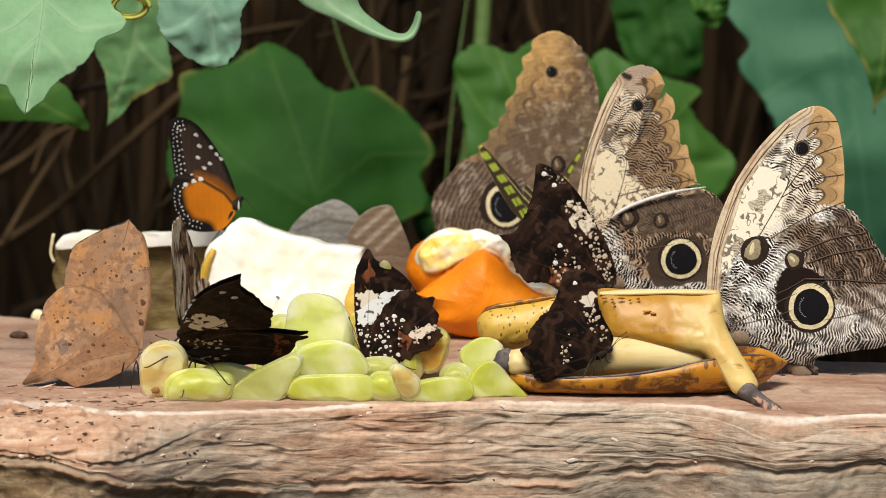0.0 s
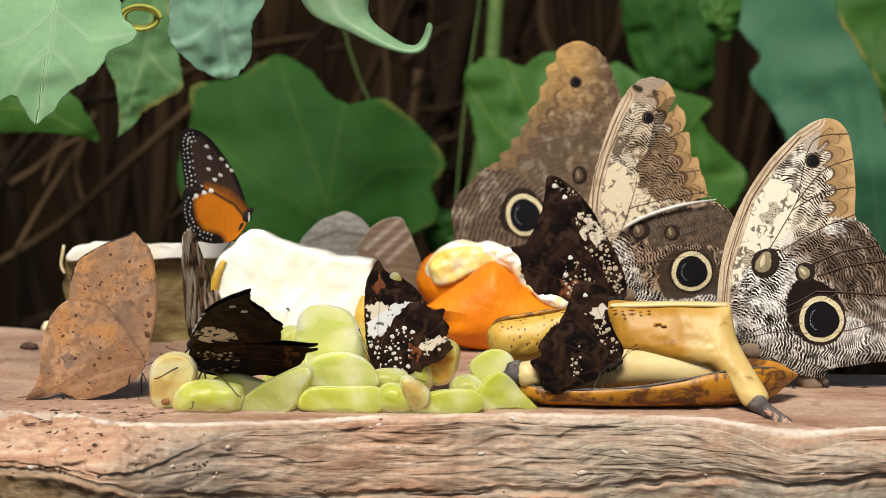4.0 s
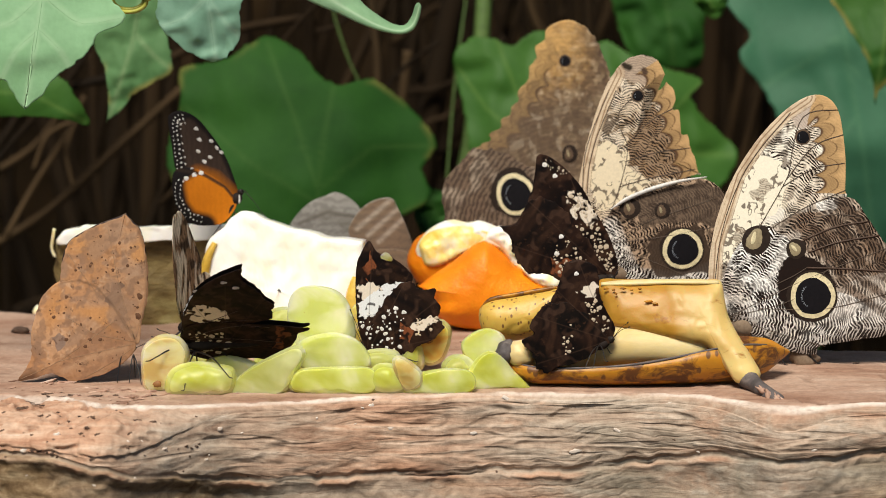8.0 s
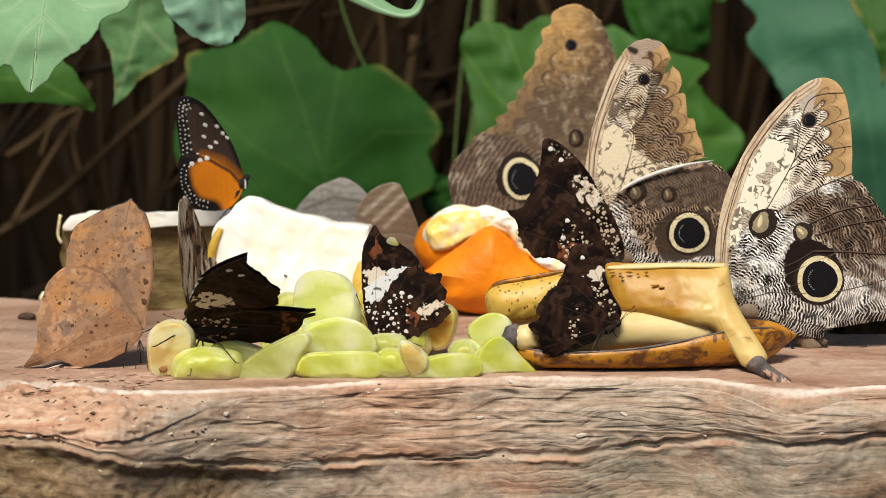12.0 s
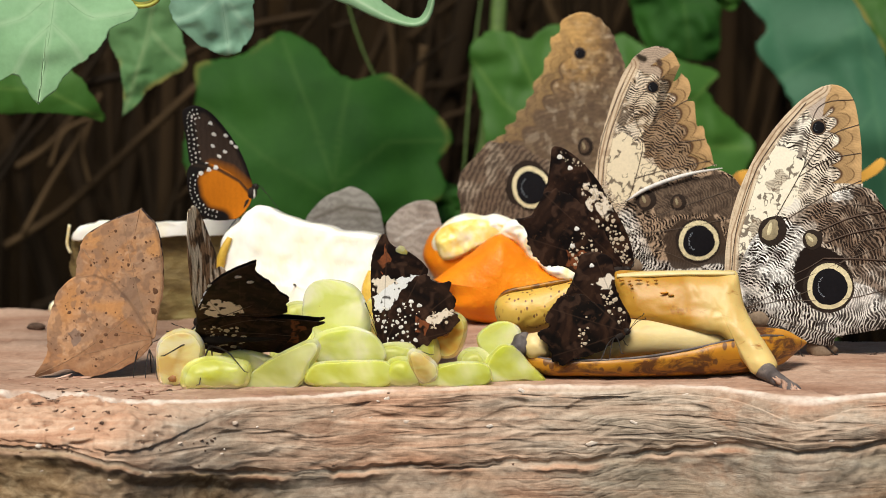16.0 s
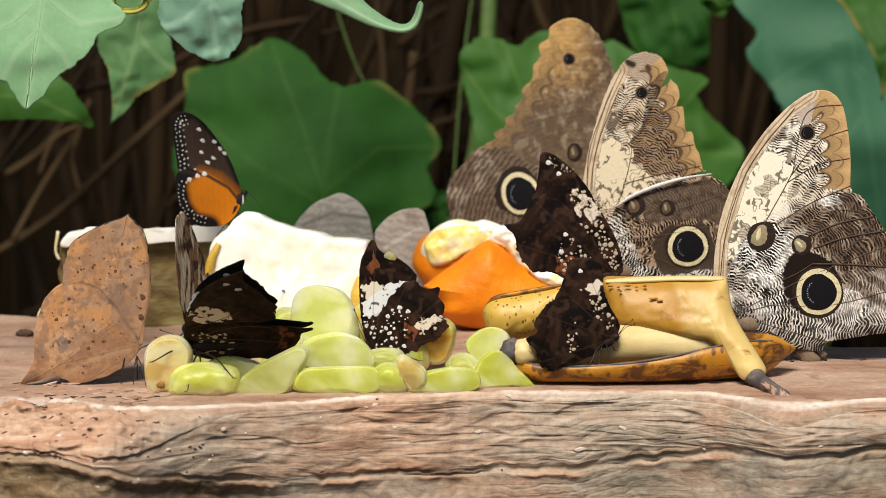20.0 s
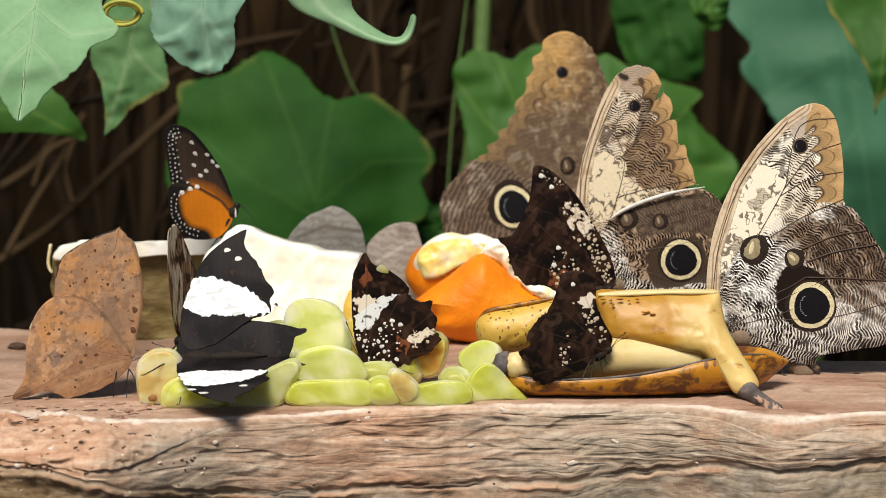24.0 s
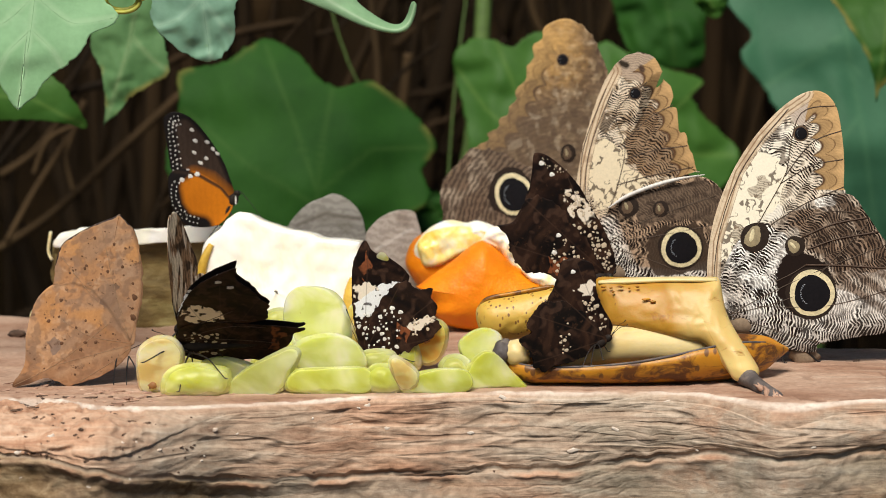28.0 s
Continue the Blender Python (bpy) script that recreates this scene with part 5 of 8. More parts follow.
def make_grapes():
    whole, cut, old = "whole pale green grape lying on the slab", "halved pale green grape lying cut side out", "bruised yellowish grape lying among cut grapes"
    grape([(-103.2, 9.3), (-101.9, 14.8), (-96.7, 18.3), (-90.9, 17.7), (-87.6, 13.2), (-88.1, 7.3), (-91.6, 1.0), (-96.9, -1.4), (-102.1, 0.4)], 16, 7, GRAPE_PINK, old, 1, (-97.6, 2.5))
    grape([(-94.1, 3.5), (-91.4, 8.2), (-84.6, 10.3), (-76.9, 9.5), (-71.7, 7.6), (-72.1, 0.7), (-77.6, -1.4), (-87.2, -1.4), (-93.4, -0.4)], 9, 6.5, GRAPE, whole, 2)
    grape([(-81.7, 7.9), (-75.0, 9.9), (-67.2, 8.3), (-63.7, 5.9), (-67.3, 1.9), (-75.1, 1.1), (-80.5, 3.5)], 24, 4.4, GRAPE_CUT, cut, 3)
    grape([(-73.5, 0.3), (-70.2, 4.3), (-64.4, 9.0), (-56.6, 13.3), (-50.4, 15.8), (-47.6, 13.3), (-49.7, 7.6), (-53.6, 0.7), (-60.6, -1.8), (-69.3, -1.8)], 9, 4.4, GRAPE_DULL, cut, 4)
    grape([(-51.3, 1.3), (-50.7, 6.0), (-47.0, 8.2), (-35.4, 8.7), (-25.8, 8.4), (-22.9, 5.2), (-23.9, 0.5), (-29.7, -0.8), (-43.2, -0.8)], 8, 4.4, GRAPE, cut, 5)
    grape([(-50.5, 7.1), (-49.7, 13.1), (-45.8, 16.0), (-37.9, 17.4), (-31.1, 15.5), (-27.0, 11.1), (-26.2, 5.9), (-36.0, 4.3), (-45.8, 4.3)], 26, 4.4, GRAPE_CUT, cut, 6)
    grape([(-53.2, 15.0), (-53.5, 24.4), (-51.7, 29.4), (-47.2, 31.8), (-39.3, 31.0), (-34.5, 27.4), (-32.0, 20.4), (-31.8, 13.0), (-38.4, 11.0), (-48.3, 11.0)], 38, 4.4, GRAPE_CUT, "upright pale green grape with its end cut off", 7)
    grape([(-62.7, 15.4), (-61.5, 20.9), (-56.7, 22.7), (-53.1, 21.1), (-52.8, 13.0), (-58.8, 12.2)], 50, 5, GRAPE_DULL, whole, 8)
    grape([(-25.3, 0.5), (-24.9, 6.4), (-21.6, 9.4), (-16.2, 9.0), (-12.5, 5.5), (-12.9, 0.2), (-18.2, -1.4)], 10, 6, GRAPE, whole, 9)
    grape([(-17.1, 10.5), (-15.0, 12.8), (-11.2, 10.9), (-7.3, 7.0), (-7.9, 2.3), (-12.3, 0.9), (-15.2, 4.2)], 7, 4, GRAPE_PINK, "torn pinkish grape flesh lying among grapes", 10)
    grape([(-13.1, -0.2), (-12.0, 4.3), (-7.5, 6.6), (1.2, 8.0), (8.9, 6.8), (10.4, 1.9), (6.0, -0.6), (-4.6, -1.2)], 9, 4.4, GRAPE, cut, 11)
    grape([(-0.2, 5.5), (2.1, 9.5), (7.0, 10.1), (10.6, 6.9), (9.8, 2.3), (4.1, 0.9)], 24, 5, GRAPE_DULL, whole, 12)
    grape([(-10.1, 8.3), (-5.8, 14.8), (-1.2, 18.2), (2.6, 14.8), (1.8, 7.5), (-1.6, 2.7), (-6.8, 2.7)], 50, 6, GRAPE_OLD, old, 13, (-5.1, 11.9))
    grape([(6.7, 12.4), (10.6, 16.8), (15.9, 18.2), (20.8, 15.6), (21.4, 9.2), (16.1, 3.8), (10.0, 5.6)], 30, 4.4, GRAPE_CUT, cut, 14)
    grape([(7.8, -0.9), (9.9, 7.0), (14.8, 11.9), (19.8, 10.9), (23.7, 6.0), (29.6, -0.7), (23.5, -0.1), (18.7, -0.9), (12.8, -1.7)], 18, 4.4, GRAPE, cut, 15)
    grape([(-34.7, 11.1), (-33.1, 20.0), (-30.3, 24.0), (-27.1, 20.0), (-26.1, 7.8), (-28.3, 1.4), (-33.1, 3.0)], 47, 5, GRAPE_OLD, old, 16)
    grape([(-65.6, 5.7), (-60.0, 13.8), (-51.7, 15.0), (-49.4, 5.7), (-55.2, 0.9), (-62.1, 1.3)], 36, 7, GRAPE, whole, 17)
    grape([(-28.3, 3.8), (-26.3, 10.4), (-16.5, 10.4), (-14.9, 3.8), (-22.4, 1.2)], 30, 6, GRAPE_DULL, whole, 18)
    grape([(-97.1, -0.1), (-94.5, 11.0), (-87.9, 14.3), (-78.5, 12.7), (-77.0, 0.9), (-87.1, -2.8)], 52, 8, GRAPE_DULL, whole, 19)
    grape([(-18.8, 1.6), (-16.8, 11.7), (-9.8, 12.9), (-6.4, 3.6), (-10.8, -0.8)], 48, 7, GRAPE, whole, 20)
    grape([(10.2, -2.4), (11.4, 3.5), (16.5, 3.5), (18.8, -2.4), (14.5, -3.8)], 26, 5, GRAPE, whole, 21)
    grape([(-55.7, -2.4), (-53.7, 5.5), (-46.8, 6.3), (-44.7, -2.4), (-50.2, -4.4)], 26, 6, GRAPE_OLD, old, 22)


def make_bananas():
    b = thing("split_banana", (60, 24, 0), "ripe split banana with bruised peel and bare flesh", "banana")
    rows = [(*a, 0, w) for a, w in zip([(19.5, 25.0, 12.1), (23.6, 20.0, 8.6), (30.3, 16.0, 7.3), (41.8, 14.0, 7.1), (53.4, 13.0, 7.5), (66.9, 13.0, 8.8), (80.5, 14.0, 11.0), (90.3, 15.0, 13.0), (102.1, 18.0, 14.4), (112.6, 25.0, 13.2), (121.3, 36.0, 9.4)], (3, 7, 10, 11, 11, 11, 11, 11, 10, 8, 2))]
    low = [9.5, 4.0, 0.6, 0.3, 0.3, 0.3, 0.3, 0.4, 0.8, 3.0, 9.0]
    C = spline([(p[0], p[1] + p[4], p[2], q, p[4]) for p, q in zip(rows, low)], 120)
    k = 30
    a = np.linspace(np.pi, 2 * np.pi, k)
    V = np.concatenate([np.stack([p[0] + 0 * a, p[1] + p[4] * np.cos(a) - 1.2 * np.sin(a) ** 8, p[2] + (p[3] - p[2]) * np.abs(np.sin(a)) ** 0.62], 1) for p in C])
    V[:, 1] += (vn(V[:, 0], V[:, 2] * 2, 9, 3) - 0.5) * 1.0
    V[:, 2] += (vn(V[:, 0], V[:, 1], 6, 4) - 0.5) * 0.5 * (V[:, 2] > 2)
    cc = np.repeat(np.stack([C[:, 0], C[:, 1], C[:, 2]], 1), k, 0)
    inner = cc + (V - cc) * 0.86
    n = len(C)
    m = n * k
    F = [(i * k + j, i * k + j + 1, (i + 1) * k + j + 1, (i + 1) * k + j) for i in range(n - 1) for j in range(k - 1)]
    F2 = [tuple(m + q for q in reversed(f)) for f in F]
    F3 = [(i * k, (i + 1) * k, m + (i + 1) * k, m + i * k) for i in range(n - 1)] + [((i + 1) * k + k - 1, i * k + k - 1, m + i * k + k - 1, m + (i + 1) * k + k - 1) for i in range(n - 1)]
    part("peel", (np.concatenate([V, inner]), F + F2 + F3), BANANA_DARK, b, "orange yellow peel with brown bruises")
    part("cut_edge", tube([(p[0], p[1] - p[4] * 0.96, p[2] + 0.1) for p in C[8:-8:8]], [0.45] * len(C[8:-8:8]), 7, 60), BANANA_TIP, b, "browned cut edge of the peel")
    part("flesh", tube([(29.5, 23.0, 10.4), (38.3, 23.0, 10.4), (50.0, 24.0, 12.2), (61.8, 25.0, 13.2), (73.6, 26.0, 13.1), (87.3, 27.0, 12.1), (101.3, 30.0, 13.6)], [3.2, 5.2, 6.2, 6.6, 6.4, 6.0, 3], 24, 80, 1.1), BANANA_FLESH, b, "cream banana flesh")
    part("flesh_end", ball((26.9, 21.0, 11.2), (5.4, 5, 4.6), 28, 18, 0.15, 3, None, (0, 20, 0)), BANANA_FLESH, b, "pale cut end of the banana")
    part("tip", ball((21.2, 22.0, 11.4), (3.4, 5.5, 4.8), 24, 16, 0.3, 3, None, (0, 24, 0)), BANANA_TIP, b, "blackened banana tip")
    q = thing("folded_banana_peel", (75, 40, 0), "freckled yellow banana piece bent down to its dark stem", "banana")
    body = puff([(54.2, 34.6), (63.6, 35.2), (77.2, 35.4), (88.9, 35.4), (94.4, 35.6), (96.6, 34.4), (97.6, 28.3), (98.9, 23.0), (102.1, 17.0), (105.9, 11.1), (109.1, 5.1), (106.2, 2.7), (101.1, 1.9), (97.9, 5.5), (93.5, 11.1), (89.8, 14.3), (84.3, 15.1), (73.5, 17.0), (63.7, 19.0), (56.7, 21.0), (55.1, 27.3)], 26, 6.5, 200, 36, 0.8, (89.1, 24.2), 0.5, 5, (-0.1, 0.45))
    x, z = body[0][:, 0], body[0][:, 2]
    pale = np.clip((x - 80) / 18 + (vn(x, z, 8, 4) - 0.5) * 0.8, 0, 1) * 0.85
    part("peel", body, BANANA, q, attrs=(np.stack([pale] * 3 + [0 * pale + 1], 1),))
    part("cut_edge", tube([(54.9, 31.0, 33.9), (63.8, 30.0, 34.4), (77.5, 29.0, 35.0), (89.1, 28.0, 35.1), (95.4, 28.0, 34.9)], [0.6, 1.0, 0.9, 0.9, 0.5], 9, 40, 2.2), BANANA_FLESH, q, "pale cut edge of the peel")
    part("bruise", joined([ball(np.array(c), (w, 0.35, 0.4), 10, 8, 0.9, k) for k, (c, w) in enumerate(zip([(56.2, 27.0, 32.9), (58.9, 26.2, 32.6), (62.0, 25.6, 33.1), (65.1, 25.0, 32.8), (68.0, 25.0, 33.2), (70.8, 22.4, 29.1), (73.1, 22.0, 28.4), (59.7, 25.0, 31.4)], (0.9, 0.6, 1.1, 0.5, 0.7, 1.7, 1.0, 0.5)))])[:2], BANANA_DARK, q, "brown bruised flecks below the cut edge")
    lobe = puff([(12.7, 19.2), (13.1, 23.5), (16.7, 26.3), (26.0, 28.1), (34.9, 29.7), (40.9, 30.7), (42.9, 26.5), (39.9, 19.5), (35.4, 14.8), (26.0, 12.0), (20.1, 12.4), (14.7, 14.4)], 44, 8.0, 140, 26, 0.8, None, 0.6, 7)
    part("lobe", lobe, BANANA_FRECK, q)
    part("cut_edge", tube([(13.5, 43.0, 23.6), (17.0, 42.5, 26.7), (25.9, 42.0, 28.6), (34.9, 42.0, 30.2), (39.8, 42.0, 31.0)], [0.4, 0.8, 0.8, 0.8, 0.5], 7, 30), BANANA_DARK, q, "browned cut edge of the peel")
    part("stem", tube([(102.8, 20.0, 7.0), (104.3, 15.0, 4.0), (106.8, 8.0, 2.5), (109.9, 1.0, 0.7), (113.0, -3.0, -1.3), (115.1, -5.0, -2.5)], [4.6, 3.8, 2.6, 2.6, 2.9, 1.0], 14, 34), BANANA_TIP, q, "blackened dry banana stem")
    for k, (c, w) in enumerate(zip([(108.7, 0.0, 1.8), (111.1, -2.0, 0.3), (112.9, -4.0, -0.3), (114.3, -5.0, -2.1), (109.9, -3.0, -0.1)], ((3.0, 1.4, 0.9), (3.4, 1.2, 0.8), (2.4, 1.6, 1.2), (2.2, 1.0, 1.4), (2.8, 1.0, 0.7)))):
        part("stem_end", ball(c, w, 14, 10, 0.9, k + 3, None, (0, 40 + 9 * k, 0), 0.8), CHIP, q, "torn fibrous end of the stem")


make_pineapple()
make_orange()
make_grapes()
make_bananas()


def make_debris():
    rng = random.Random(12)
    shapes = []
    for k in range(70):
        x = rng.choice((rng.gauss(-128, 9), rng.gauss(-110, 7), rng.uniform(-150, 150)))
        y = rng.gauss(-2, 5) if x < -90 else rng.uniform(20, 150)
        r = rng.choice((0.3, 0.4, 0.6, 1.0))
        shapes.append(ball((x, y, r * 0.2 - (1.5 if y < 0 else 0)), (r * rng.uniform(1, 4.5), r, r * 0.4), 9, 6, 0.9, k, None, (0, rng.uniform(-8, 8), rng.uniform(-60, 60))))
    chips = []
    for k in range(70):
        x = rng.gauss(-118, 20)
        y = float(edge_y(x)) + rng.uniform(2, 26)
        r = rng.choice((0.3, 0.45, 0.7))
        chips.append(ball((x, y, r * 0.25), (r * rng.uniform(1.5, 5), r * rng.uniform(0.6, 1.4), r * 0.5), 7, 5, 1.0, k, None, (rng.uniform(-20, 20), rng.uniform(-14, 14), rng.uniform(-30, 30)), 0.6))
    w = part("wood_splinters", joined(chips)[:2], CHIP, smooth=False)
    tagged(w, "pinkish splinters and loose chips along the slab's worn edge", "debris", kind="stuff")
    d = part("crumbs", joined(shapes)[:2], CRUMB)
    tagged(d, "dark crumbs and bark flakes strewn on the slab", "debris", kind="stuff")
    for c, r in (((-160.4, 130.0, -1.1), (3.4, 2, 1.5)), ((-158.4, 172.0, 2.4), (2.6, 2, 2.4))):
        s = thing("seed", (c[0], c[1], 0), "small dark seed husk lying on the slab" if r[2] < 2 else "small whitish seed lying on the slab", "seed")
        part("husk", ball((c[0], c[1], r[2] * 0.7), r, 14, 10, 0.4, 2), CRUMB if r[2] < 2 else PITH, s)


make_debris()


# ---- butterflies ----
def owl_paint(base, tip, cream, costa, brown=0.0, dark=(), seed=1, patches=(), border=None):
    """Owl butterfly underside: zebra lines round the wing base, cream field, tan tip, striped leading edge."""
    def paint(x, z):
        ph = 1.2 * zebra(x, z, base, 7.0, seed)
        c = rgba(x, (0.97, 0.90, 0.76), 1.0)
        c[:, 3] = 0.7 + 0.3 * np.clip((vn(x, z, 5, seed + 40) - 0.25) * 4, 0, 1)
        lay(c, np.clip((vn(x, z, 13, seed + 2) - 0.5) * 5, 0, 1) * 0.3, (0.52, 0.36, 0.21))
        lay(c, np.clip((vn(x, z, 10, seed + 4) - 0.6) * 5, 0, 1) * 0.7, (0.84, 0.79, 0.70))
        variegate(c, x, z, seed)
        if brown:
            lay(c, 0 * x + brown, (0.52, 0.34, 0.18), 0.95)
        for poly, col, al in cream:
            lay(c, soft_in(x, z, poly, 1.6, seed), col, al)
            blotch = ((np.abs(vn(x, z, 1.5, seed + 20) - 0.5) < 0.07) & (vn(x, z, 4, seed + 21) > 0.38)) * soft_in(x, z, poly, 1.0, seed)
            lay(c, blotch * 0.85, (0.10, 0.07, 0.05), 0.0)
        for poly, col, al in tip:
            lay(c, soft_in(x, z, poly, 0.8, seed + 5), col, al)
        for poly, col, al, k in patches:
            lay(c, soft_in(x, z, poly, 1.4, seed + 7) * k, col, al)
        if border:
            scallops(c, x, z, *border)
        for pts, w, col in dark:
            if len(pts) > 4:
                pts = [tuple(p) for p in spline(pts, 60)]
            lay(c, np.clip(near(x, z, pts, w) * 2, 0, 1), col, 0.3)
        e = near(x, z, costa, 4.4)
        lay(c, np.clip(e * 4, 0, 1) * 0.9, (0.70, 0.55, 0.38), 0.0)
        lay(c, np.clip((np.sin(e * 19 + 0.6) - 0.35) * 2.5, 0, 1) * (e > 0.06) * 0.8, (0.24, 0.135, 0.07), 0.0)
        lay(c, np.clip((vn(x, z, 3.0, seed + 70) - 0.55) * 5, 0, 1) * np.clip(e * 4, 0, 1) * 0.35, (0.28, 0.16, 0.09), 0.0)
        return c, ph
    return paint


def make_owl_front():
    y = 60
    b = thing("owl_butterfly", (130.1, 66.0, 0.4), "owl butterfly with zebra-lined grey wings and large yellow-ringed eyespot", "butterfly", "owl butterflies at the fruit")
    fw = [(100.7, 9.7), (96.3, 17.9), (94.6, 30.1), (95.2, 42.3), (97.9, 55.4), (103.7, 69.4), (111.6, 81.6), (120.6, 91.1), (128.9, 96.3), (135.3, 96.3), (139.8, 91.7), (141.9, 82.7), (142.9, 72.6), (142.9, 62.9), (143.5, 60.1), (141.8, 46.3), (128.0, 32.1), (112.1, 17.9)]
    hw = [(102.4, 17.9), (98.8, 28.0), (105.7, 44.3), (123.6, 55.4), (143.5, 60.5), (150.7, 53.4), (156.3, 45.3), (164.1, 36.2), (172.4, 24.0), (173.5, 17.9), (158.0, 11.1), (150.4, 9.9), (142.3, 8.6), (134.3, 7.2), (132.4, 4.2), (124.3, 5.2), (116.2, 8.0), (109.1, 12.1), (105.0, 14.8)]
    tan2 = [(122.0, 90.7), (128.9, 97.7), (137.9, 97.7), (143.1, 87.7), (131.1, 87.7), (127.1, 83.7)]
    cream = [(97.7, 35.4), (96.4, 46.3), (98.3, 56.5), (103.3, 68.2), (111.2, 77.8), (117.3, 73.0), (122.9, 70.6), (122.5, 61.5), (116.0, 53.4), (109.6, 50.0), (103.7, 40.2)]
    paint = owl_paint([(99.0, 17.9)][0], [(tan2, (0.56, 0.46, 0.38), 0.2)], [(cream, (0.92, 0.85, 0.68), 0.0)], [(100.0, 11.7), (95.0, 30.1), (95.6, 44.3), (103.3, 69.4), (111.6, 82.0), (120.6, 91.5), (127.9, 96.3)], seed=2,
                      dark=[([(122.6, 92.1), (124.6, 93.1)], 1.3, (0.03, 0.02, 0.02)), ([(126.2, 93.1), (127.8, 92.7)], 1.2, (0.03, 0.02, 0.02))],
                      patches=[([(101.7, 69.6), (107.6, 81.4), (112.4, 80.2), (110.1, 73.6), (105.7, 69.6)], (0.10, 0.065, 0.045), 0.6, 0.9), ([(121.8, 64.5), (123.2, 76.6), (131.1, 87.7), (136.5, 64.5), (143.5, 60.1), (131.7, 48.4), (119.6, 50.4)], (0.74, 0.62, 0.48), 1.0, 0.5),
                               ([(109.4, 62.5), (112.4, 66.5), (115.8, 64.5), (114.5, 60.1), (111.1, 59.5)], (0.30, 0.21, 0.14), 0.9, 0.45), ([(100.6, 46.3), (103.6, 50.4), (108.6, 48.4), (105.7, 43.9)], (0.30, 0.21, 0.14), 0.9, 0.5)],
                      border=([(130.9, 96.7), (136.9, 95.1), (140.4, 89.7), (142.2, 80.6), (143.2, 70.6), (142.9, 61.5)], 6.0, 9.5))
    f, s = wing("forewing", fw, y + 0.6, b, OWL, paint, n=600, rings=110, bulge=1.4, lean=(0.03, 0.02))
    hbase = [(99.0, 17.9)][0]

    def hpaint(x, z):
        ph = zebra(x, z, hbase, 6.0, 5)
        c = rgba(x, (0.97, 0.95, 0.90), 1.0)
        c[:, 3] = 0.6 + 0.4 * np.clip((vn(x, z, 5, 40) - 0.25) * 4, 0, 1)
        lay(c, np.clip((vn(x, z, 14, 8) - 0.4) * 4, 0, 1) * 0.4, (0.48, 0.35, 0.24))
        lay(c, soft_in(x, z, [(112.0, 49.0), (143.5, 61.5), (158.0, 47.0), (175.0, 34.0), (175.0, 15.0), (146.0, 22.0), (141.0, 30.0), (127.0, 41.0)], 4.0, 29) * (0.6 + 0.35 * vn(x, z, 4, 31)), (0.44, 0.335, 0.24), 1.0)
        lay(c, inside(x, z, [(134.2, 17.9), (144.1, 30.1), (157.6, 36.2), (172.2, 34.2), (172.7, 9.7), (140.5, 7.2)]) * vn(x, z, 5, 3), (0.72, 0.66, 0.60), 0.55)
        for k in range(4):
            ring = near(x, z, [(hbase[0] + 26 + k * 4, hbase[1] + 32 - k * 4), (hbase[0] + 46, hbase[1] + 28 - k * 6), (hbase[0] + 66, hbase[1] + 16 - k * 7)], 1.9)
            lay(c, np.clip(ring * 2, 0, 1) * 0.75, (0.16, 0.105, 0.075), 0.8)
        lay(c, soft_in(x, z, [(122.6, 52.8), (143.5, 61.3), (157.8, 48.4), (174.2, 34.2), (172.3, 30.1), (142.0, 33.7), (129.8, 41.3)], 2.5, 19) * (0.5 + 0.45 * vn(x, z, 6, 18)), (0.25, 0.165, 0.108), 1.0)
        low = np.clip((24 - z) / 8, 0, 1)
        lay(c, low * 0.5, (0.74, 0.70, 0.65))
        variegate(c, x, z, 5, k=0.45, pale=0.4)
        c[:, 3] = np.maximum(c[:, 3], low * 0.95)
        bars = np.sin(np.hypot(x - hbase[0], z - hbase[1]) * 0.85 + 2 * vn(x, z, 9, 12)) > -0.2
        lay(c, bars * soft_in(x, z, [(129.7, 50.4), (143.5, 61.5), (155.8, 50.4), (172.1, 36.2), (157.7, 33.7), (140.0, 36.2)], 2.0, 9) * 0.85, (0.11, 0.07, 0.047), 0.9)
        lay(c, soft_in(x, z, [(121.3, 38.8), (125.7, 40.4), (131.7, 39.2), (136.2, 36.3), (139.5, 30.2), (140.2, 24.1), (137.7, 18.0), (131.7, 16.0), (126.5, 17.0), (122.4, 20.1), (119.5, 25.2), (118.6, 32.3)], 0.4, 6), (0.016, 0.010, 0.008), 0.2)
        lay(c, near(x, z, [(104.0, 17.9), (110.1, 10.7), (122.3, 4.6), (134.4, 5.2), (144.5, 8.9), (158.0, 11.1), (173.0, 17.5)], 5.5) ** 0.7 * 0.85, (0.24, 0.19, 0.155), 1.0)
        return c, ph
    h, hs = wing("hindwing", hw, y - 0.4, b, OWL_HIND, hpaint, n=600, rings=110, bulge=1.6, lean=(0.03, 0.02))
    eyespot(h, hs, *[(131.5, 25.6)][0], 8.0, 1.04, 10, label="large yellow-ringed black eyespot")
    eyespot(h, hs, *[(111.3, 45.7)][0], 4.9, 1.15, -25, True, "olive oval eyespot")
    eyespot(h, hs, *[(125.4, 42.3)][0], 3.6, 1.0, 30, True, "small olive eyespot")
    eyespot(f, s, *[(127.4, 82.0)][0], 2.8, 1.0, 0, False, "small dark eyespot near the wing tip", True)
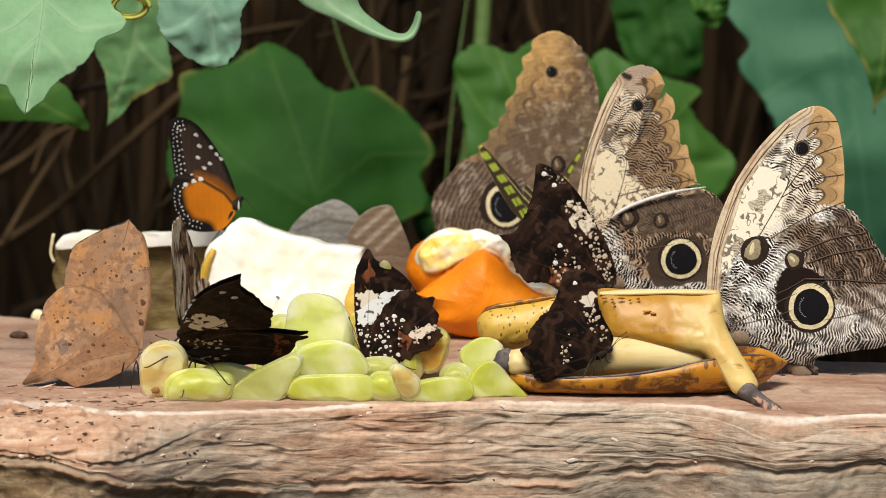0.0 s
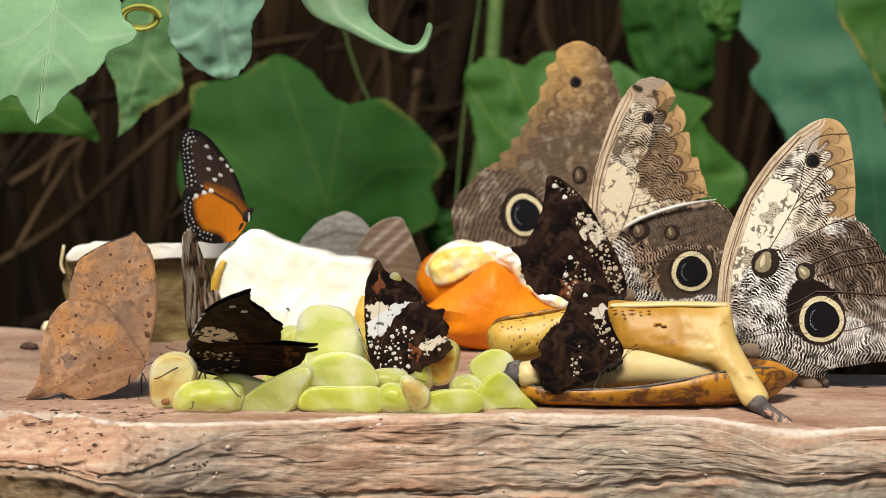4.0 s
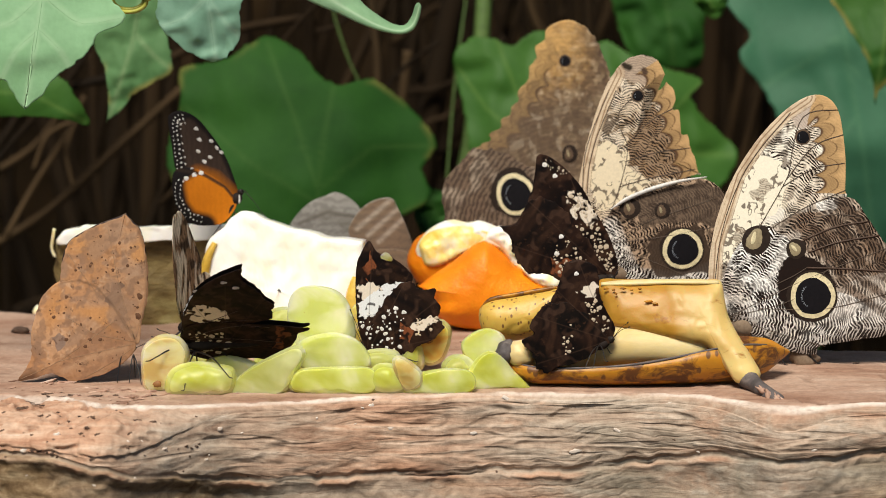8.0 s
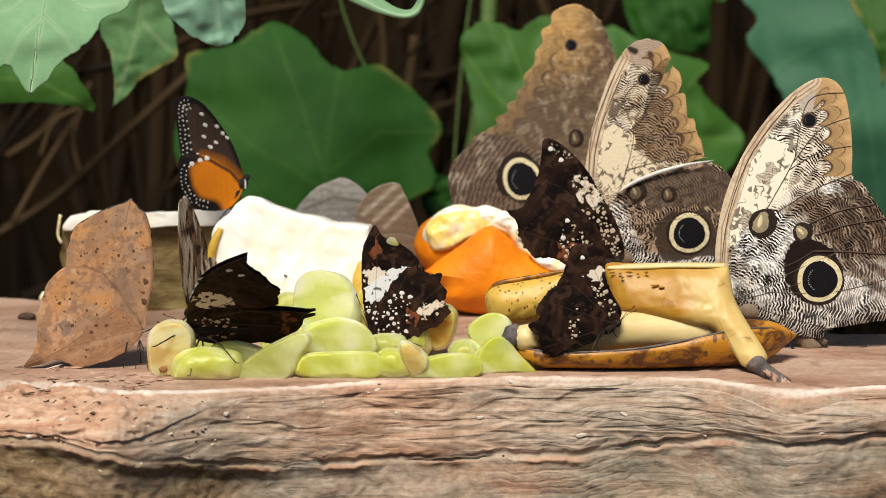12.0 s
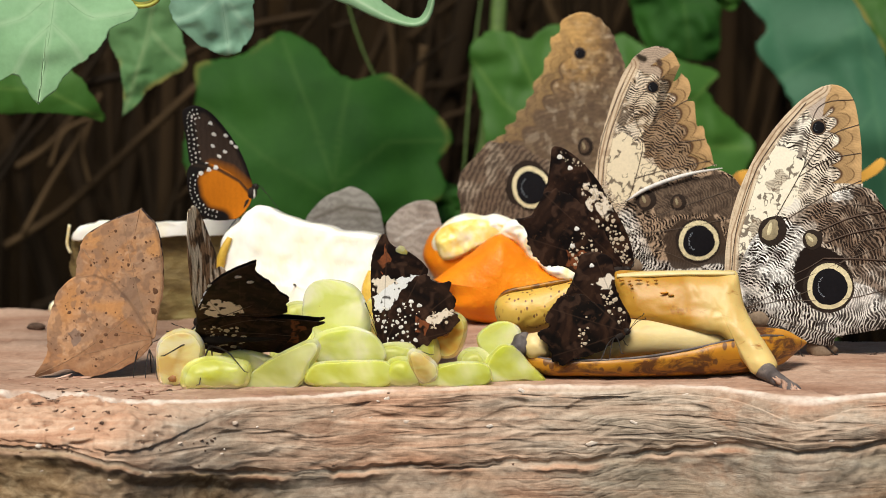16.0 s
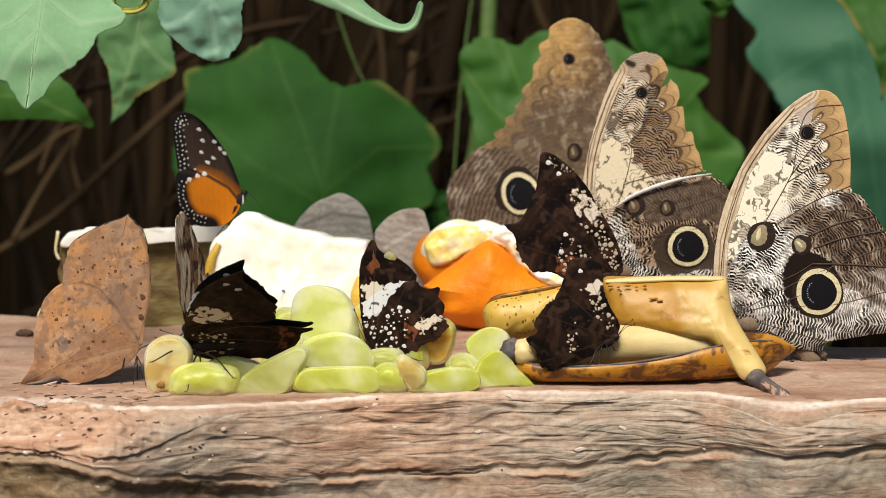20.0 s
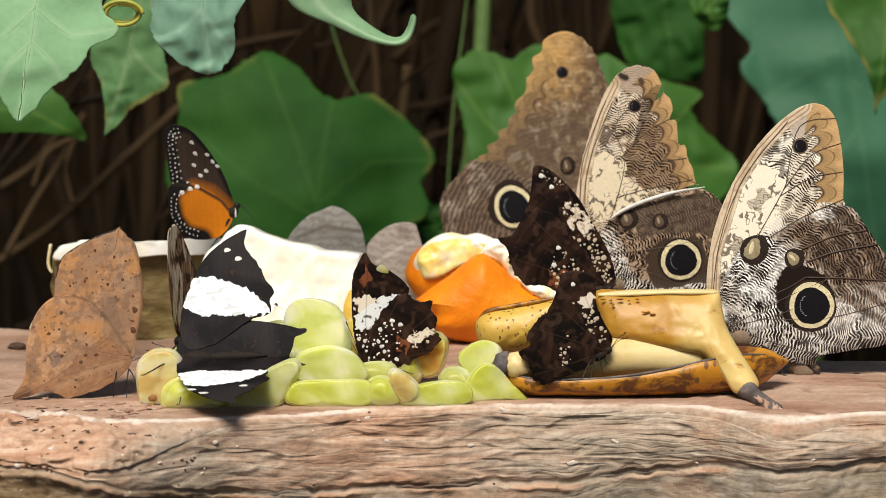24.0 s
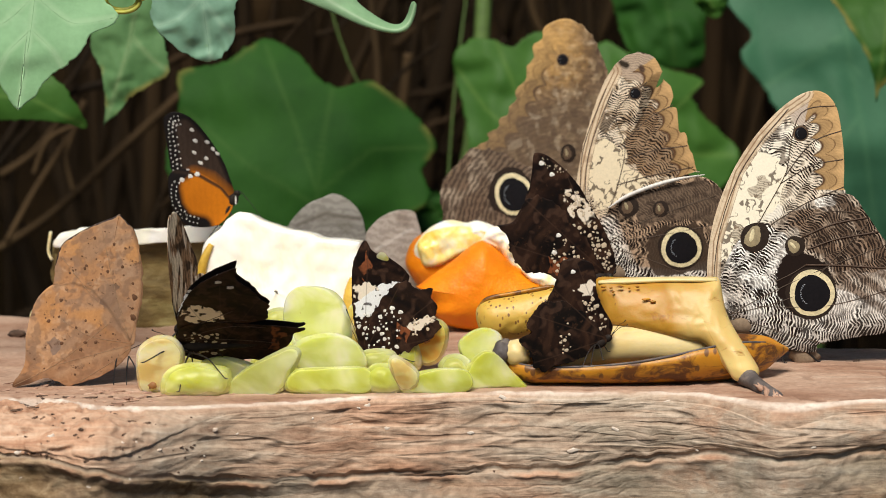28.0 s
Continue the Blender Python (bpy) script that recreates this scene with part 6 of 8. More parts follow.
    veins(f, s, [[(101.0, 14.8), (107.7, 40.2), (120.4, 64.5), (123.3, 70.6)], [(120.4, 64.5), (131.3, 70.6), (142.5, 72.6)], [(121.8, 67.0), (131.2, 78.6), (141.9, 82.7)], [(122.4, 68.6), (127.1, 88.7), (140.0, 91.5)], [(111.7, 46.3), (127.6, 56.5), (142.9, 62.9)], [(96.3, 17.9), (98.6, 46.3), (107.3, 70.6), (123.0, 90.7)]], 0.16)
    veins(h, hs, [[(102.0, 17.9), (124.1, 24.0), (136.0, 34.2), (151.7, 50.4)], [(102.0, 17.9), (128.0, 31.1), (157.5, 42.3)], [(102.0, 17.9), (120.2, 11.7), (136.4, 7.2)], [(112.0, 20.9), (136.2, 20.9), (157.8, 26.0)], [(123.6, 50.4), (137.6, 54.4), (149.7, 53.4)], [(118.5, 29.8), (124.0, 32.4), (129.2, 35.6)]], 0.14)
    veins(h, hs, [[(129.6, 41.0), (140.0, 44.6), (155.0, 47.0)], [(129.2, 35.6), (143.0, 35.2), (164.0, 33.6)], [(128.0, 45.5), (139.0, 50.0), (151.0, 52.0)]], 0.3, VEIN_DARK)
    for d, nm, o in ((2.6, "forewing", fw), (1.8, "hindwing", hw)):
        wing(nm, [(hbase[0] + (p[0] - hbase[0]) * 0.975, hbase[1] + (p[1] - hbase[1]) * 0.975) for p in o], y + d, b, OWL_SOFT, owl_paint(hbase, [], [], [(100.0, 11.7), (95.0, 30.1), (95.6, 44.3)], 0.6, seed=6), n=160, rings=20, bulge=1.2, lean=(0.03, 0.02))
    insect_body(b, [(99.6, 16.6)][0], [(128.3, 7.6)][0], y + 1.2, 3.6, BODY_TAN)
    hip = (110.1, 60.0, 11.3)
    legs(b, [(hip[0] + k * 2, hip[1] + s2, hip[2]) for k in (0, 2, 4) for s2 in (-1.5, 3)], [(hip[0] + 6 + k * 6, hip[1] - 3 + s2 * 8 + k, 0.6) for k in (0, 1, 3) for s2 in (0, 2)], 0.4, 2)
    antennae(b, (99.6, 60.0, 17.9), [(89.9, 50.0, 30.6), (89.7, 64.0, 25.4)], 0.2)
    fc = (129.7, 62.0, 2.8)
    part("fore_leg_tuft", ball(fc, (5.5, 2.5, 4.0), 16, 12, 0.6, 4), BODY_TAN, b, "mottled tuft below the wing")


def make_owl_middle():
    y = 100
    b = thing("owl_butterfly", (78.7, 104.0, 15.0), "worn owl butterfly with a torn wing tip and brown hindwing", "butterfly", "owl butterflies at the fruit")
    fw = [(53.3, 40.9), (49.4, 53.4), (50.6, 66.0), (53.4, 78.5), (57.5, 91.4), (62.4, 101.3), (67.7, 106.7), (73.9, 107.9), (78.4, 105.9), (81.0, 101.3), (81.0, 101.3), (77.7, 99.7), (74.8, 96.8), (74.8, 96.8), (79.0, 95.1), (81.8, 98.0), (81.8, 98.0), (84.3, 95.5), (85.2, 91.8), (84.0, 88.1), (86.5, 87.2), (87.4, 79.3), (89.9, 78.5), (90.8, 73.5), (92.5, 70.2), (93.8, 64.3), (93.8, 64.3), (82.2, 60.6), (71.9, 56.6), (62.5, 51.8), (59.5, 45.1)]
    hw = [(57.8, 45.1), (60.5, 50.9), (71.8, 57.2), (86.3, 62.2), (95.7, 62.2), (101.9, 58.7), (105.1, 51.4), (103.3, 36.7), (100.9, 28.2), (96.1, 23.0), (82.6, 22.3), (70.0, 24.5), (63.8, 29.3), (59.5, 36.7)]
    base = [(57.5, 36.7)][0]
    cream = [(53.1, 59.7), (54.1, 73.3), (59.2, 78.5), (66.5, 75.4), (68.0, 68.1), (76.0, 61.8), (71.9, 56.6), (62.5, 52.2), (57.4, 49.3)]
    tan2 = [(62.2, 101.3), (68.3, 107.9), (80.7, 107.5), (81.8, 99.3), (75.6, 97.2), (68.4, 98.2)]
    f, s = wing("forewing", fw, y, b, OWL, owl_paint(base, [(tan2, (0.46, 0.35, 0.26), 0.3)], [(cream, (0.80, 0.68, 0.48), 0.0)], [(53.3, 40.9), (49.4, 53.4), (50.6, 66.0), (53.4, 78.5), (57.5, 91.4), (62.4, 101.3)], 0.42, seed=7,
                dark=[([(62.8, 100.9), (64.8, 103.0)], 1.3, (0.04, 0.03, 0.02)), ([(66.1, 104.2), (68.1, 103.4)], 1.5, (0.04, 0.03, 0.02)), ([(73.5, 102.4), (73.9, 101.7)], 1.4, (0.10, 0.06, 0.04))],
                patches=[([(56.7, 81.6), (59.2, 86.8), (63.3, 83.7), (62.1, 79.3)], (0.12, 0.08, 0.05), 0.6, 0.85), ([(68.0, 69.1), (68.6, 78.5), (75.7, 91.0), (86.2, 74.3), (91.5, 63.9), (76.0, 61.4)], (0.27, 0.165, 0.09), 1.0, 0.85)],
                border=([(77.2, 105.5), (81.8, 98.2), (85.2, 91.0), (87.4, 83.7), (90.3, 75.4), (93.8, 64.3)], 7.0, 7.0, (0.52, 0.325, 0.15))), n=560, rings=100, bulge=1.2, lean=(0.02, 0.03), ragged=0.15)

    def hpaint(x, z):
        ph = zebra(x, z, base, 7.0, 15)
        c = rgba(x, (0.44, 0.31, 0.21), 1.0)
        variegate(c, x, z, 25, (0.08, 0.052, 0.036))
        lay(c, near(x, z, [(61.7, 28.2), (72.1, 24.0), (84.7, 22.8), (99.2, 26.1)], 6) ** 0.5, (0.90, 0.88, 0.84), 1.0)
        lay(c, near(x, z, [(61.6, 45.1), (65.8, 34.6), (70.0, 26.1)], 4) ** 0.5, (0.86, 0.82, 0.76), 1.0)
        lay(c, soft_in(x, z, [(69.8, 55.5), (92.6, 61.8), (105.1, 56.6), (104.2, 45.1), (86.5, 47.2), (72.0, 45.1)], 1.5, 4) * 0.8, (0.085, 0.058, 0.042), 0.5)
        lay(c, soft_in(x, z, [(76.3, 28.2), (76.2, 40.9), (82.3, 46.1), (94.8, 45.1), (99.5, 36.7), (97.1, 27.2), (86.7, 25.7)], 1.6, 6) * 0.95, (0.05, 0.032, 0.022), 0.3)
        return c, ph
    h, hs = wing("hindwing", hw, y - 1.0, b, OWL_HIND, hpaint, n=380, rings=64, bulge=1.2, lean=(0.02, 0.03))
    eyespot(h, hs, *[(88.1, 36.7)][0], 7.4, 1.0, 0, label="yellow-ringed black eyespot")
    eyespot(h, hs, *[(68.8, 51.8)][0], 3.8, 1.0, 10, True, "", True)
    eyespot(h, hs, *[(80.6, 50.9)][0], 3.0, 1.0, 0, True, "", True)
    eyespot(f, s, *[(71.3, 93.2)][0], 2.4, 1.0, 0, False, "", True)
    veins(f, s, [[(57.4, 40.9), (63.6, 55.5), (67.2, 69.1), (67.5, 75.4)], [(67.2, 69.1), (77.9, 72.2), (90.4, 73.9)], [(67.5, 75.4), (75.8, 83.7), (85.2, 88.9)], [(67.5, 75.4), (64.4, 86.8), (75.6, 97.2)], [(64.6, 59.7), (76.0, 62.9), (92.5, 66.0)], [(53.2, 45.1), (54.1, 70.2), (63.3, 95.1)], [(51.5, 49.3), (52.2, 72.2), (60.8, 95.1)]], 0.15)
    veins(h, hs, [[(61.6, 36.7), (76.2, 32.5), (95.1, 24.0)], [(61.6, 38.8), (78.2, 40.9), (101.1, 45.1)], [(61.6, 38.8), (76.1, 47.2), (100.9, 55.5)]], 0.14)
    C = spline([(61.5, 51.6), (67.7, 55.5), (76.0, 58.9), (86.3, 61.8), (96.7, 63.5)], 24)
    w = np.interp(np.linspace(0, 1, 24), [0, 0.15, 0.6, 0.85, 1], [0.12, 0.8, 0.75, 0.35, 0.12])
    V = np.concatenate([np.stack([C[:, 0], 0 * C[:, 0] + y - 2.6 + q, C[:, 1] + w * e], 1) for q, e in ((0, 1), (0, -1), (0.3, -1), (0.3, 1))])
    F = [(r * 24 + i, ((r + 1) % 4) * 24 + i, ((r + 1) % 4) * 24 + i + 1, r * 24 + i + 1) for r in range(4) for i in range(23)]
    part("wing_fold", (V, F), WHITE_SPOT, f, "whitish torn fold along the wing edge")
    for d, nm, o in ((2.4, "forewing", [(base[0] + (p[0] - base[0]) * 0.93, base[1] + (p[1] - base[1]) * 0.93) for p in fw]), (1.6, "hindwing", hw)):
        wing(nm, o, y + d, b, OWL_SOFT, owl_paint(base, [], [], [(53.3, 40.9), (49.4, 53.4), (50.6, 66.0)], 0.7, seed=8), n=160, rings=18, bulge=1.0, lean=(0.02, 0.03))
    insect_body(b, [(56.5, 30.4)][0], [(86.8, 20.9)][0], y + 1, 3.4, BODY_TAN)
    hip = (65.9, 100.0, 24.0)
    legs(b, [(hip[0] + k * 2, hip[1] + s2, hip[2]) for k in (0, 2, 4) for s2 in (-1, 3)], [(hip[0] + 3 + k * 6, hip[1] - 3 + s2 * 5, 1) for k in (0, 1, 3) for s2 in (0, 2)], 0.38, 3)
    antennae(b, (56.5, 100.0, 30.4), [(50.8, 92.0, 42.0), (49.8, 106.0, 37.5)], 0.2)


def make_owl_back():
    y = 170
    b = thing("owl_butterfly", (39.0, 172.0, 3.0), "brown mottled owl butterfly perched behind the orange", "butterfly", "owl butterflies at the fruit")
    fw = [(54.3, 31.3), (58.6, 51.3), (63.9, 73.4), (65.3, 88.8), (62.6, 100.9), (58.2, 109.7), (51.6, 115.2), (46.1, 115.6), (40.2, 112.5), (35.9, 105.5), (33.7, 97.6), (29.4, 88.8), (26.6, 82.2), (22.8, 77.4), (19.3, 72.1), (14.5, 67.2), (11.2, 61.3), (16.7, 51.3), (32.2, 40.2)]
    hw = [(52.1, 29.1), (47.6, 46.9), (32.1, 60.2), (14.5, 66.4), (6.8, 60.2), (1.3, 54.0), (-0.4, 46.9), (0.9, 40.2), (1.8, 31.3), (10.2, 26.8), (25.6, 24.6), (43.3, 25.7)]
    base = [(52.1, 31.3)][0]
    margin = [(40.2, 112.5), (35.9, 105.5), (33.7, 97.6), (29.4, 88.8), (22.8, 77.4), (14.5, 67.2), (11.2, 61.3)]
    fw = fw[:8] + [q for p, n in zip(fw[8:16], fw[9:17]) for q in (p, (p[0] * 0.5 + n[0] * 0.5 + 1.5, p[1] * 0.5 + n[1] * 0.5 - 0.8))] + fw[16:]

    def pf(x, z):
        c = rgba(x, (0.25, 0.17, 0.105), 0.2)
        lay(c, np.clip((vn(x, z, 2.0, 3) - 0.5) * 5, 0, 1) * 0.85, (0.075, 0.048, 0.032))
        lay(c, np.clip((vn(x, z, 1.2, 63) - 0.55) * 5, 0, 1) * 0.7, (0.12, 0.08, 0.06))
        lay(c, np.clip((vn(x, z, 8, 29) - 0.5) * 5, 0, 1) * 0.6, (0.11, 0.072, 0.048))
        lay(c, np.clip((vn(x, z, 3, 23) - 0.62) * 6, 0, 1) * 0.8, (0.58, 0.48, 0.35), 0.2)
        variegate(c, x, z, 33, (0.07, 0.045, 0.03), 0.7, 0.0)
        warm = np.clip((z - [(36.4, 80.0)][0][1]) / 20, 0, 1) * np.clip(([(60.9, 102.0)][0][0] - x) / 12, 0, 1)
        lay(c, warm * (0.35 + 0.65 * vn(x, z, 2.2, 9)), (0.56, 0.33, 0.12), 0.1)
        lay(c, np.clip((vn(x, z, 2.4, 73) - 0.5) * 5, 0, 1) * 0.45, (0.085, 0.05, 0.03))
        lay(c, np.clip((vn(x, z, 1.9, 75) - 0.62) * 6, 0, 1) * 0.4, (0.50, 0.37, 0.22))
        lay(c, np.clip((62 - z) / 22, 0, 1) * 0.5, (0.10, 0.068, 0.045))
        lay(c, np.clip((np.hypot(x - base[0], z - base[1]) - 38) / 12, 0, 1) * soft_in(x, z, [(-0.9, 31.3), (-0.9, 58.0), (25.5, 82.2), (38.7, 66.8), (25.5, 51.3)], 3.0, 5) * 0.6, (0.10, 0.07, 0.05))
        scallops(c, x, z, margin, 9.0, 8.0, (0.44, 0.28, 0.12), (0.085, 0.05, 0.03))
        lay(c, np.clip((vn(x, z, 1.6, 79) - 0.54) * 5, 0, 1) * 0.5, (0.17, 0.11, 0.06))
        lay(c, np.clip((94 - z) / 16, 0, 1) * 0.55, (0.15, 0.105, 0.07))
        lay(c, np.clip((z - 92) / 14, 0, 1) * np.clip((56 - x) / 9, 0, 1) * (0.3 + 0.5 * vn(x, z, 2.2, 83)), (0.60, 0.36, 0.13))
        return c, np.hypot(x - base[0], z - base[1])

    def ph(x, z):
        c = rgba(x, (0.17, 0.12, 0.083), 0.75)
        lay(c, np.clip((vn(x, z, 1.6, 63) - 0.5) * 5, 0, 1) * 0.6, (0.16, 0.12, 0.09))
        lay(c, np.clip((vn(x * 0.4, z, 2.2, 33) - 0.45) * 5, 0, 1) * 0.75, (0.17, 0.115, 0.08))
        lay(c, np.clip((vn(x, z, 6, 35) - 0.6) * 5, 0, 1) * 0.6, (0.46, 0.38, 0.29))
        for q in range(3):
            lay(c, near(x, z, [(1.3, 51.3), (14.5, 58.0), (25.5, 56.8)], 2.2) * 0.7 if q == 0 else near(x, z, [(p[0] + q, p[1] - 9 * q) for p in [(0.4, 51.3), (14.5, 54.0), (23.3, 51.3)]], 1.6) * 0.6, (0.10, 0.07, 0.05))
        lay(c, soft_in(x, z, [(21.2, 35.8), (21.1, 53.5), (34.3, 60.2), (47.6, 51.3), (38.8, 33.5)], 3.0, 5) * 0.5, (0.20, 0.14, 0.10))
        return c, np.hypot(x - base[0], z - base[1])
    f, s = wing("forewing", fw, y, b, OWL_SOFT, pf, n=440, rings=90, bulge=1.2, lean=(-0.03, 0.03), ragged=0.7)
    h, hs = wing("hindwing", hw, y - 1.2, b, OWL_SOFT, ph, n=400, rings=80, bulge=1.0, lean=(-0.03, 0.03), ragged=0.7)
    part("eye_shade", disc(*[(27.3, 49.5)][0], 9.6, 9.4, lambda p, q: hs(p, q) + 0.02, 0, 30, 0, 0.25), EYE_HALO, h)
    eyespot(h, hs, *[(28.2, 48.4)][0], 7.4, 1.12, 20, label="yellow-ringed black eyespot")
    eyespot(f, s, *[(47.3, 100.3)][0], 2.4, 1.0, 0, False, "", True)
    eyespot(f, s, *[(49.3, 64.1)][0], 3.0, 1.2, 0, True, "", True)
    for d, nm, o in ((2.4, "forewing", fw), (1.6, "hindwing", hw)):
        wing(nm, o, y + d, b, OWL_SOFT, pf, n=140, rings=16, bulge=1.0, lean=(-0.03, 0.03))
    insect_body(b, [(56.5, 26.8)][0], [(23.4, 17.9)][0], y + 1, 3.4, BODY_TAN)
    hip = (45.5, 170.0, 20.1)
    legs(b, [(hip[0] - k * 2, hip[1] + s2, hip[2]) for k in (0, 2, 4) for s2 in (-1, 3)], [(hip[0] + 3 - k * 6, hip[1] - 3 + s2 * 5, 0.5) for k in (0, 1, 3) for s2 in (0, 2)], 0.38, 3)
    antennae(b, (56.5, 170.0, 26.8), [(61.8, 166.0, 36.3), (64.4, 174.0, 33.0)], 0.2)
    return b


def make_leafwing():
    y = 28
    b = thing("dead_leaf_butterfly", (-108.3, 28.0, 3.2), "dead-leaf butterfly with closed dry brown spotted wings", "butterfly", "small butterflies at the fruit")
    fw = [(-132.2, 31.0), (-132.0, 38.9), (-131.2, 43.8), (-129.1, 48.7), (-123.6, 52.5), (-117.7, 55.4), (-111.6, 57.6), (-109.6, 58.6), (-109.6, 58.6), (-107.0, 55.6), (-104.5, 52.7), (-102.7, 45.8), (-102.0, 36.9), (-102.7, 28.0), (-104.6, 20.1), (-106.6, 13.1), (-116.3, 21.1), (-126.0, 29.0)]
    hw = [(-147.4, 0.6), (-144.4, 5.2), (-142.9, 9.1), (-142.4, 17.1), (-140.9, 24.0), (-138.1, 30.6), (-132.7, 35.1), (-125.8, 35.7), (-119.6, 33.3), (-114.6, 27.4), (-108.9, 19.1), (-106.6, 13.1), (-109.0, 8.3), (-114.6, 4.2), (-121.5, 1.6), (-128.0, -0.0), (-131.9, 1.6), (-136.2, 3.0), (-142.1, 1.4)]
    base = [(-107.0, 12.7)][0]

    def paint(x, z):
        c = rgba(x, (0.45, 0.235, 0.115), 0.10)
        lay(c, np.clip((vn(x, z, 12, 3) - 0.45) * 3, 0, 1) * 0.6, (0.52, 0.32, 0.19))
        lay(c, np.clip((vn(x, z, 6, 5) - 0.55) * 3, 0, 1) * 0.5, (0.33, 0.17, 0.085))
        lay(c, np.clip((vn(x, z, 1.2, 7) - 0.64) * 6, 0, 1) * 0.5, (0.20, 0.10, 0.055))
        lay(c, np.clip((vn(x, z, 1.4, 27) - 0.68) * 6, 0, 1) * 0.4, (0.62, 0.42, 0.27))
        lay(c, np.clip((vn(x, z, 3.2, 17) - 0.68) * 6, 0, 1) * 0.45, (0.24, 0.17, 0.13))
        lay(c, np.clip((vn(x, z, 20, 19) - 0.5) * 4, 0, 1) * 0.5, (0.38, 0.22, 0.13))
        lay(c, soft_in(x, z, [(-114.1, 34.9), (-110.6, 33.9), (-110.0, 26.0), (-112.4, 22.1), (-116.2, 27.0)], 1.2, 4) * 0.85, (0.15, 0.10, 0.075))
        lay(c, np.clip((vn(x, z, 9, 51) - 0.56) * 5, 0, 1) * 0.75, (0.52, 0.25, 0.09))
        lay(c, np.clip((vn(x, z, 7, 53) - 0.6) * 5, 0, 1) * 0.75, (0.32, 0.20, 0.13))
        variegate(c, x, z, 41, (0.24, 0.145, 0.095), 0.6, 0.0)
        lay(c, soft_in(x, z, [(-135.0, 17.1), (-131.6, 18.1), (-130.1, 13.5), (-133.3, 10.7)], 1.2, 4) * 0.7, (0.20, 0.15, 0.13))
        lay(c, near(x, z, [(-147.0, 0.8), (-132.2, 9.1), (-116.3, 23.0), (-102.0, 38.9)], 0.7) * 0.4, (0.30, 0.17, 0.09))
        lay(c, soft_in(x, z, [(-147, 0), (-132, 8.6), (-116, 22.5), (-106, 14), (-111, 4), (-128, -1)], 1.0, 9) * 0.55, (0.27, 0.135, 0.07))
        lay(c, near(x, z, [(-132, 4), (-122, 9), (-110, 12)], 1.6) * 0.4, (0.55, 0.36, 0.22))
        lay(c, near(x, z, [(-147.0, 0.8), (-142.1, 2.0)], 2.5), (0.10, 0.05, 0.03))
        lay(c, near(x, z, [(-132.1, 34.9), (-125.8, 35.7), (-119.6, 33.3), (-114.6, 27.4), (-107.0, 15.1)], 0.7) * 0.6, (0.14, 0.08, 0.05))
        lay(c, near(x, z, [(-104.9, 52.7), (-102.7, 45.8), (-102.0, 36.9), (-102.7, 28.0), (-104.6, 20.1)], 1.2) * 0.7, (0.14, 0.07, 0.04))
        return c, np.hypot(x - base[0], z - base[1])

    def inner(x, z):
        c = rgba(x, (0.035, 0.025, 0.025), 0.1)
        lay(c, soft_in(x, z, [(-123.7, 46.8), (-107.0, 44.8), (-106.5, 23.0), (-112.4, 17.1), (-124.0, 31.0)], 1.0, 2), (0.62, 0.25, 0.03))
        return c, x * 0
    def rear(x, z):
        c, _ = inner(x, z)
        lay(c, np.clip((42 - z) / 3, 0, 1), (0.30, 0.15, 0.07), 0.1)
        lay(c, np.clip((vn(x, z, 1.5, 8) - 0.6) * 6, 0, 1) * 0.6, (0.36, 0.24, 0.15), 0.1)
        return c, x * 0
    f, s = wing("forewing", fw, y + 0.4, b, LEAFWING, paint, inner, 260, 60, 1.0, (0.02, 0.0), ragged=0.3)
    h, hs = wing("hindwing", hw, y - 0.5, b, LEAFWING, paint, inner, 260, 60, 1.0, (0.02, 0.0), ragged=0.3)
    dots(h, hs, [(*p, 0.7, 0.6, 30) for p in [(-130.2, 30.0), (-130.5, 15.1), (-123.9, 12.7), (-122.3, 15.1), (-134.7, 23.0), (-118.7, 15.1)]] , RUST_DARK, "spot")
    dots(f, s, [(*p, 0.9, 1.2, 20) for p in [(-105.0, 30.0), (-105.7, 23.0)]] + [(*p, 0.5, 0.6, 0) for p in [(-111.6, 48.7), (-114.1, 39.3), (-118.2, 51.1), (-124.2, 18.1), (-109.0, 40.8), (-121.9, 40.8)]], RUST_DARK, "spot")
    veins(h, hs, [[(-106.6, 14.1), (-120.3, 17.1), (-130.0, 23.0)], [(-106.6, 13.5), (-122.3, 10.1), (-134.1, 7.2)], [(-106.6, 12.7), (-114.5, 7.2), (-124.4, 1.6)], [(-147.0, 0.8), (-132.2, 8.1), (-114.3, 21.1)]], 0.08, VEIN_TAN)
    veins(f, s, [[(-107.0, 15.1), (-111.3, 31.0), (-115.8, 54.6)], [(-107.0, 15.1), (-118.1, 29.0), (-129.6, 44.8)], [(-106.6, 15.1), (-102.8, 31.0), (-103.2, 46.8)]], 0.08, VEIN_TAN)
    spots(h, hs, [(-141, 8), (-139, 24), (-132, 34), (-120, 32), (-109, 17), (-112, 6), (-128, 2)], 34, 0.42, RUST_DARK, 21, label="dark specks on the wing")
    spots(f, s, [(-130, 40), (-122, 51), (-110, 56), (-104, 50), (-103, 36), (-105, 20), (-112, 30), (-120, 36)], 40, 0.42, RUST_DARK, 22, label="dark specks on the wing")
    far, fs = wing("forewing", [(p[0] - 0.5, p[1] + 0.1) for p in fw], y + 2.6, b, DARK_WING, rear, inner, 160, 20, 1.0, (0.06, 0.0), pivot=(-106.8, 30.0, 12.4))
    dots(far, fs, [(*p, 0.8, 1.1, 0) for p in [(-105.5, 51.3)]], WHITE_SPOT)
    wing("hindwing", hw, y + 1.8, b, LEAFWING, paint, inner, 160, 20, 1.0, (0.03, 0.0))
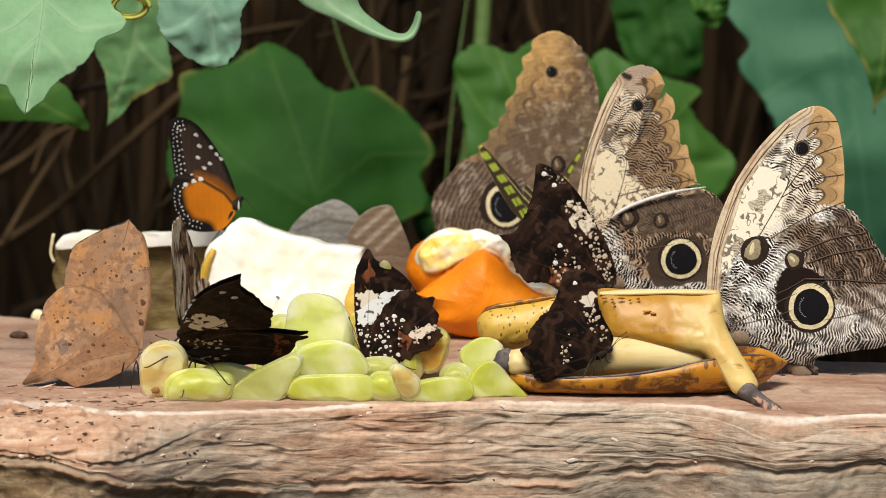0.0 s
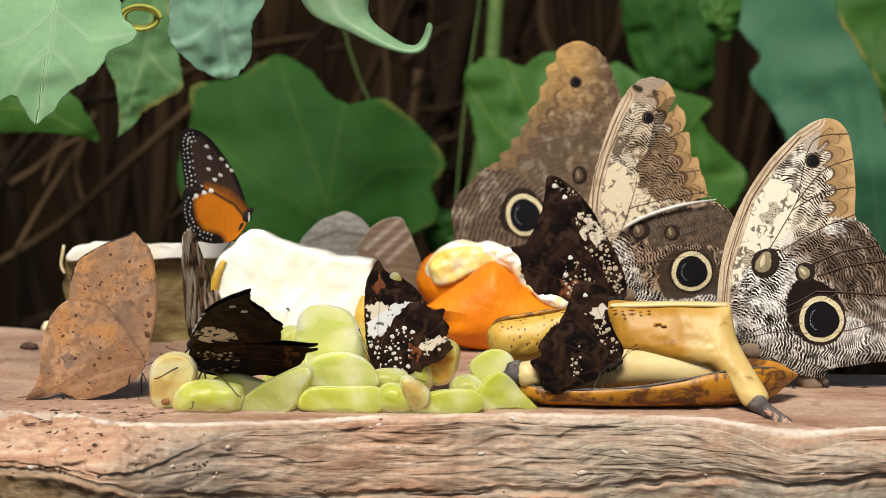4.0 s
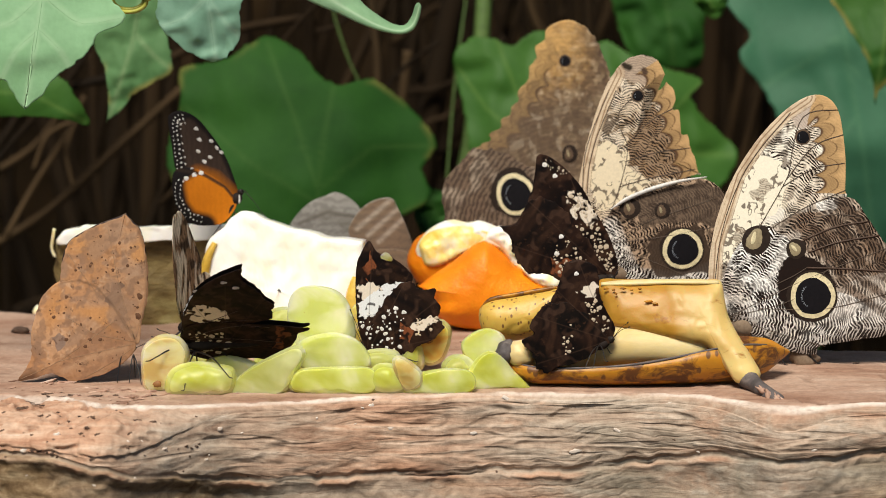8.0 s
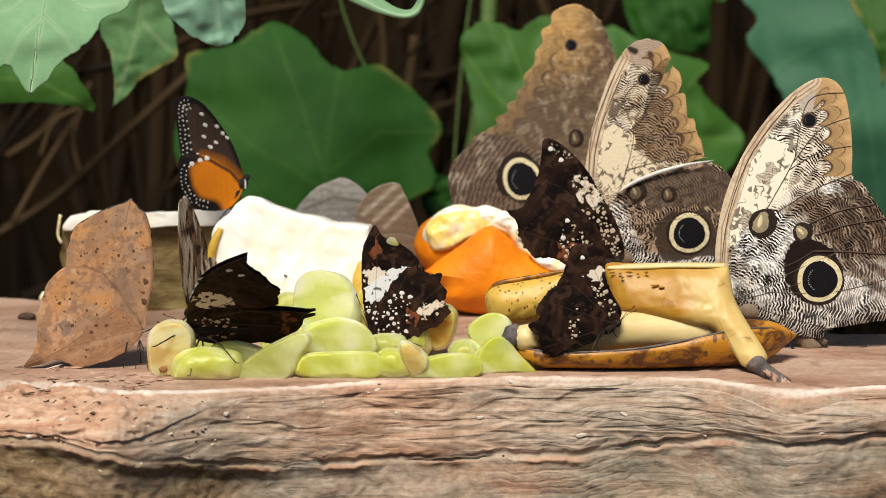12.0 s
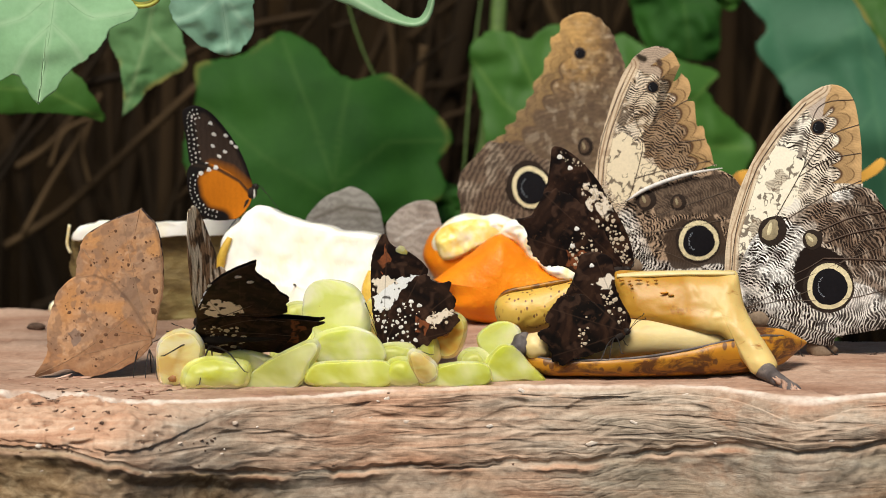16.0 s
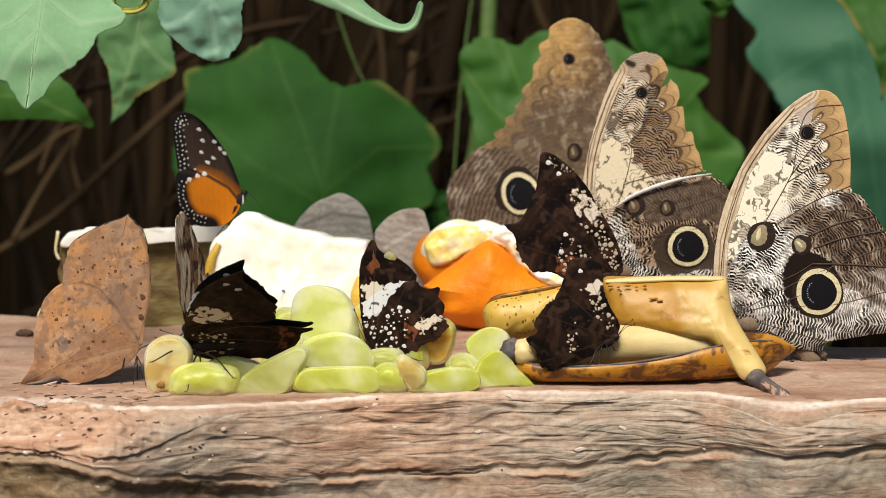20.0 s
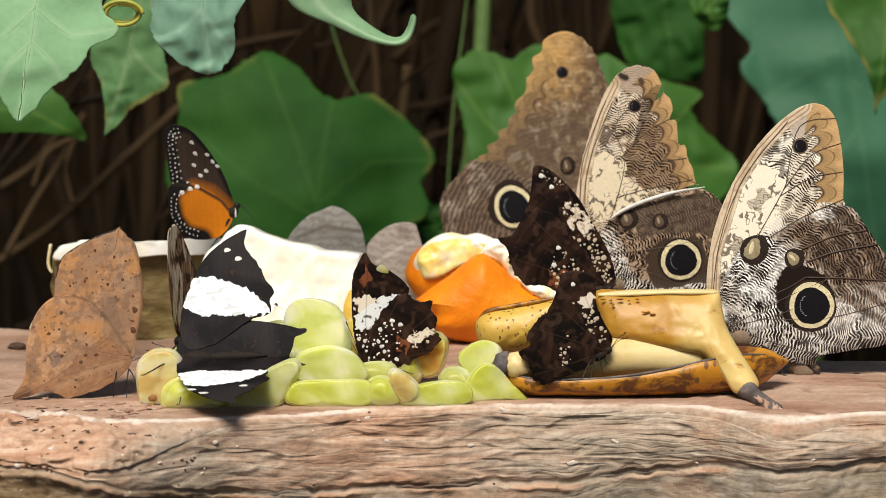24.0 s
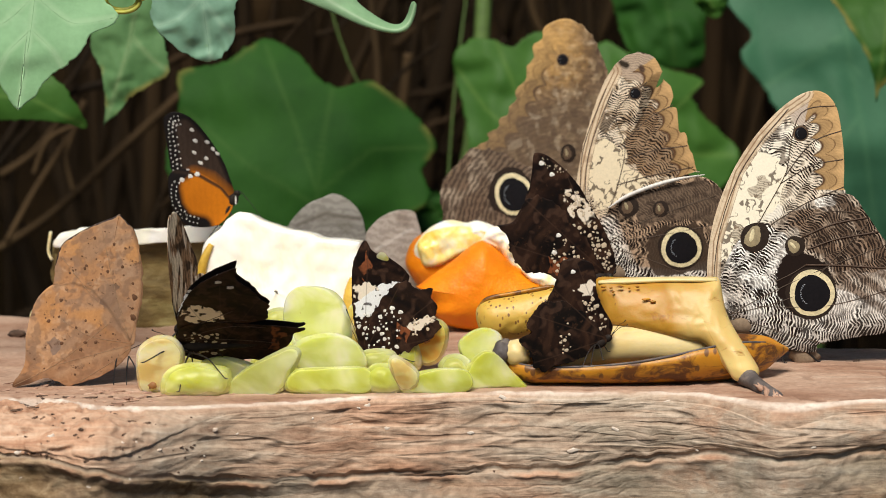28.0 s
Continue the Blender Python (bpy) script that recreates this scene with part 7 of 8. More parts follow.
    insect_body(b, [(-107.0, 11.7)][0], [(-119.4, 7.2)][0], y + 1.8, 1.5, BODY_TAN)
    hip = (-107.4, 28.0, 9.5)
    legs(b, [(hip[0] - 4, hip[1], hip[2]), hip, hip, hip], [(-113.3, 26.0, -2.4), (-108.8, 24.0, -0.5), (-103.7, 20.0, -1.3), (-108.0, 40.0, -3.8)], 0.2, 2.0)
    antennae(b, (-106.7, 29.0, 11.8), [(-94.7, 22.0, 16.5), (-96.9, 34.0, 12.9)], 0.1)
    return b, far


def dark_paint(base, bands, cream=(), rust=(), seed=1, ground=(0.009, 0.005, 0.004)):
    """Dark wing underside: brown clouds, wavy cross bars and paler veins that spread from the wing base."""
    def paint(x, z):
        c = rgba(x, ground, 0.2)
        d, a = np.hypot(x - base[0], z - base[1]), np.arctan2(z - base[1], x - base[0])
        lay(c, np.clip((vn(x, z, 7, seed) - 0.45) * 4, 0, 1) * 0.6, (0.030, 0.014, 0.009))
        bars = np.sin(d * 0.62 + 3.2 * vn(x, z, 9, seed + 2) + 1.1 * np.abs(np.sin(a * 4.5)))
        lay(c, np.clip(bars * 2.2 - 0.9, 0, 1) * np.clip(vn(x, z, 6, seed + 4) * 1.8 - 0.4, 0, 1) * 0.8, (0.046, 0.022, 0.013))
        lay(c, np.clip(-bars * 3 - 2.1, 0, 1) * 0.8, (0.004, 0.003, 0.003))
        lay(c, np.clip((vn(x, z, 2.2, seed + 3) - 0.62) * 5, 0, 1) * 0.6, (0.060, 0.031, 0.020))
        for poly in rust:
            lay(c, soft_in(x, z, poly, 1.4, seed) * np.clip((vn(x, z, 1.5, seed + 12) - 0.25) * 3, 0, 0.8), (0.24, 0.075, 0.03), 0.1)
        for poly in cream:
            lay(c, soft_in(x, z, poly, 0.7, seed + 1) * np.clip((vn(x, z, 1.7, seed + 30) - 0.28) * 8, 0, 1), (0.74, 0.64, 0.52), 0.0)
        for poly in bands:
            lay(c, soft_in(x, z, poly, 0.5, seed + 2) * np.clip(1.15 - np.clip((vn(x, z, 1.2, seed + 44) - 0.66) * 9, 0, 1), 0, 1), (0.76, 0.76, 0.76), 0.0)
        ray = np.abs(a * 2.3 - np.floor(a * 2.3) - 0.5) * np.maximum(d, 4) / 2.3
        lay(c, np.clip(1 - ray / 0.28, 0, 1) * 0.5, (0.065, 0.036, 0.024), 0.0)
        return c, d
    return paint


def upper_paint(bands, seed=1, ground=(0.007, 0.006, 0.007)):
    def paint(x, z):
        c = rgba(x, ground, 0.15)
        lay(c, np.clip((vn(x, z, 9, seed) - 0.5) * 3, 0, 1) * 0.6, (0.03, 0.024, 0.025))
        lay(c, np.clip((vn(x, z, 1.6, seed + 5) - 0.6) * 6, 0, 1) * 0.4, (0.022, 0.017, 0.017))
        for poly in bands:
            lay(c, soft_in(x, z, poly, 0.6, seed + 2) * (1 - 0.3 * np.clip((vn(x * 0.4, z, 1.1, seed + 8) - 0.6) * 5, 0, 1)), (0.86, 0.88, 0.90), 0.0)
        return c, x
    return paint


def make_banded():
    """The dark butterfly that opens its wings; they turn on a hinge along its back."""
    y = 36
    hinge = np.array((-75.8, 36.0, 13.0))
    b = thing("banded_butterfly", (-79.8, 36.0, 3.7), "dark brown butterfly with white-banded wings feeding on grapes", "butterfly", "small butterflies at the fruit")
    fw = [(-90.5, 25.3), (-88.0, 36.1), (-84.7, 44.5), (-81.1, 49.6), (-74.8, 55.2), (-68.5, 58.7), (-67.9, 57.9), (-68.5, 53.6), (-66.2, 49.2), (-63.7, 46.2), (-61.2, 40.9), (-58.6, 37.3), (-57.9, 35.3), (-59.3, 32.9), (-58.7, 28.7), (-60.9, 27.1), (-66.4, 25.3), (-78.3, 16.8), (-88.2, 15.4)]
    hw = [(-91.1, 7.7), (-91.8, 13.8), (-90.5, 19.4), (-88.1, 24.1), (-78.2, 26.5), (-63.5, 25.3), (-57.0, 24.4), (-52.0, 23.4), (-49.0, 22.6), (-46.6, 22.6), (-46.4, 21.4), (-48.4, 20.2), (-50.4, 19.2), (-51.2, 15.5), (-53.5, 10.5), (-56.5, 6.0), (-56.7, 3.3), (-60.7, 1.3), (-66.6, 3.3), (-74.5, 0.9), (-84.4, 2.5)]
    band = [(-89.6, 31.7), (-86.4, 40.9), (-79.7, 41.3), (-74.2, 39.3), (-69.3, 38.1), (-65.4, 35.3), (-60.5, 31.7), (-58.9, 28.1), (-63.4, 27.3), (-74.3, 27.1), (-84.1, 27.3), (-90.0, 30.7)]
    lower = [(-89.2, 29.7), (-87.2, 36.1), (-82.1, 37.3), (-74.6, 33.7), (-73.9, 28.7), (-84.2, 25.3)]
    under_f = dark_paint(hinge[[0, 2]], [], [lower], [], 4, (0.019, 0.010, 0.006))
    under_h = dark_paint(hinge[[0, 2]], [], [], [[(-57.5, 24.0), (-54.0, 23.5), (-54.5, 12.0), (-58.5, 9.0)]], 5, (0.017, 0.009, 0.006))
    up_f, up_h = upper_paint([band], 3), upper_paint([], 6)
    out = []
    for side in (-1, 1):
        yy = y + side * 0.35
        # the near pair shows its underside to the front, the far pair its upper side
        f, s = wing("forewing", fw, yy, b, DARK_WING, under_f if side < 0 else up_f, up_f if side < 0 else under_f, 360, 64, 0.5, pivot=hinge, thick=0.16, ragged=0.25)
        h, hs = wing("hindwing", hw, yy + side * 0.5, b, DARK_WING, under_h if side < 0 else up_h, up_h if side < 0 else under_h, 360, 60, 0.5, pivot=hinge, thick=0.16)
        dots(f, s, [(*p, 1.2, 0.8, 10) for p in [(-74.5, 51.2), (-70.6, 48.0)]], WHITE_SPOT, "spot")
        rim = [[(-88.0, 16.8), (-79.7, 21.8), (-69.8, 24.7), (-59.9, 23.4)], [(-88.0, 15.8), (-77.7, 16.8), (-65.9, 15.8), (-56.1, 13.8)], [(-87.5, 21.8), (-79.6, 27.7), (-70.7, 33.7)], [(-86.6, 20.8), (-75.7, 26.7), (-65.8, 27.7)]]
        if side < 0:
            veins(f, s, rim[2:], 0.13, VEIN_DARK)
            veins(h, hs, rim[:2], 0.13, VEIN_DARK)
            spots(h, hs, [(-90.6, 9.7), (-89.7, 19.8), (-85.2, 22.7), (-76.3, 20.7), (-74.4, 9.7), (-84.4, 4.1)], 34, 1.05, CREAM_SPOT, 5)
            upf = lambda p, q, g=s: g(p, q) + 0.3
            dots(f, upf, [(*p, 1.6, 0.9, 0) for p in [(-83.9, 45.2), (-79.6, 48.4), (-66.3, 41.7)]], WHITE_SPOT, "upper_spot")
        out.append((f, h))
    insect_body(b, [(-92.0, 11.7)][0], [(-60.0, 12.6)][0], y, 2.1)
    hip = (-86.7, 36.0, 9.3)
    legs(b, [hip, hip, hip, (hip[0] + 4, hip[1] + 3, hip[2]), hip], [(-89.1, 16.0, -1.0), (-73.0, 16.0, 3.4), (-101.8, 22.0, 8.2), (-72.2, 40.0, 3.0), (-86.1, 40.0, 2.0)], 0.3, 2.4)
    antennae(b, (-92.0, 36.0, 12.6), [(-98.9, 26.0, 19.0), (-102.2, 40.0, 13.9)], 0.13)
    # it stands on the foremost grapes, near the slab's edge
    k, eye = 0.985, Vector((0, -1.05, 0.198))
    b.location, b.scale = eye + (b.location - eye) * k, (k, k, k)
    return b, out, hinge


def make_centre():
    y = 42
    b = thing("marbled_butterfly", (-16.7, 42.0, 3.7), "dark marbled butterfly with a white wing patch on grapes", "butterfly", "small butterflies at the fruit")
    fw = [(-27.6, 8.7), (-29.8, 17.8), (-30.7, 28.8), (-30.1, 38.8), (-26.3, 47.2), (-23.7, 44.0), (-21.4, 42.4), (-16.6, 40.4), (-11.9, 36.4), (-11.1, 32.8), (-16.6, 29.8), (-22.2, 22.8), (-24.6, 12.7)]
    hw = [(-27.0, 8.3), (-25.6, 16.8), (-19.6, 27.2), (-13.1, 33.2), (-9.1, 30.8), (-6.3, 29.8), (-2.8, 30.4), (-3.2, 27.2), (-0.8, 23.8), (-2.0, 20.4), (0.0, 16.8), (-3.6, 12.7), (-9.1, 10.3), (-13.5, 7.1), (-18.3, 4.5), (-24.2, 5.5)]
    band = [(-28.6, 20.8), (-29.7, 25.2), (-24.6, 28.8), (-20.6, 31.8), (-15.6, 33.2), (-13.1, 32.4), (-18.6, 27.8), (-21.6, 22.8), (-23.6, 20.8)]
    p1 = dark_paint([(-26.6, 7.7)][0], [band], [[(-29.7, 24.8), (-30.1, 31.8), (-24.5, 32.8), (-20.6, 31.2), (-24.6, 26.8)]], [[(-27.5, 38.8), (-24.5, 42.8), (-23.5, 36.8), (-26.5, 33.8)]], 8)
    p2 = dark_paint([(-26.6, 7.7)][0], [], [[(-11.7, 17.8), (-4.8, 20.8), (-1.8, 18.8), (-8.7, 14.7)]], [[(-14.3, 18.8), (-9.7, 17.8), (-10.7, 11.7), (-14.3, 12.7)]], 9, (0.013, 0.007, 0.005))
    f, s = wing("forewing", fw, y + 0.4, b, DARK_WING, p1, n=360, rings=64, bulge=0.9, ragged=0.4)
    h, hs = wing("hindwing", hw, y - 0.5, b, DARK_WING, p2, n=360, rings=64, bulge=0.9, ragged=0.75)
    dots(f, s, [(*p, 2.2, 1.4, -25) for p in [(-19.8, 41.8)]], GRAPE_OLD, "yellow_spot", "pale yellow wing spot")
    spots(h, hs, [(-26.6, 7.7), (-25.6, 17.8), (-18.6, 23.8), (-12.7, 19.8), (-14.3, 9.7), (-18.7, 5.1)], 40, 0.7, WHITE_SPOT, 3)
    spots(h, hs, [(-11.7, 20.8), (-1.8, 21.8), (-1.8, 16.8), (-9.7, 13.7)], 14, 0.6, CREAM_SPOT, 4)
    spots(f, s, [(-28.6, 12.7), (-29.7, 20.8), (-24.6, 22.8), (-23.8, 14.7)], 12, 0.7, WHITE_SPOT, 6)
    dots(h, hs, [(*p, 0.9, 0.7, 0) for p in [(-13.7, 22.4), (-16.6, 23.8)]], WHITE_SPOT)
    for d, nm, o in ((2.2, "forewing", fw), (1.6, "hindwing", hw)):
        wing(nm, o, y + d, b, DARK_WING, p2, n=120, rings=14, bulge=0.9)
    insect_body(b, [(-27.6, 7.5)][0], [(-13.7, 5.9)][0], y + 0.8, 1.9)
    hip = (-22.2, 42.0, 5.5)
    legs(b, [hip] * 4, [(-26.3, 30.0, 3.6), (-18.5, 32.0, 3.4), (-9.7, 40.0, 5.0), (-7.8, 46.0, 3.0)], 0.22, 1.6)
    antennae(b, (-27.4, 42.0, 8.7), [(-32.3, 34.0, 24.5), (-34.2, 46.0, 20.9)], 0.12)


def make_upper():
    y = 72
    b = thing("marbled_butterfly", (52.1, 72.0, 24.2), "dark marbled butterfly perched between orange and banana", "butterfly", "small butterflies at the fruit")
    fw = [(61.4, 29.9), (62.6, 36.1), (59.3, 45.7), (54.3, 54.5), (50.2, 61.9), (44.9, 68.2), (38.6, 73.3), (34.0, 74.1), (33.2, 69.2), (32.2, 62.1), (30.8, 56.6), (35.7, 46.7), (48.0, 35.5)]
    hw = [(59.8, 28.3), (49.9, 46.7), (40.7, 57.0), (32.6, 58.6), (28.6, 53.7), (26.0, 49.6), (20.7, 48.4), (20.7, 48.4), (24.0, 44.7), (25.2, 40.6), (26.8, 36.1), (30.9, 31.6), (35.8, 31.6), (41.9, 29.5), (50.0, 28.3)]
    pat = [(45.4, 61.0), (51.9, 58.6), (55.6, 51.9), (53.6, 48.4), (48.3, 49.8), (44.6, 55.9)]
    p1 = dark_paint([(60.2, 30.3)][0], [], [pat], [], 12)
    p2 = dark_paint([(60.2, 30.3)][0], [], [], [[(38.8, 36.5), (45.9, 37.5), (48.0, 30.3), (39.9, 30.7)]], 13, (0.007, 0.0045, 0.004))
    f, s = wing("forewing", fw, y + 0.4, b, DARK_WING, p1, n=360, rings=64, bulge=0.9, ragged=0.4)
    h, hs = wing("hindwing", hw, y - 0.6, b, DARK_WING, p2, n=360, rings=64, bulge=0.9, ragged=0.75)
    spots(f, s, [(47.9, 48.8), (56.0, 49.8), (61.8, 37.5), (61.0, 31.4), (56.1, 34.4), (50.0, 42.6)], 46, 0.95, CREAM_SPOT, 7)
    spots(h, hs, [(38.8, 40.6), (43.8, 44.7), (54.1, 34.4), (50.0, 29.9), (40.9, 31.1)], 40, 0.6, CREAM_SPOT, 8)
    spots(f, s, [(33.6, 72.9), (38.6, 72.5), (45.7, 68.4), (43.7, 66.8), (36.6, 70.0)], 22, 0.4, CREAM_SPOT, 18)
    spots(f, s, [(43.8, 60.0), (53.9, 60.6), (57.2, 54.5), (51.9, 51.2), (46.2, 53.3)], 34, 0.8, CREAM_SPOT, 19)
    dots(f, s, [(*p, 0.9, 0.8, 0) for p in [(40.1, 66.8), (36.4, 70.8)]], WHITE_SPOT)
    dots(h, hs, [(*p, 0.9, 0.8, 0) for p in [(42.4, 45.1), (40.8, 38.9)]], WHITE_SPOT)
    for d, nm, o in ((2.2, "forewing", fw), (1.6, "hindwing", hw)):
        wing(nm, o, y + d, b, DARK_WING, p2, n=120, rings=14, bulge=0.9)
    insect_body(b, [(61.4, 29.9)][0], [(43.9, 28.3)][0], y + 0.8, 1.9)
    hip = (56.1, 72.0, 29.1)
    legs(b, [hip] * 4, [(58.9, 62.0, 27.3), (53.7, 64.0, 27.0), (52.0, 70.0, 25.5), (57.4, 76.0, 25.2)], 0.22, 1.2)
    antennae(b, (61.8, 72.0, 30.3), [(64.9, 66.0, 38.4), (66.5, 76.0, 35.5)], 0.12)


def make_low():
    y = 14
    b = thing("marbled_butterfly", (45.7, 14.0, 9.6), "small dark butterfly with a cream wing patch on a banana", "butterfly", "small butterflies at the fruit")
    fw = [(57.2, 17.1), (58.8, 21.4), (56.0, 26.9), (53.7, 32.2), (53.2, 37.4), (52.2, 42.1), (47.4, 44.4), (42.0, 43.3), (40.5, 39.0), (38.8, 34.1), (36.9, 29.2), (41.7, 22.4), (51.4, 17.5)]
    hw = [(57.2, 16.5), (53.3, 21.4), (45.6, 28.3), (37.5, 30.2), (33.0, 26.9), (29.6, 21.8), (31.1, 19.1), (27.3, 16.7), (29.8, 13.6), (31.7, 9.6), (32.1, 6.7), (35.6, 6.3), (39.5, 8.1), (47.6, 10.4), (53.4, 14.5)]
    p1 = dark_paint([(57.2, 17.1)][0], [], [[(45.9, 34.1), (50.9, 37.0), (53.2, 35.5), (51.7, 31.6), (48.5, 31.2)]], [], 15)
    p2 = dark_paint([(57.2, 17.1)][0], [], [], [], 16, (0.007, 0.005, 0.004))
    f, s = wing("forewing", fw, y + 0.4, b, DARK_WING, p1, n=320, rings=56, bulge=0.8, ragged=0.4)
    h, hs = wing("hindwing", hw, y - 0.6, b, DARK_WING, p2, n=320, rings=56, bulge=0.8, ragged=0.75)
    dots(f, s, [(*p, 0.8, 0.7, 0) for p in [(45.5, 40.0), (42.3, 19.4)]], WHITE_SPOT)
    spots(f, s, [(48.5, 30.2), (53.3, 30.8), (57.2, 23.4), (56.8, 18.5), (51.4, 21.4)], 20, 0.7, CREAM_SPOT, 9)
    spots(h, hs, [(39.8, 21.4), (43.7, 23.4), (44.7, 13.6), (41.8, 11.6)], 12, 0.6, CREAM_SPOT, 10)
    for d, nm, o in ((2.0, "forewing", fw), (1.5, "hindwing", hw)):
        wing(nm, o, y + d, b, DARK_WING, p2, n=120, rings=14, bulge=0.8)
    insect_body(b, [(58.2, 17.5)][0], [(43.7, 9.6)][0], y + 0.8, 1.7)
    hip = (53.4, 14.0, 15.1)
    legs(b, [hip] * 4, [(50.9, 2.0, 9.8), (55.2, 4.0, 11.4), (48.2, 6.0, 8.7), (57.4, 16.0, 12.2)], 0.2, 1.6)
    antennae(b, (58.4, 14.0, 17.9), [(63.0, 8.0, 24.3), (64.2, 18.0, 21.1)], 0.12)


def make_tiger():
    y = 100
    b = thing("orange_butterfly", (-79.9, 100.0, 45.1), "orange and black butterfly with white-dotted wing borders on pale fruit", "butterfly", "small butterflies at the fruit")
    fw = [(-75.6, 55.5), (-77.2, 63.5), (-80.4, 71.4), (-85.7, 79.5), (-90.9, 85.1), (-96.4, 87.4), (-100.2, 86.0), (-100.8, 83.5), (-99.7, 76.4), (-98.9, 70.2), (-97.9, 66.0), (-92.1, 62.2), (-81.8, 56.6)]
    hw = [(-76.0, 53.9), (-78.2, 48.8), (-82.3, 45.7), (-89.8, 45.3), (-94.4, 47.2), (-97.9, 52.2), (-99.4, 59.3), (-98.8, 64.9), (-94.6, 66.8), (-87.5, 64.9), (-80.1, 60.1)]
    def pf(x, z):
        c = rgba(x, (0.05, 0.033, 0.025), 0.2)
        e = near(x, z, [(-96.4, 87.4), (-100.4, 85.6), (-100.6, 83.5), (-99.4, 76.4), (-98.7, 69.7), (-97.9, 66.0)], 4.5)
        lay(c, np.clip(e * 3, 0, 1), (0.012, 0.010, 0.010), 0)
        lay(c, near(x, z, [(-75.6, 55.5), (-77.2, 63.5), (-80.4, 71.4), (-85.7, 79.5), (-90.9, 85.1), (-96.4, 87.4)], 1.4) ** 0.4, (0.012, 0.010, 0.010), 0)
        lay(c, near(x, z, [(-90.0, 64.9), (-83.8, 62.9), (-77.3, 56.6)], 3.6) ** 0.8 * 0.9, (0.38, 0.12, 0.01), 0)
        return c, x
    def ph(x, z):
        c = rgba(x, (0.54, 0.165, 0.010), 0.05)
        lay(c, np.clip((vn(x, z, 8, 3) - 0.4) * 3, 0, 1) * 0.5, (0.48, 0.145, 0.01))
        e = near(x, z, [(-87.8, 45.1), (-92.3, 46.1), (-94.8, 47.6), (-98.1, 52.6), (-99.4, 59.3), (-98.8, 65.2), (-95.2, 66.6)], 5.6)
        lay(c, np.clip(e * 2.6, 0, 1) * (1), (0.012, 0.010, 0.010), 0)
        lay(c, near(x, z, [(-97.9, 66.0), (-88.0, 64.3), (-80.1, 59.7), (-76.4, 55.1)], 0.8) ** 0.4, (0.03, 0.02, 0.015), 0)
        return c, x
    f, s = wing("forewing", fw, y + 0.4, b, ORANGE_WING, pf, n=240, rings=40, bulge=0.8)
    h, hs = wing("hindwing", hw, y - 0.4, b, ORANGE_WING, ph, n=240, rings=40, bulge=0.8)
    dots(f, s, [(*p, 0.9, 0.62, -30) for p in [(-90.5, 81.0), (-89.3, 77.0), (-84.9, 76.4), (-82.9, 73.9), (-81.3, 72.3), (-89.7, 72.7), (-87.5, 68.9), (-85.4, 70.6), (-92.1, 66.0)]], WHITE_SPOT)
    edge_f = [(-95.6, 86.4), (-97.9, 85.8), (-99.4, 83.9), (-99.4, 80.2), (-99.0, 76.0), (-98.7, 71.8), (-98.1, 67.7), (-97.5, 64.7)]
    edge_h = [(-97.7, 62.2), (-98.4, 58.9), (-98.4, 55.5), (-97.2, 52.2), (-95.2, 49.3), (-92.3, 47.4), (-89.0, 46.5)]
    for wing_part, surface, edge, rows2 in ((f, s, edge_f, ((0.5, 17, 0.34), (2.0, 15, 0.45), (3.6, 10, 0.42))), (h, hs, edge_h, ((0.3, 15, 0.36), (2.1, 13, 0.42)))):
        for inset, count, size in rows2:
            C = spline(edge, count)
            T = np.gradient(C, axis=0)
            T /= np.linalg.norm(T, axis=1)[:, None]
            jit = [(vn(p[0] * 3, p[1] * 3, 1.0, 4) - 0.5) * 0.9 for p in C]
            dots(wing_part, surface, [(p[0] - t[1] * (inset + q), p[1] + t[0] * (inset + q), size * (0.75 + q), size * (0.8 - 0.5 * q), 30 + 90 * q) for p, t, q in zip(C, T, jit)], WHITE_SPOT)
    dots(h, hs, [(*p, 0.9, 0.8, 0) for p in [(-91.3, 64.0), (-88.8, 64.8), (-94.2, 62.7)]], WHITE_SPOT)
    for d, nm, o, q in ((2.0, "forewing", fw, pf), (1.5, "hindwing", hw, ph)):
        wing(nm, o, y + d, b, ORANGE_WING, q, n=120, rings=14, bulge=0.8)
    insect_body(b, [(-74.1, 58.0)][0], [(-80.9, 46.7)][0], y + 0.8, 1.7, BODY)
    dots(b, lambda p, q: p * 0 + y - 0.9, [(*p, 0.3, 1.8, 0) for p in [(-74.8, 55.1)]], WHITE_SPOT, "body_stripe")
    hip = (-76.9, 100.0, 50.9)
    legs(b, [hip] * 4, [(-74.6, 108.0, 38.7), (-87.2, 108.0, 38.1), (-82.4, 112.0, 40.3), (-76.8, 116.0, 39.7)], 0.18, 0.5)
    antennae(b, (-73.9, 100.0, 58.5), [(-70.0, 94.0, 55.9), (-65.8, 102.0, 48.6)], 0.12)
    k, eye = 1.0157, Vector((0, -1.05, 0.198))
    b.location, b.scale = eye + (b.location - eye) * k, (k, k, k)
    return b


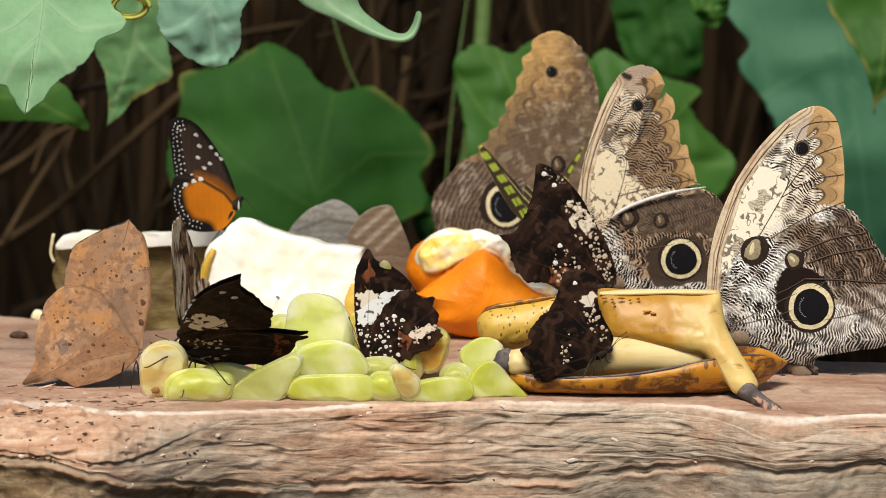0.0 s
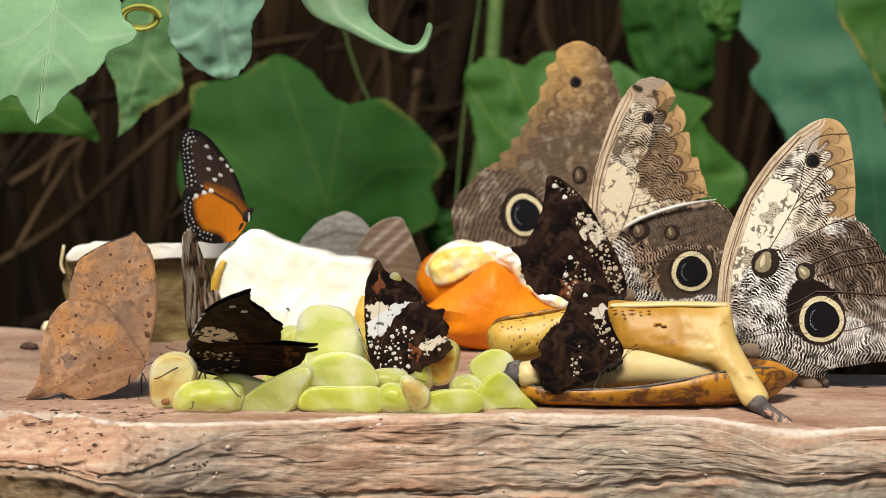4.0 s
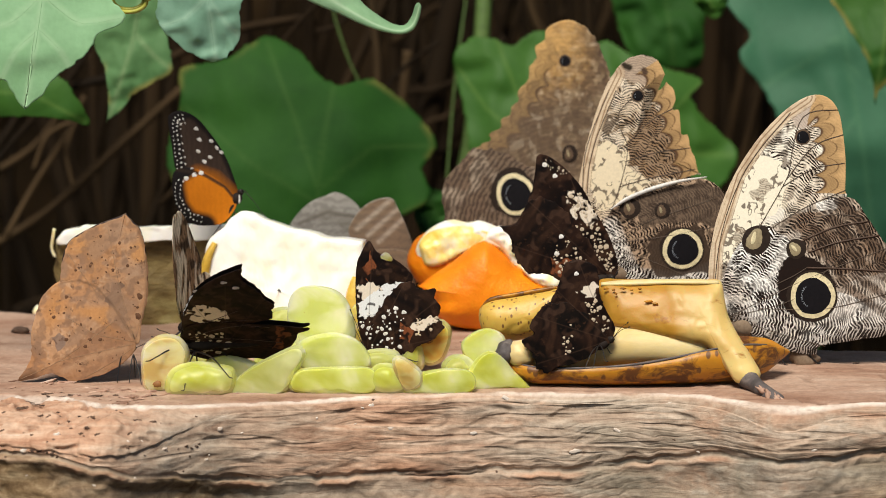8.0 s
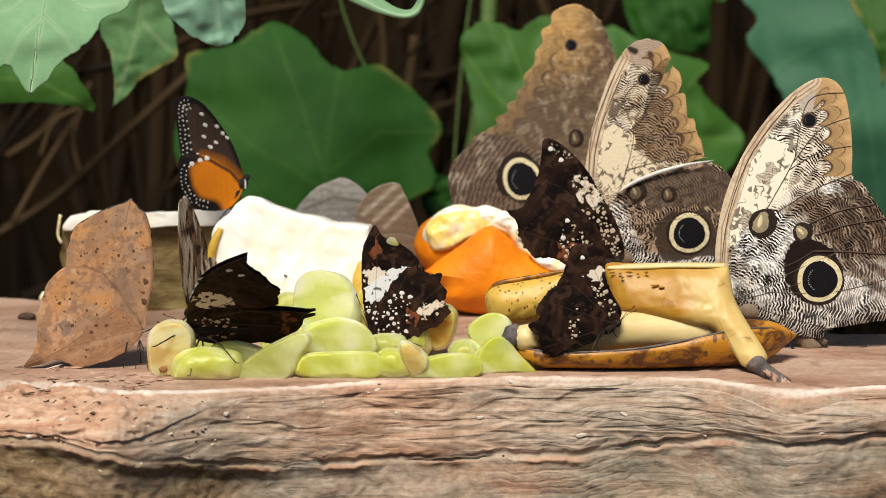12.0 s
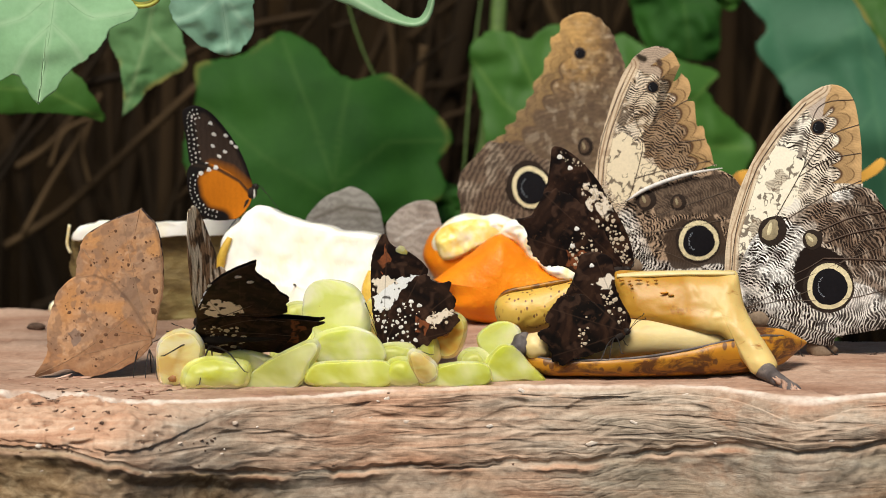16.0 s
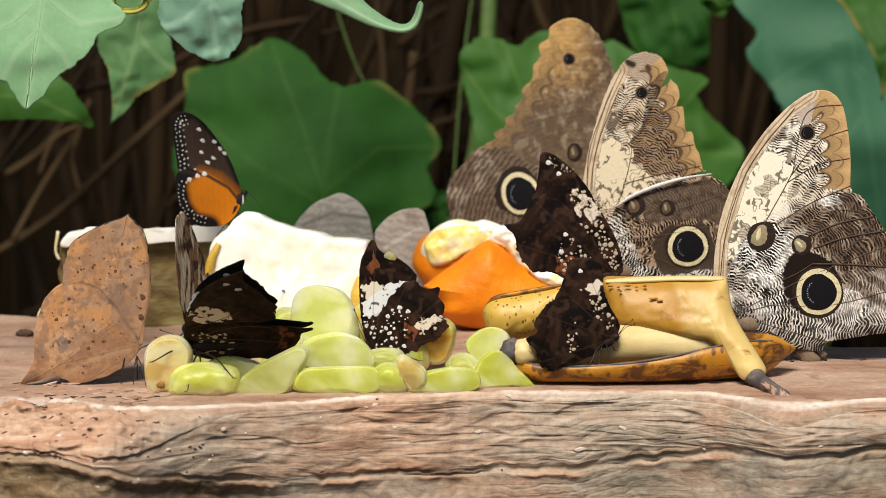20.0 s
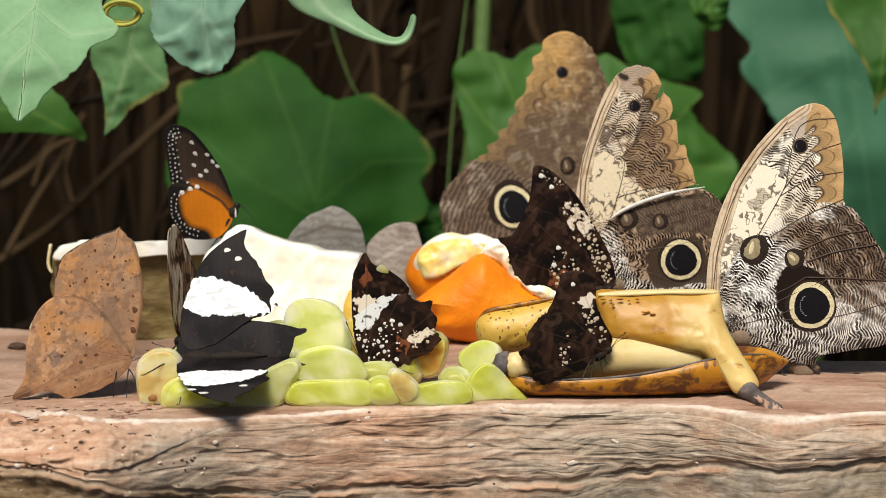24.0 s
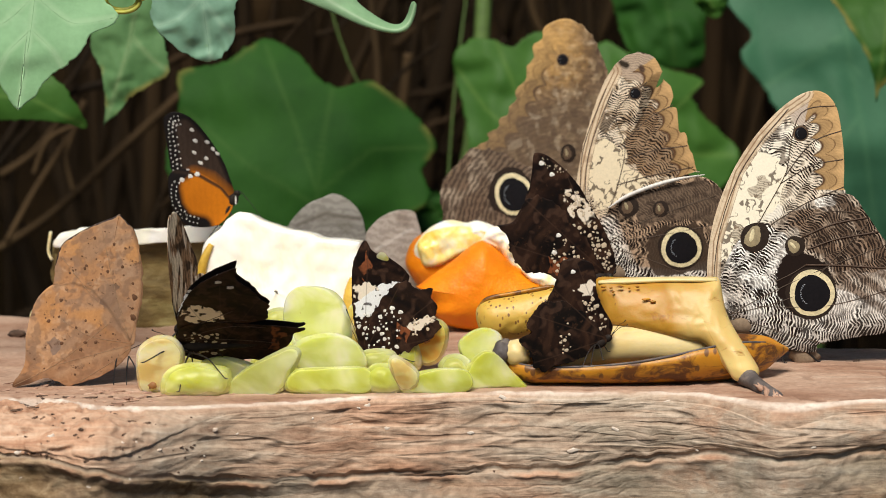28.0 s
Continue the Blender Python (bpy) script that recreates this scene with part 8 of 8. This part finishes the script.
def make_edge_on():
    """A butterfly seen almost edge-on beside the dark banded one."""
    y = 62
    b = thing("streaked_butterfly", (-93.4, 62.0, 9.3), "brown streaked butterfly seen nearly edge-on with closed wings", "butterfly", "small butterflies at the fruit")
    c0 = np.array((-93.3, 62.0, 17.5))
    tip = ((-93.3, 62.0, 17.5)[2], (-95.7, 62.0, 55.8)[2])
    H = tip[1] - tip[0]
    fw = [(2, -2), (-6, 6), (-10, 20), (-9, H * 0.8), (-4, H), (3, H * 0.93), (14, H * 0.62), (22, H * 0.4), (18, 6), (10, -1)]
    hw = [(2, -3), (8, 8), (22, 12), (32, 8), (34, -2), (28, -9), (14, -8)]
    def pt(x, z):
        c = rgba(x, (0.30, 0.18, 0.10), 0.5)
        lay(c, np.clip((vn(x * 0.5, z, 2.6, 4) - 0.45) * 6, 0, 1) * 0.9, (0.045, 0.028, 0.018))
        lay(c, np.clip((vn(x * 0.9, z * 0.3, 2.2, 14) - 0.52) * 8, 0, 1), (0.70, 0.60, 0.46), 0.3)
        return c, x * 0.8 + z * 0.25
    out = []
    for side, turn in ((-1, 76), (1, 85)):
        pv = c0 + np.array([side * -0.6, 0, 0])
        f, _ = wing("forewing", [(p[0] + pv[0], p[1] + pv[2]) for p in fw], pv[1], b, EDGE_WING, pt, n=160, rings=26, bulge=0.7, pivot=pv)
        h, _ = wing("hindwing", [(p[0] + pv[0], p[1] + pv[2]) for p in hw], pv[1] - 0.3, b, EDGE_WING, pt, n=140, rings=20, bulge=0.7, pivot=pv)
        for w in (f, h):
            w.rotation_euler = (0, radians(-9 if side > 0 else -2), radians(turn))
        out.append((f, h))
    insect_body(b, (c0[0] + 1, c0[2] - 3), (c0[0] - 1, c0[2] - 9), y - 4, 2.0, BODY, y + 22)
    legs(b, [(c0[0], c0[1], c0[2] - 5)] * 4, [(c0[0] - 6, 58, 0.4), (c0[0] + 5, 60, 0.4), (c0[0] - 6, 68, 0.4), (c0[0] + 5, 70, 0.4)], 0.22, 3)
    return b


def make_back_moths():
    g = thing("grey_butterfly", (-43.7, 190.0, -3.2), "blurred grey brown butterfly resting behind the pale fruit", "butterfly", "small butterflies at the fruit")
    def pg(x, z):
        c = rgba(x, (0.30, 0.28, 0.25), 0.35)
        lay(c, np.clip((vn(x, z, 6, 4) - 0.5) * 4, 0, 1) * 0.6, (0.20, 0.18, 0.15))
        lay(c, near(x, z, [(-56.9, 34.2), (-45.7, 38.7), (-32.3, 36.5)], 1.2), (0.14, 0.12, 0.10))
        return c, z
    o = [(-61.5, 28.6), (-60.3, 34.2), (-53.5, 41.7), (-46.8, 44.8), (-42.3, 46.2), (-36.3, 43.3), (-32.3, 38.7), (-30.5, 33.1), (-30.1, 24.0), (-39.1, 17.2), (-54.8, 19.5)]
    wing("forewing", o, 190, g, MOTH_GREY, pg, n=160, rings=26, bulge=1.0)
    wing("forewing", o, 192, g, MOTH_GREY, pg, n=100, rings=14, bulge=1.0)
    h = [(-59.3, 21.8), (-50.3, 28.6), (-32.3, 26.3), (-27.9, 17.2), (-36.9, 10.4), (-52.6, 10.4)]
    wing("hindwing", h, 189, g, MOTH_GREY, pg, n=100, rings=14, bulge=1.0)
    wing("hindwing", h, 193, g, MOTH_GREY, pg, n=100, rings=14, bulge=1.0)
    insect_body(g, [(-54.8, 12.7)][0], [(-32.4, 8.1)][0], 191, 2.2)
    hip = (-48.1, 190.0, 10.4)
    legs(g, [hip] * 4, [(hip[0] + k, 190 + d, -4) for k, d in ((-5, -4), (4, -4), (-5, 5), (5, 5))], 0.25, 2)
    b = thing("brown_butterfly", (-20.7, 165.0, -2.5), "blurred brown butterfly with pale streaks behind the orange", "butterfly", "small butterflies at the fruit")
    def pb(x, z):
        c = rgba(x, (0.22, 0.15, 0.10), 0.3)
        for k in range(3):
            lay(c, near(x, z, [([(-33.4, 35.3)][0][0] + k * 4.2, [(-33.4, 35.3)][0][1] - k * 2.5), ([(-20.6, 46.4)][0][0] + k * 3.2, [(-20.6, 46.4)][0][1] - k * 3)], 1.5), (0.45, 0.37, 0.29))
        return c, z
    o = [(-36.5, 33.1), (-34.3, 39.7), (-30.5, 43.9), (-25.5, 46.6), (-20.2, 47.0), (-18.0, 43.9), (-14.5, 36.4), (-11.9, 27.5), (-13.7, 16.4), (-20.7, 14.2), (-29.5, 20.9)]
    h = [(-31.7, 23.1), (-22.9, 27.5), (-12.3, 25.3), (-10.1, 16.4), (-14.1, 7.5), (-25.1, 7.5)]
    def pale(x, z):
        c = rgba(x, (0.46, 0.40, 0.35), 0.3)
        lay(c, np.clip((vn(x, z, 5, 4) - 0.5) * 4, 0, 1) * 0.6, (0.28, 0.23, 0.19))
        lay(c, near(x, z, [(-31.7, 29.8), (-20.6, 39.7), (-15.8, 40.8)], 1.2), (0.62, 0.57, 0.52))
        return c, z
    pv = np.array((-22.9, 166.0, 10.7))
    near_pair = []
    for d in (0, 2.2):
        front, rear = (pb, pale) if d == 0 else (pale, pb)
        f, _ = wing("forewing", o, 165 + d, b, MOTH_GREY, front, rear, n=160, rings=26, bulge=0.5, pivot=pv)
        w, _ = wing("hindwing", h, 164.3 + d * 1.7, b, MOTH_GREY, front, rear, n=100, rings=14, bulge=0.5, pivot=pv)
        near_pair += [f, w] if d == 0 else []
    insect_body(b, [(-31.7, 12.0)][0], [(-13.0, 5.3)][0], 166, 2.2)
    hip = (-25.1, 166.0, 8.5)
    legs(b, [hip] * 4, [(hip[0] + k, 166 + d, 0.3) for k, d in ((-5, -4), (4, -4), (-5, 5), (5, 5))], 0.25, 2)
    return b, near_pair


def make_green():
    """The restless green and black butterfly; its wings turn on the body's line."""
    o = np.array((33.9, 115.0, 46.3))
    b = thing("green_butterfly", tuple(o), "green and dark brown butterfly fluttering behind the orange", "butterfly", "small butterflies at the fruit")
    fw = [(-2, 1), (-9, 12), (-8, 26), (-3, 36), (3, 37), (6, 30), (9, 20), (14, 10), (12, 2), (4, -1)]
    hw = [(0, 2), (8, 8), (20, 8), (25, 2), (22, -6), (26, -12), (18, -10), (8, -6)]
    def pg(x, z):
        x, z = x - o[0], z - o[2]
        c = rgba(x, (0.06, 0.04, 0.025), 0.0)
        k = (np.sin(z * 1.15 + x * 0.5 + 0.8) > -0.35) & (z > 2)
        rows = (np.abs(x + 3.4 - z * 0.04) < 1.6) | (np.abs(x - 2.2 + z * 0.03) < 2.2)
        lay(c, (k & rows).astype(float), (0.42, 0.50, 0.06))
        lay(c, ((np.sin(x * 1.1 + z * 0.4) > 0.75) & (x > 5)).astype(float), (0.45, 0.38, 0.20))
        lay(c, ((np.hypot((x - 13) / 8, (z - 0) / 4) < 1) & (np.sin(x * 0.9) > -0.5)).astype(float), (0.46, 0.52, 0.10))
        return c, x
    def pu(x, z):
        u, w = x - o[0], z - o[2]
        c = rgba(x, (0.34, 0.30, 0.12), 0.0)
        lay(c, (np.sin(w * 0.75 + u * 0.25 + 0.8) > 0.2).astype(float), (0.60, 0.64, 0.28))
        return c, x
    out = []
    for side in (-1, 1):
        f, _ = wing("forewing", [(p[0] + o[0], p[1] + o[2]) for p in fw], o[1] + side * 0.3, b, GREEN_WING, pu if side < 0 else pg, pg if side < 0 else pu, 160, 26, 0.6, pivot=o)
        h, _ = wing("hindwing", [(p[0] + o[0], p[1] + o[2]) for p in hw], o[1] + side * 0.1, b, GREEN_WING, pu if side < 0 else pg, pg if side < 0 else pu, 140, 20, 0.5, pivot=o)
        out.append((f, h))
    insect_body(b, (o[0] - 5, o[2] + 0.5), (o[0] + 14, o[2] - 1), o[1], 1.7)
    antennae(b, (o[0] - 5, o[1], o[2] + 1), [(o[0] - 13, o[1] - 3, o[2] + 6), (o[0] - 13, o[1] + 3, o[2] + 6)], 0.12)
    legs(b, [(o[0], o[1], o[2] - 1)] * 4, [(o[0] + k, o[1] + d, o[2] - 6) for k, d in ((-4, -3), (3, -3), (-4, 3), (3, 3))], 0.2, 1)
    return b, out, o


def make_visitor():
    """An orange brown butterfly that settles for a while behind the front owl butterfly."""
    o = np.array((141.7, 205.0, 53.9))
    b = thing("amber_butterfly", tuple(o), "orange brown butterfly visiting behind the owl butterflies", "butterfly", "small butterflies at the fruit")
    fw = [(141.8, 51.2), (128.1, 55.8), (117.9, 58.0), (112.7, 58.0), (109.6, 55.3), (110.6, 47.1), (117.0, 40.7), (126.0, 42.1), (137.3, 47.1)]
    fr = [(142.2, 52.1), (153.0, 53.9), (162.1, 55.8), (164.7, 58.5), (166.9, 61.7), (169.4, 62.6), (170.6, 60.3), (166.6, 56.2), (155.3, 51.2)]
    hw = [(141.7, 52.8), (128.2, 49.8), (121.5, 43.7), (128.4, 38.0), (139.6, 42.5), (151.0, 40.2), (155.4, 47.1), (148.5, 52.1)]
    def pv(x, z):
        c = rgba(x, (0.62, 0.33, 0.06), 0.0)
        lay(c, np.clip((vn(x, z, 4, 4) - 0.55) * 5, 0, 1) * 0.7, (0.34, 0.16, 0.04))
        lay(c, soft_in(x, z, [(116.8, 53.9), (123.6, 55.8), (132.7, 53.9), (132.8, 46.0), (119.2, 44.8)], 1.2, 4), (0.74, 0.52, 0.08))
        return c, z
    wing("forewing", fw, 205, b, MOTH_GREY, pv, n=160, rings=24, bulge=0.8, pivot=o)
    wing("forewing", fr, 205, b, MOTH_GREY, pv, n=140, rings=20, bulge=0.8, pivot=o)
    wing("hindwing", hw, 205.6, b, MOTH_GREY, pv, n=140, rings=20, bulge=0.8, pivot=o)
    insect_body(b, (o[0], o[2] + 6), (o[0] + 3, o[2] - 12), 204, 1.8)
    return b, o


make_owl_front()
make_owl_middle()
OWL_BACK = make_owl_back()
DEAD_LEAF, DEAD_LEAF_FAR = make_leafwing()
BANDED_WINGS = make_banded()[1]
make_centre()
make_upper()
make_low()
make_tiger()
make_edge_on()
BROWN, BROWN_NEAR = make_back_moths()
GREEN, GREEN_WINGS = make_green()[:2]
VISITOR = make_visitor()[0]


# ---- what moves ----
def held(ob, rows):
    """Keys a thing about its own place: seconds, then shift in millimetres and turn in degrees."""
    at = ob.location.copy()
    walk(ob, [(t, Matrix.Translation(at + Vector((dx, dy, dz)) * 0.001) @ pose(0, 0, 0, rx, ry, rz)) for t, dx, dy, dz, rx, ry, rz in rows])


def hinged(ob, rows):
    at = ob.location.copy()
    walk(ob, [(t, Matrix.Translation(at) @ pose(0, 0, 0, *a)) for t, *a in rows])


def motions():
    # the banded butterfly opens its wings once; angles about its back, near pair then far pair
    near_rows = [(0, 50), (6, 52), (9, 47), (12, 50), (18, 48), (23.0, 52), (23.3, 56), (23.5, 76), (23.65, 95), (23.8, 100), (24.4, 102), (24.6, 99), (24.7, 93), (24.8, 84), (24.9, 71), (25.0, 58), (25.1, 49), (25.3, 46), (26, 44), (28, 48)]
    far_rows = [(0, 48), (6, 50), (9, 45.5), (12, 48.5), (18, 46.5), (23.0, 42), (23.3, 32), (23.5, -6), (23.65, -20), (23.8, -25), (24.4, -26), (24.6, -26), (24.8, -22), (24.9, 15), (25.0, 30), (25.1, 40), (25.3, 43), (26, 41), (28, 45)]
    for (f, h), rows in zip(BANDED_WINGS, (near_rows, far_rows)):
        for w in (f, h):
            hinged(w, [(t, a, 0, 0) for t, a in rows])
    held(DEAD_LEAF, [(0, 1.5, 0, 0, 0, 0, -4), (3, 0, 0, -0.5, 0, 0, 6), (6, 0.5, 0, 0, 0, 0, 2), (8, 0, 0, 0, 0, 0, 0), (12, 0, 0, 0, 0, 0, 2), (16, 0.3, 0, 0, 0, 0, 0), (20, 0, 0, 0, 0, 0, 3), (23, 0, 0, 0, 0, 0, 6), (25, 0, 0, 0, 0, 0, 12), (26, 0, 0, 0, 0, 0, 6), (28, 0, 0, 0, 0, 0, 10)])
    hinged(DEAD_LEAF_FAR, [(0, 0, 0, 0), (22.8, 0, 1, 0), (24.5, 0, 1, 0), (24.75, 0, 5, 0), (24.95, 0, 6, 0), (25.15, 0, 3, 0), (25.6, 0, 1, 0), (28, 0, 1, 0)])
    held(OWL_BACK, [(0, -2.5, 0, -1, 0, -1.5, 0), (1.9, -2.5, 0, -1, 0, -1.5, 0), (2.6, 0, 0, 0, 0, 0, 0), (28, 0, 0, 0, 0, 0, 0)])
    held(BROWN, [(0, 0, 0, 0, 0, 0, 0), (12.4, 0, 0, 0, 0, 0, 0), (14.5, 1, 0, -1, 0, 8, 0), (16, 1, 0, -3, 0, 11, 0), (28, 0, 0, -4, 0, 11, 0)])
    for w in BROWN_NEAR:
        hinged(w, [(0, 0, 0, 0), (12.5, 0, 0, 0), (13.4, 40, 0, 0), (14.3, 84, 0, 0), (28, 84, 0, 0)])
    g = [(0, 0, 0, 0, -20, 84), (1.8, 0, 0, 0, -20, 84), (1.9, -28, 0, 0, -10, 70), (2.0, -33, -4, 20, 10, 40), (2.1, -45, -8, 39, 20, 20), (2.2, -35, -10, 70, 10, 10), (2.35, -10, 0, 120, 0, 0), (3.0, 120, 120, 330, 0, -20), (28, 120, 120, 330, 0, -20)]
    held(GREEN, [(t, dx, dy, dz, 0, ry, rz) for t, dx, dy, dz, ry, rz in g])
    for (f, h), s in zip(GREEN_WINGS, (-1, 1)):
        beat = [(0, 30), (0.1, 38), (0.2, 48), (0.3, 60), (0.4, 62), (0.6, 28), (0.8, 18), (1.0, 42), (1.2, 54), (1.4, 42), (1.6, 27), (1.8, 32), (1.9, 75), (2.0, 20), (2.1, 60), (2.2, 10), (2.3, 50), (2.5, 8), (28, 8)]
        for w in (f, h):
            hinged(w, [(t, -s * a, 0, 0) for t, a in beat])
    held(VISITOR, [(0, 120, 60, 160, 0, 0, 0), (12.6, 120, 60, 160, 0, 0, 0), (14.0, 2, 0, 3, 0, 0, 0), (14.5, 0, 0, -1, 0, 4, 0), (15.0, 0, 0, -8, 0, 0, 0), (16.5, 0, 0, -8, 0, 0, 0), (17.0, 0, 0, -3, 0, 0, 0), (17.5, 0, 0, -3, 0, 1, 0),
                   (17.8, -2, 0, 3, 0, 9, 0), (18.0, -2, 0, 3, 0, 9, 0), (18.2, 6, 0, 8, 0, 4, 0), (18.6, 12, 0, 5, 0, 8, 0), (18.8, 20, 0, 24, 0, 0, 0), (18.9, 62, 12, 76, 0, 0, 0), (19.0, 125, 35, 140, 0, 0, 0), (19.5, 160, 60, 190, 0, 0, 0), (28, 160, 60, 200, 0, 0, 0)])


motions()
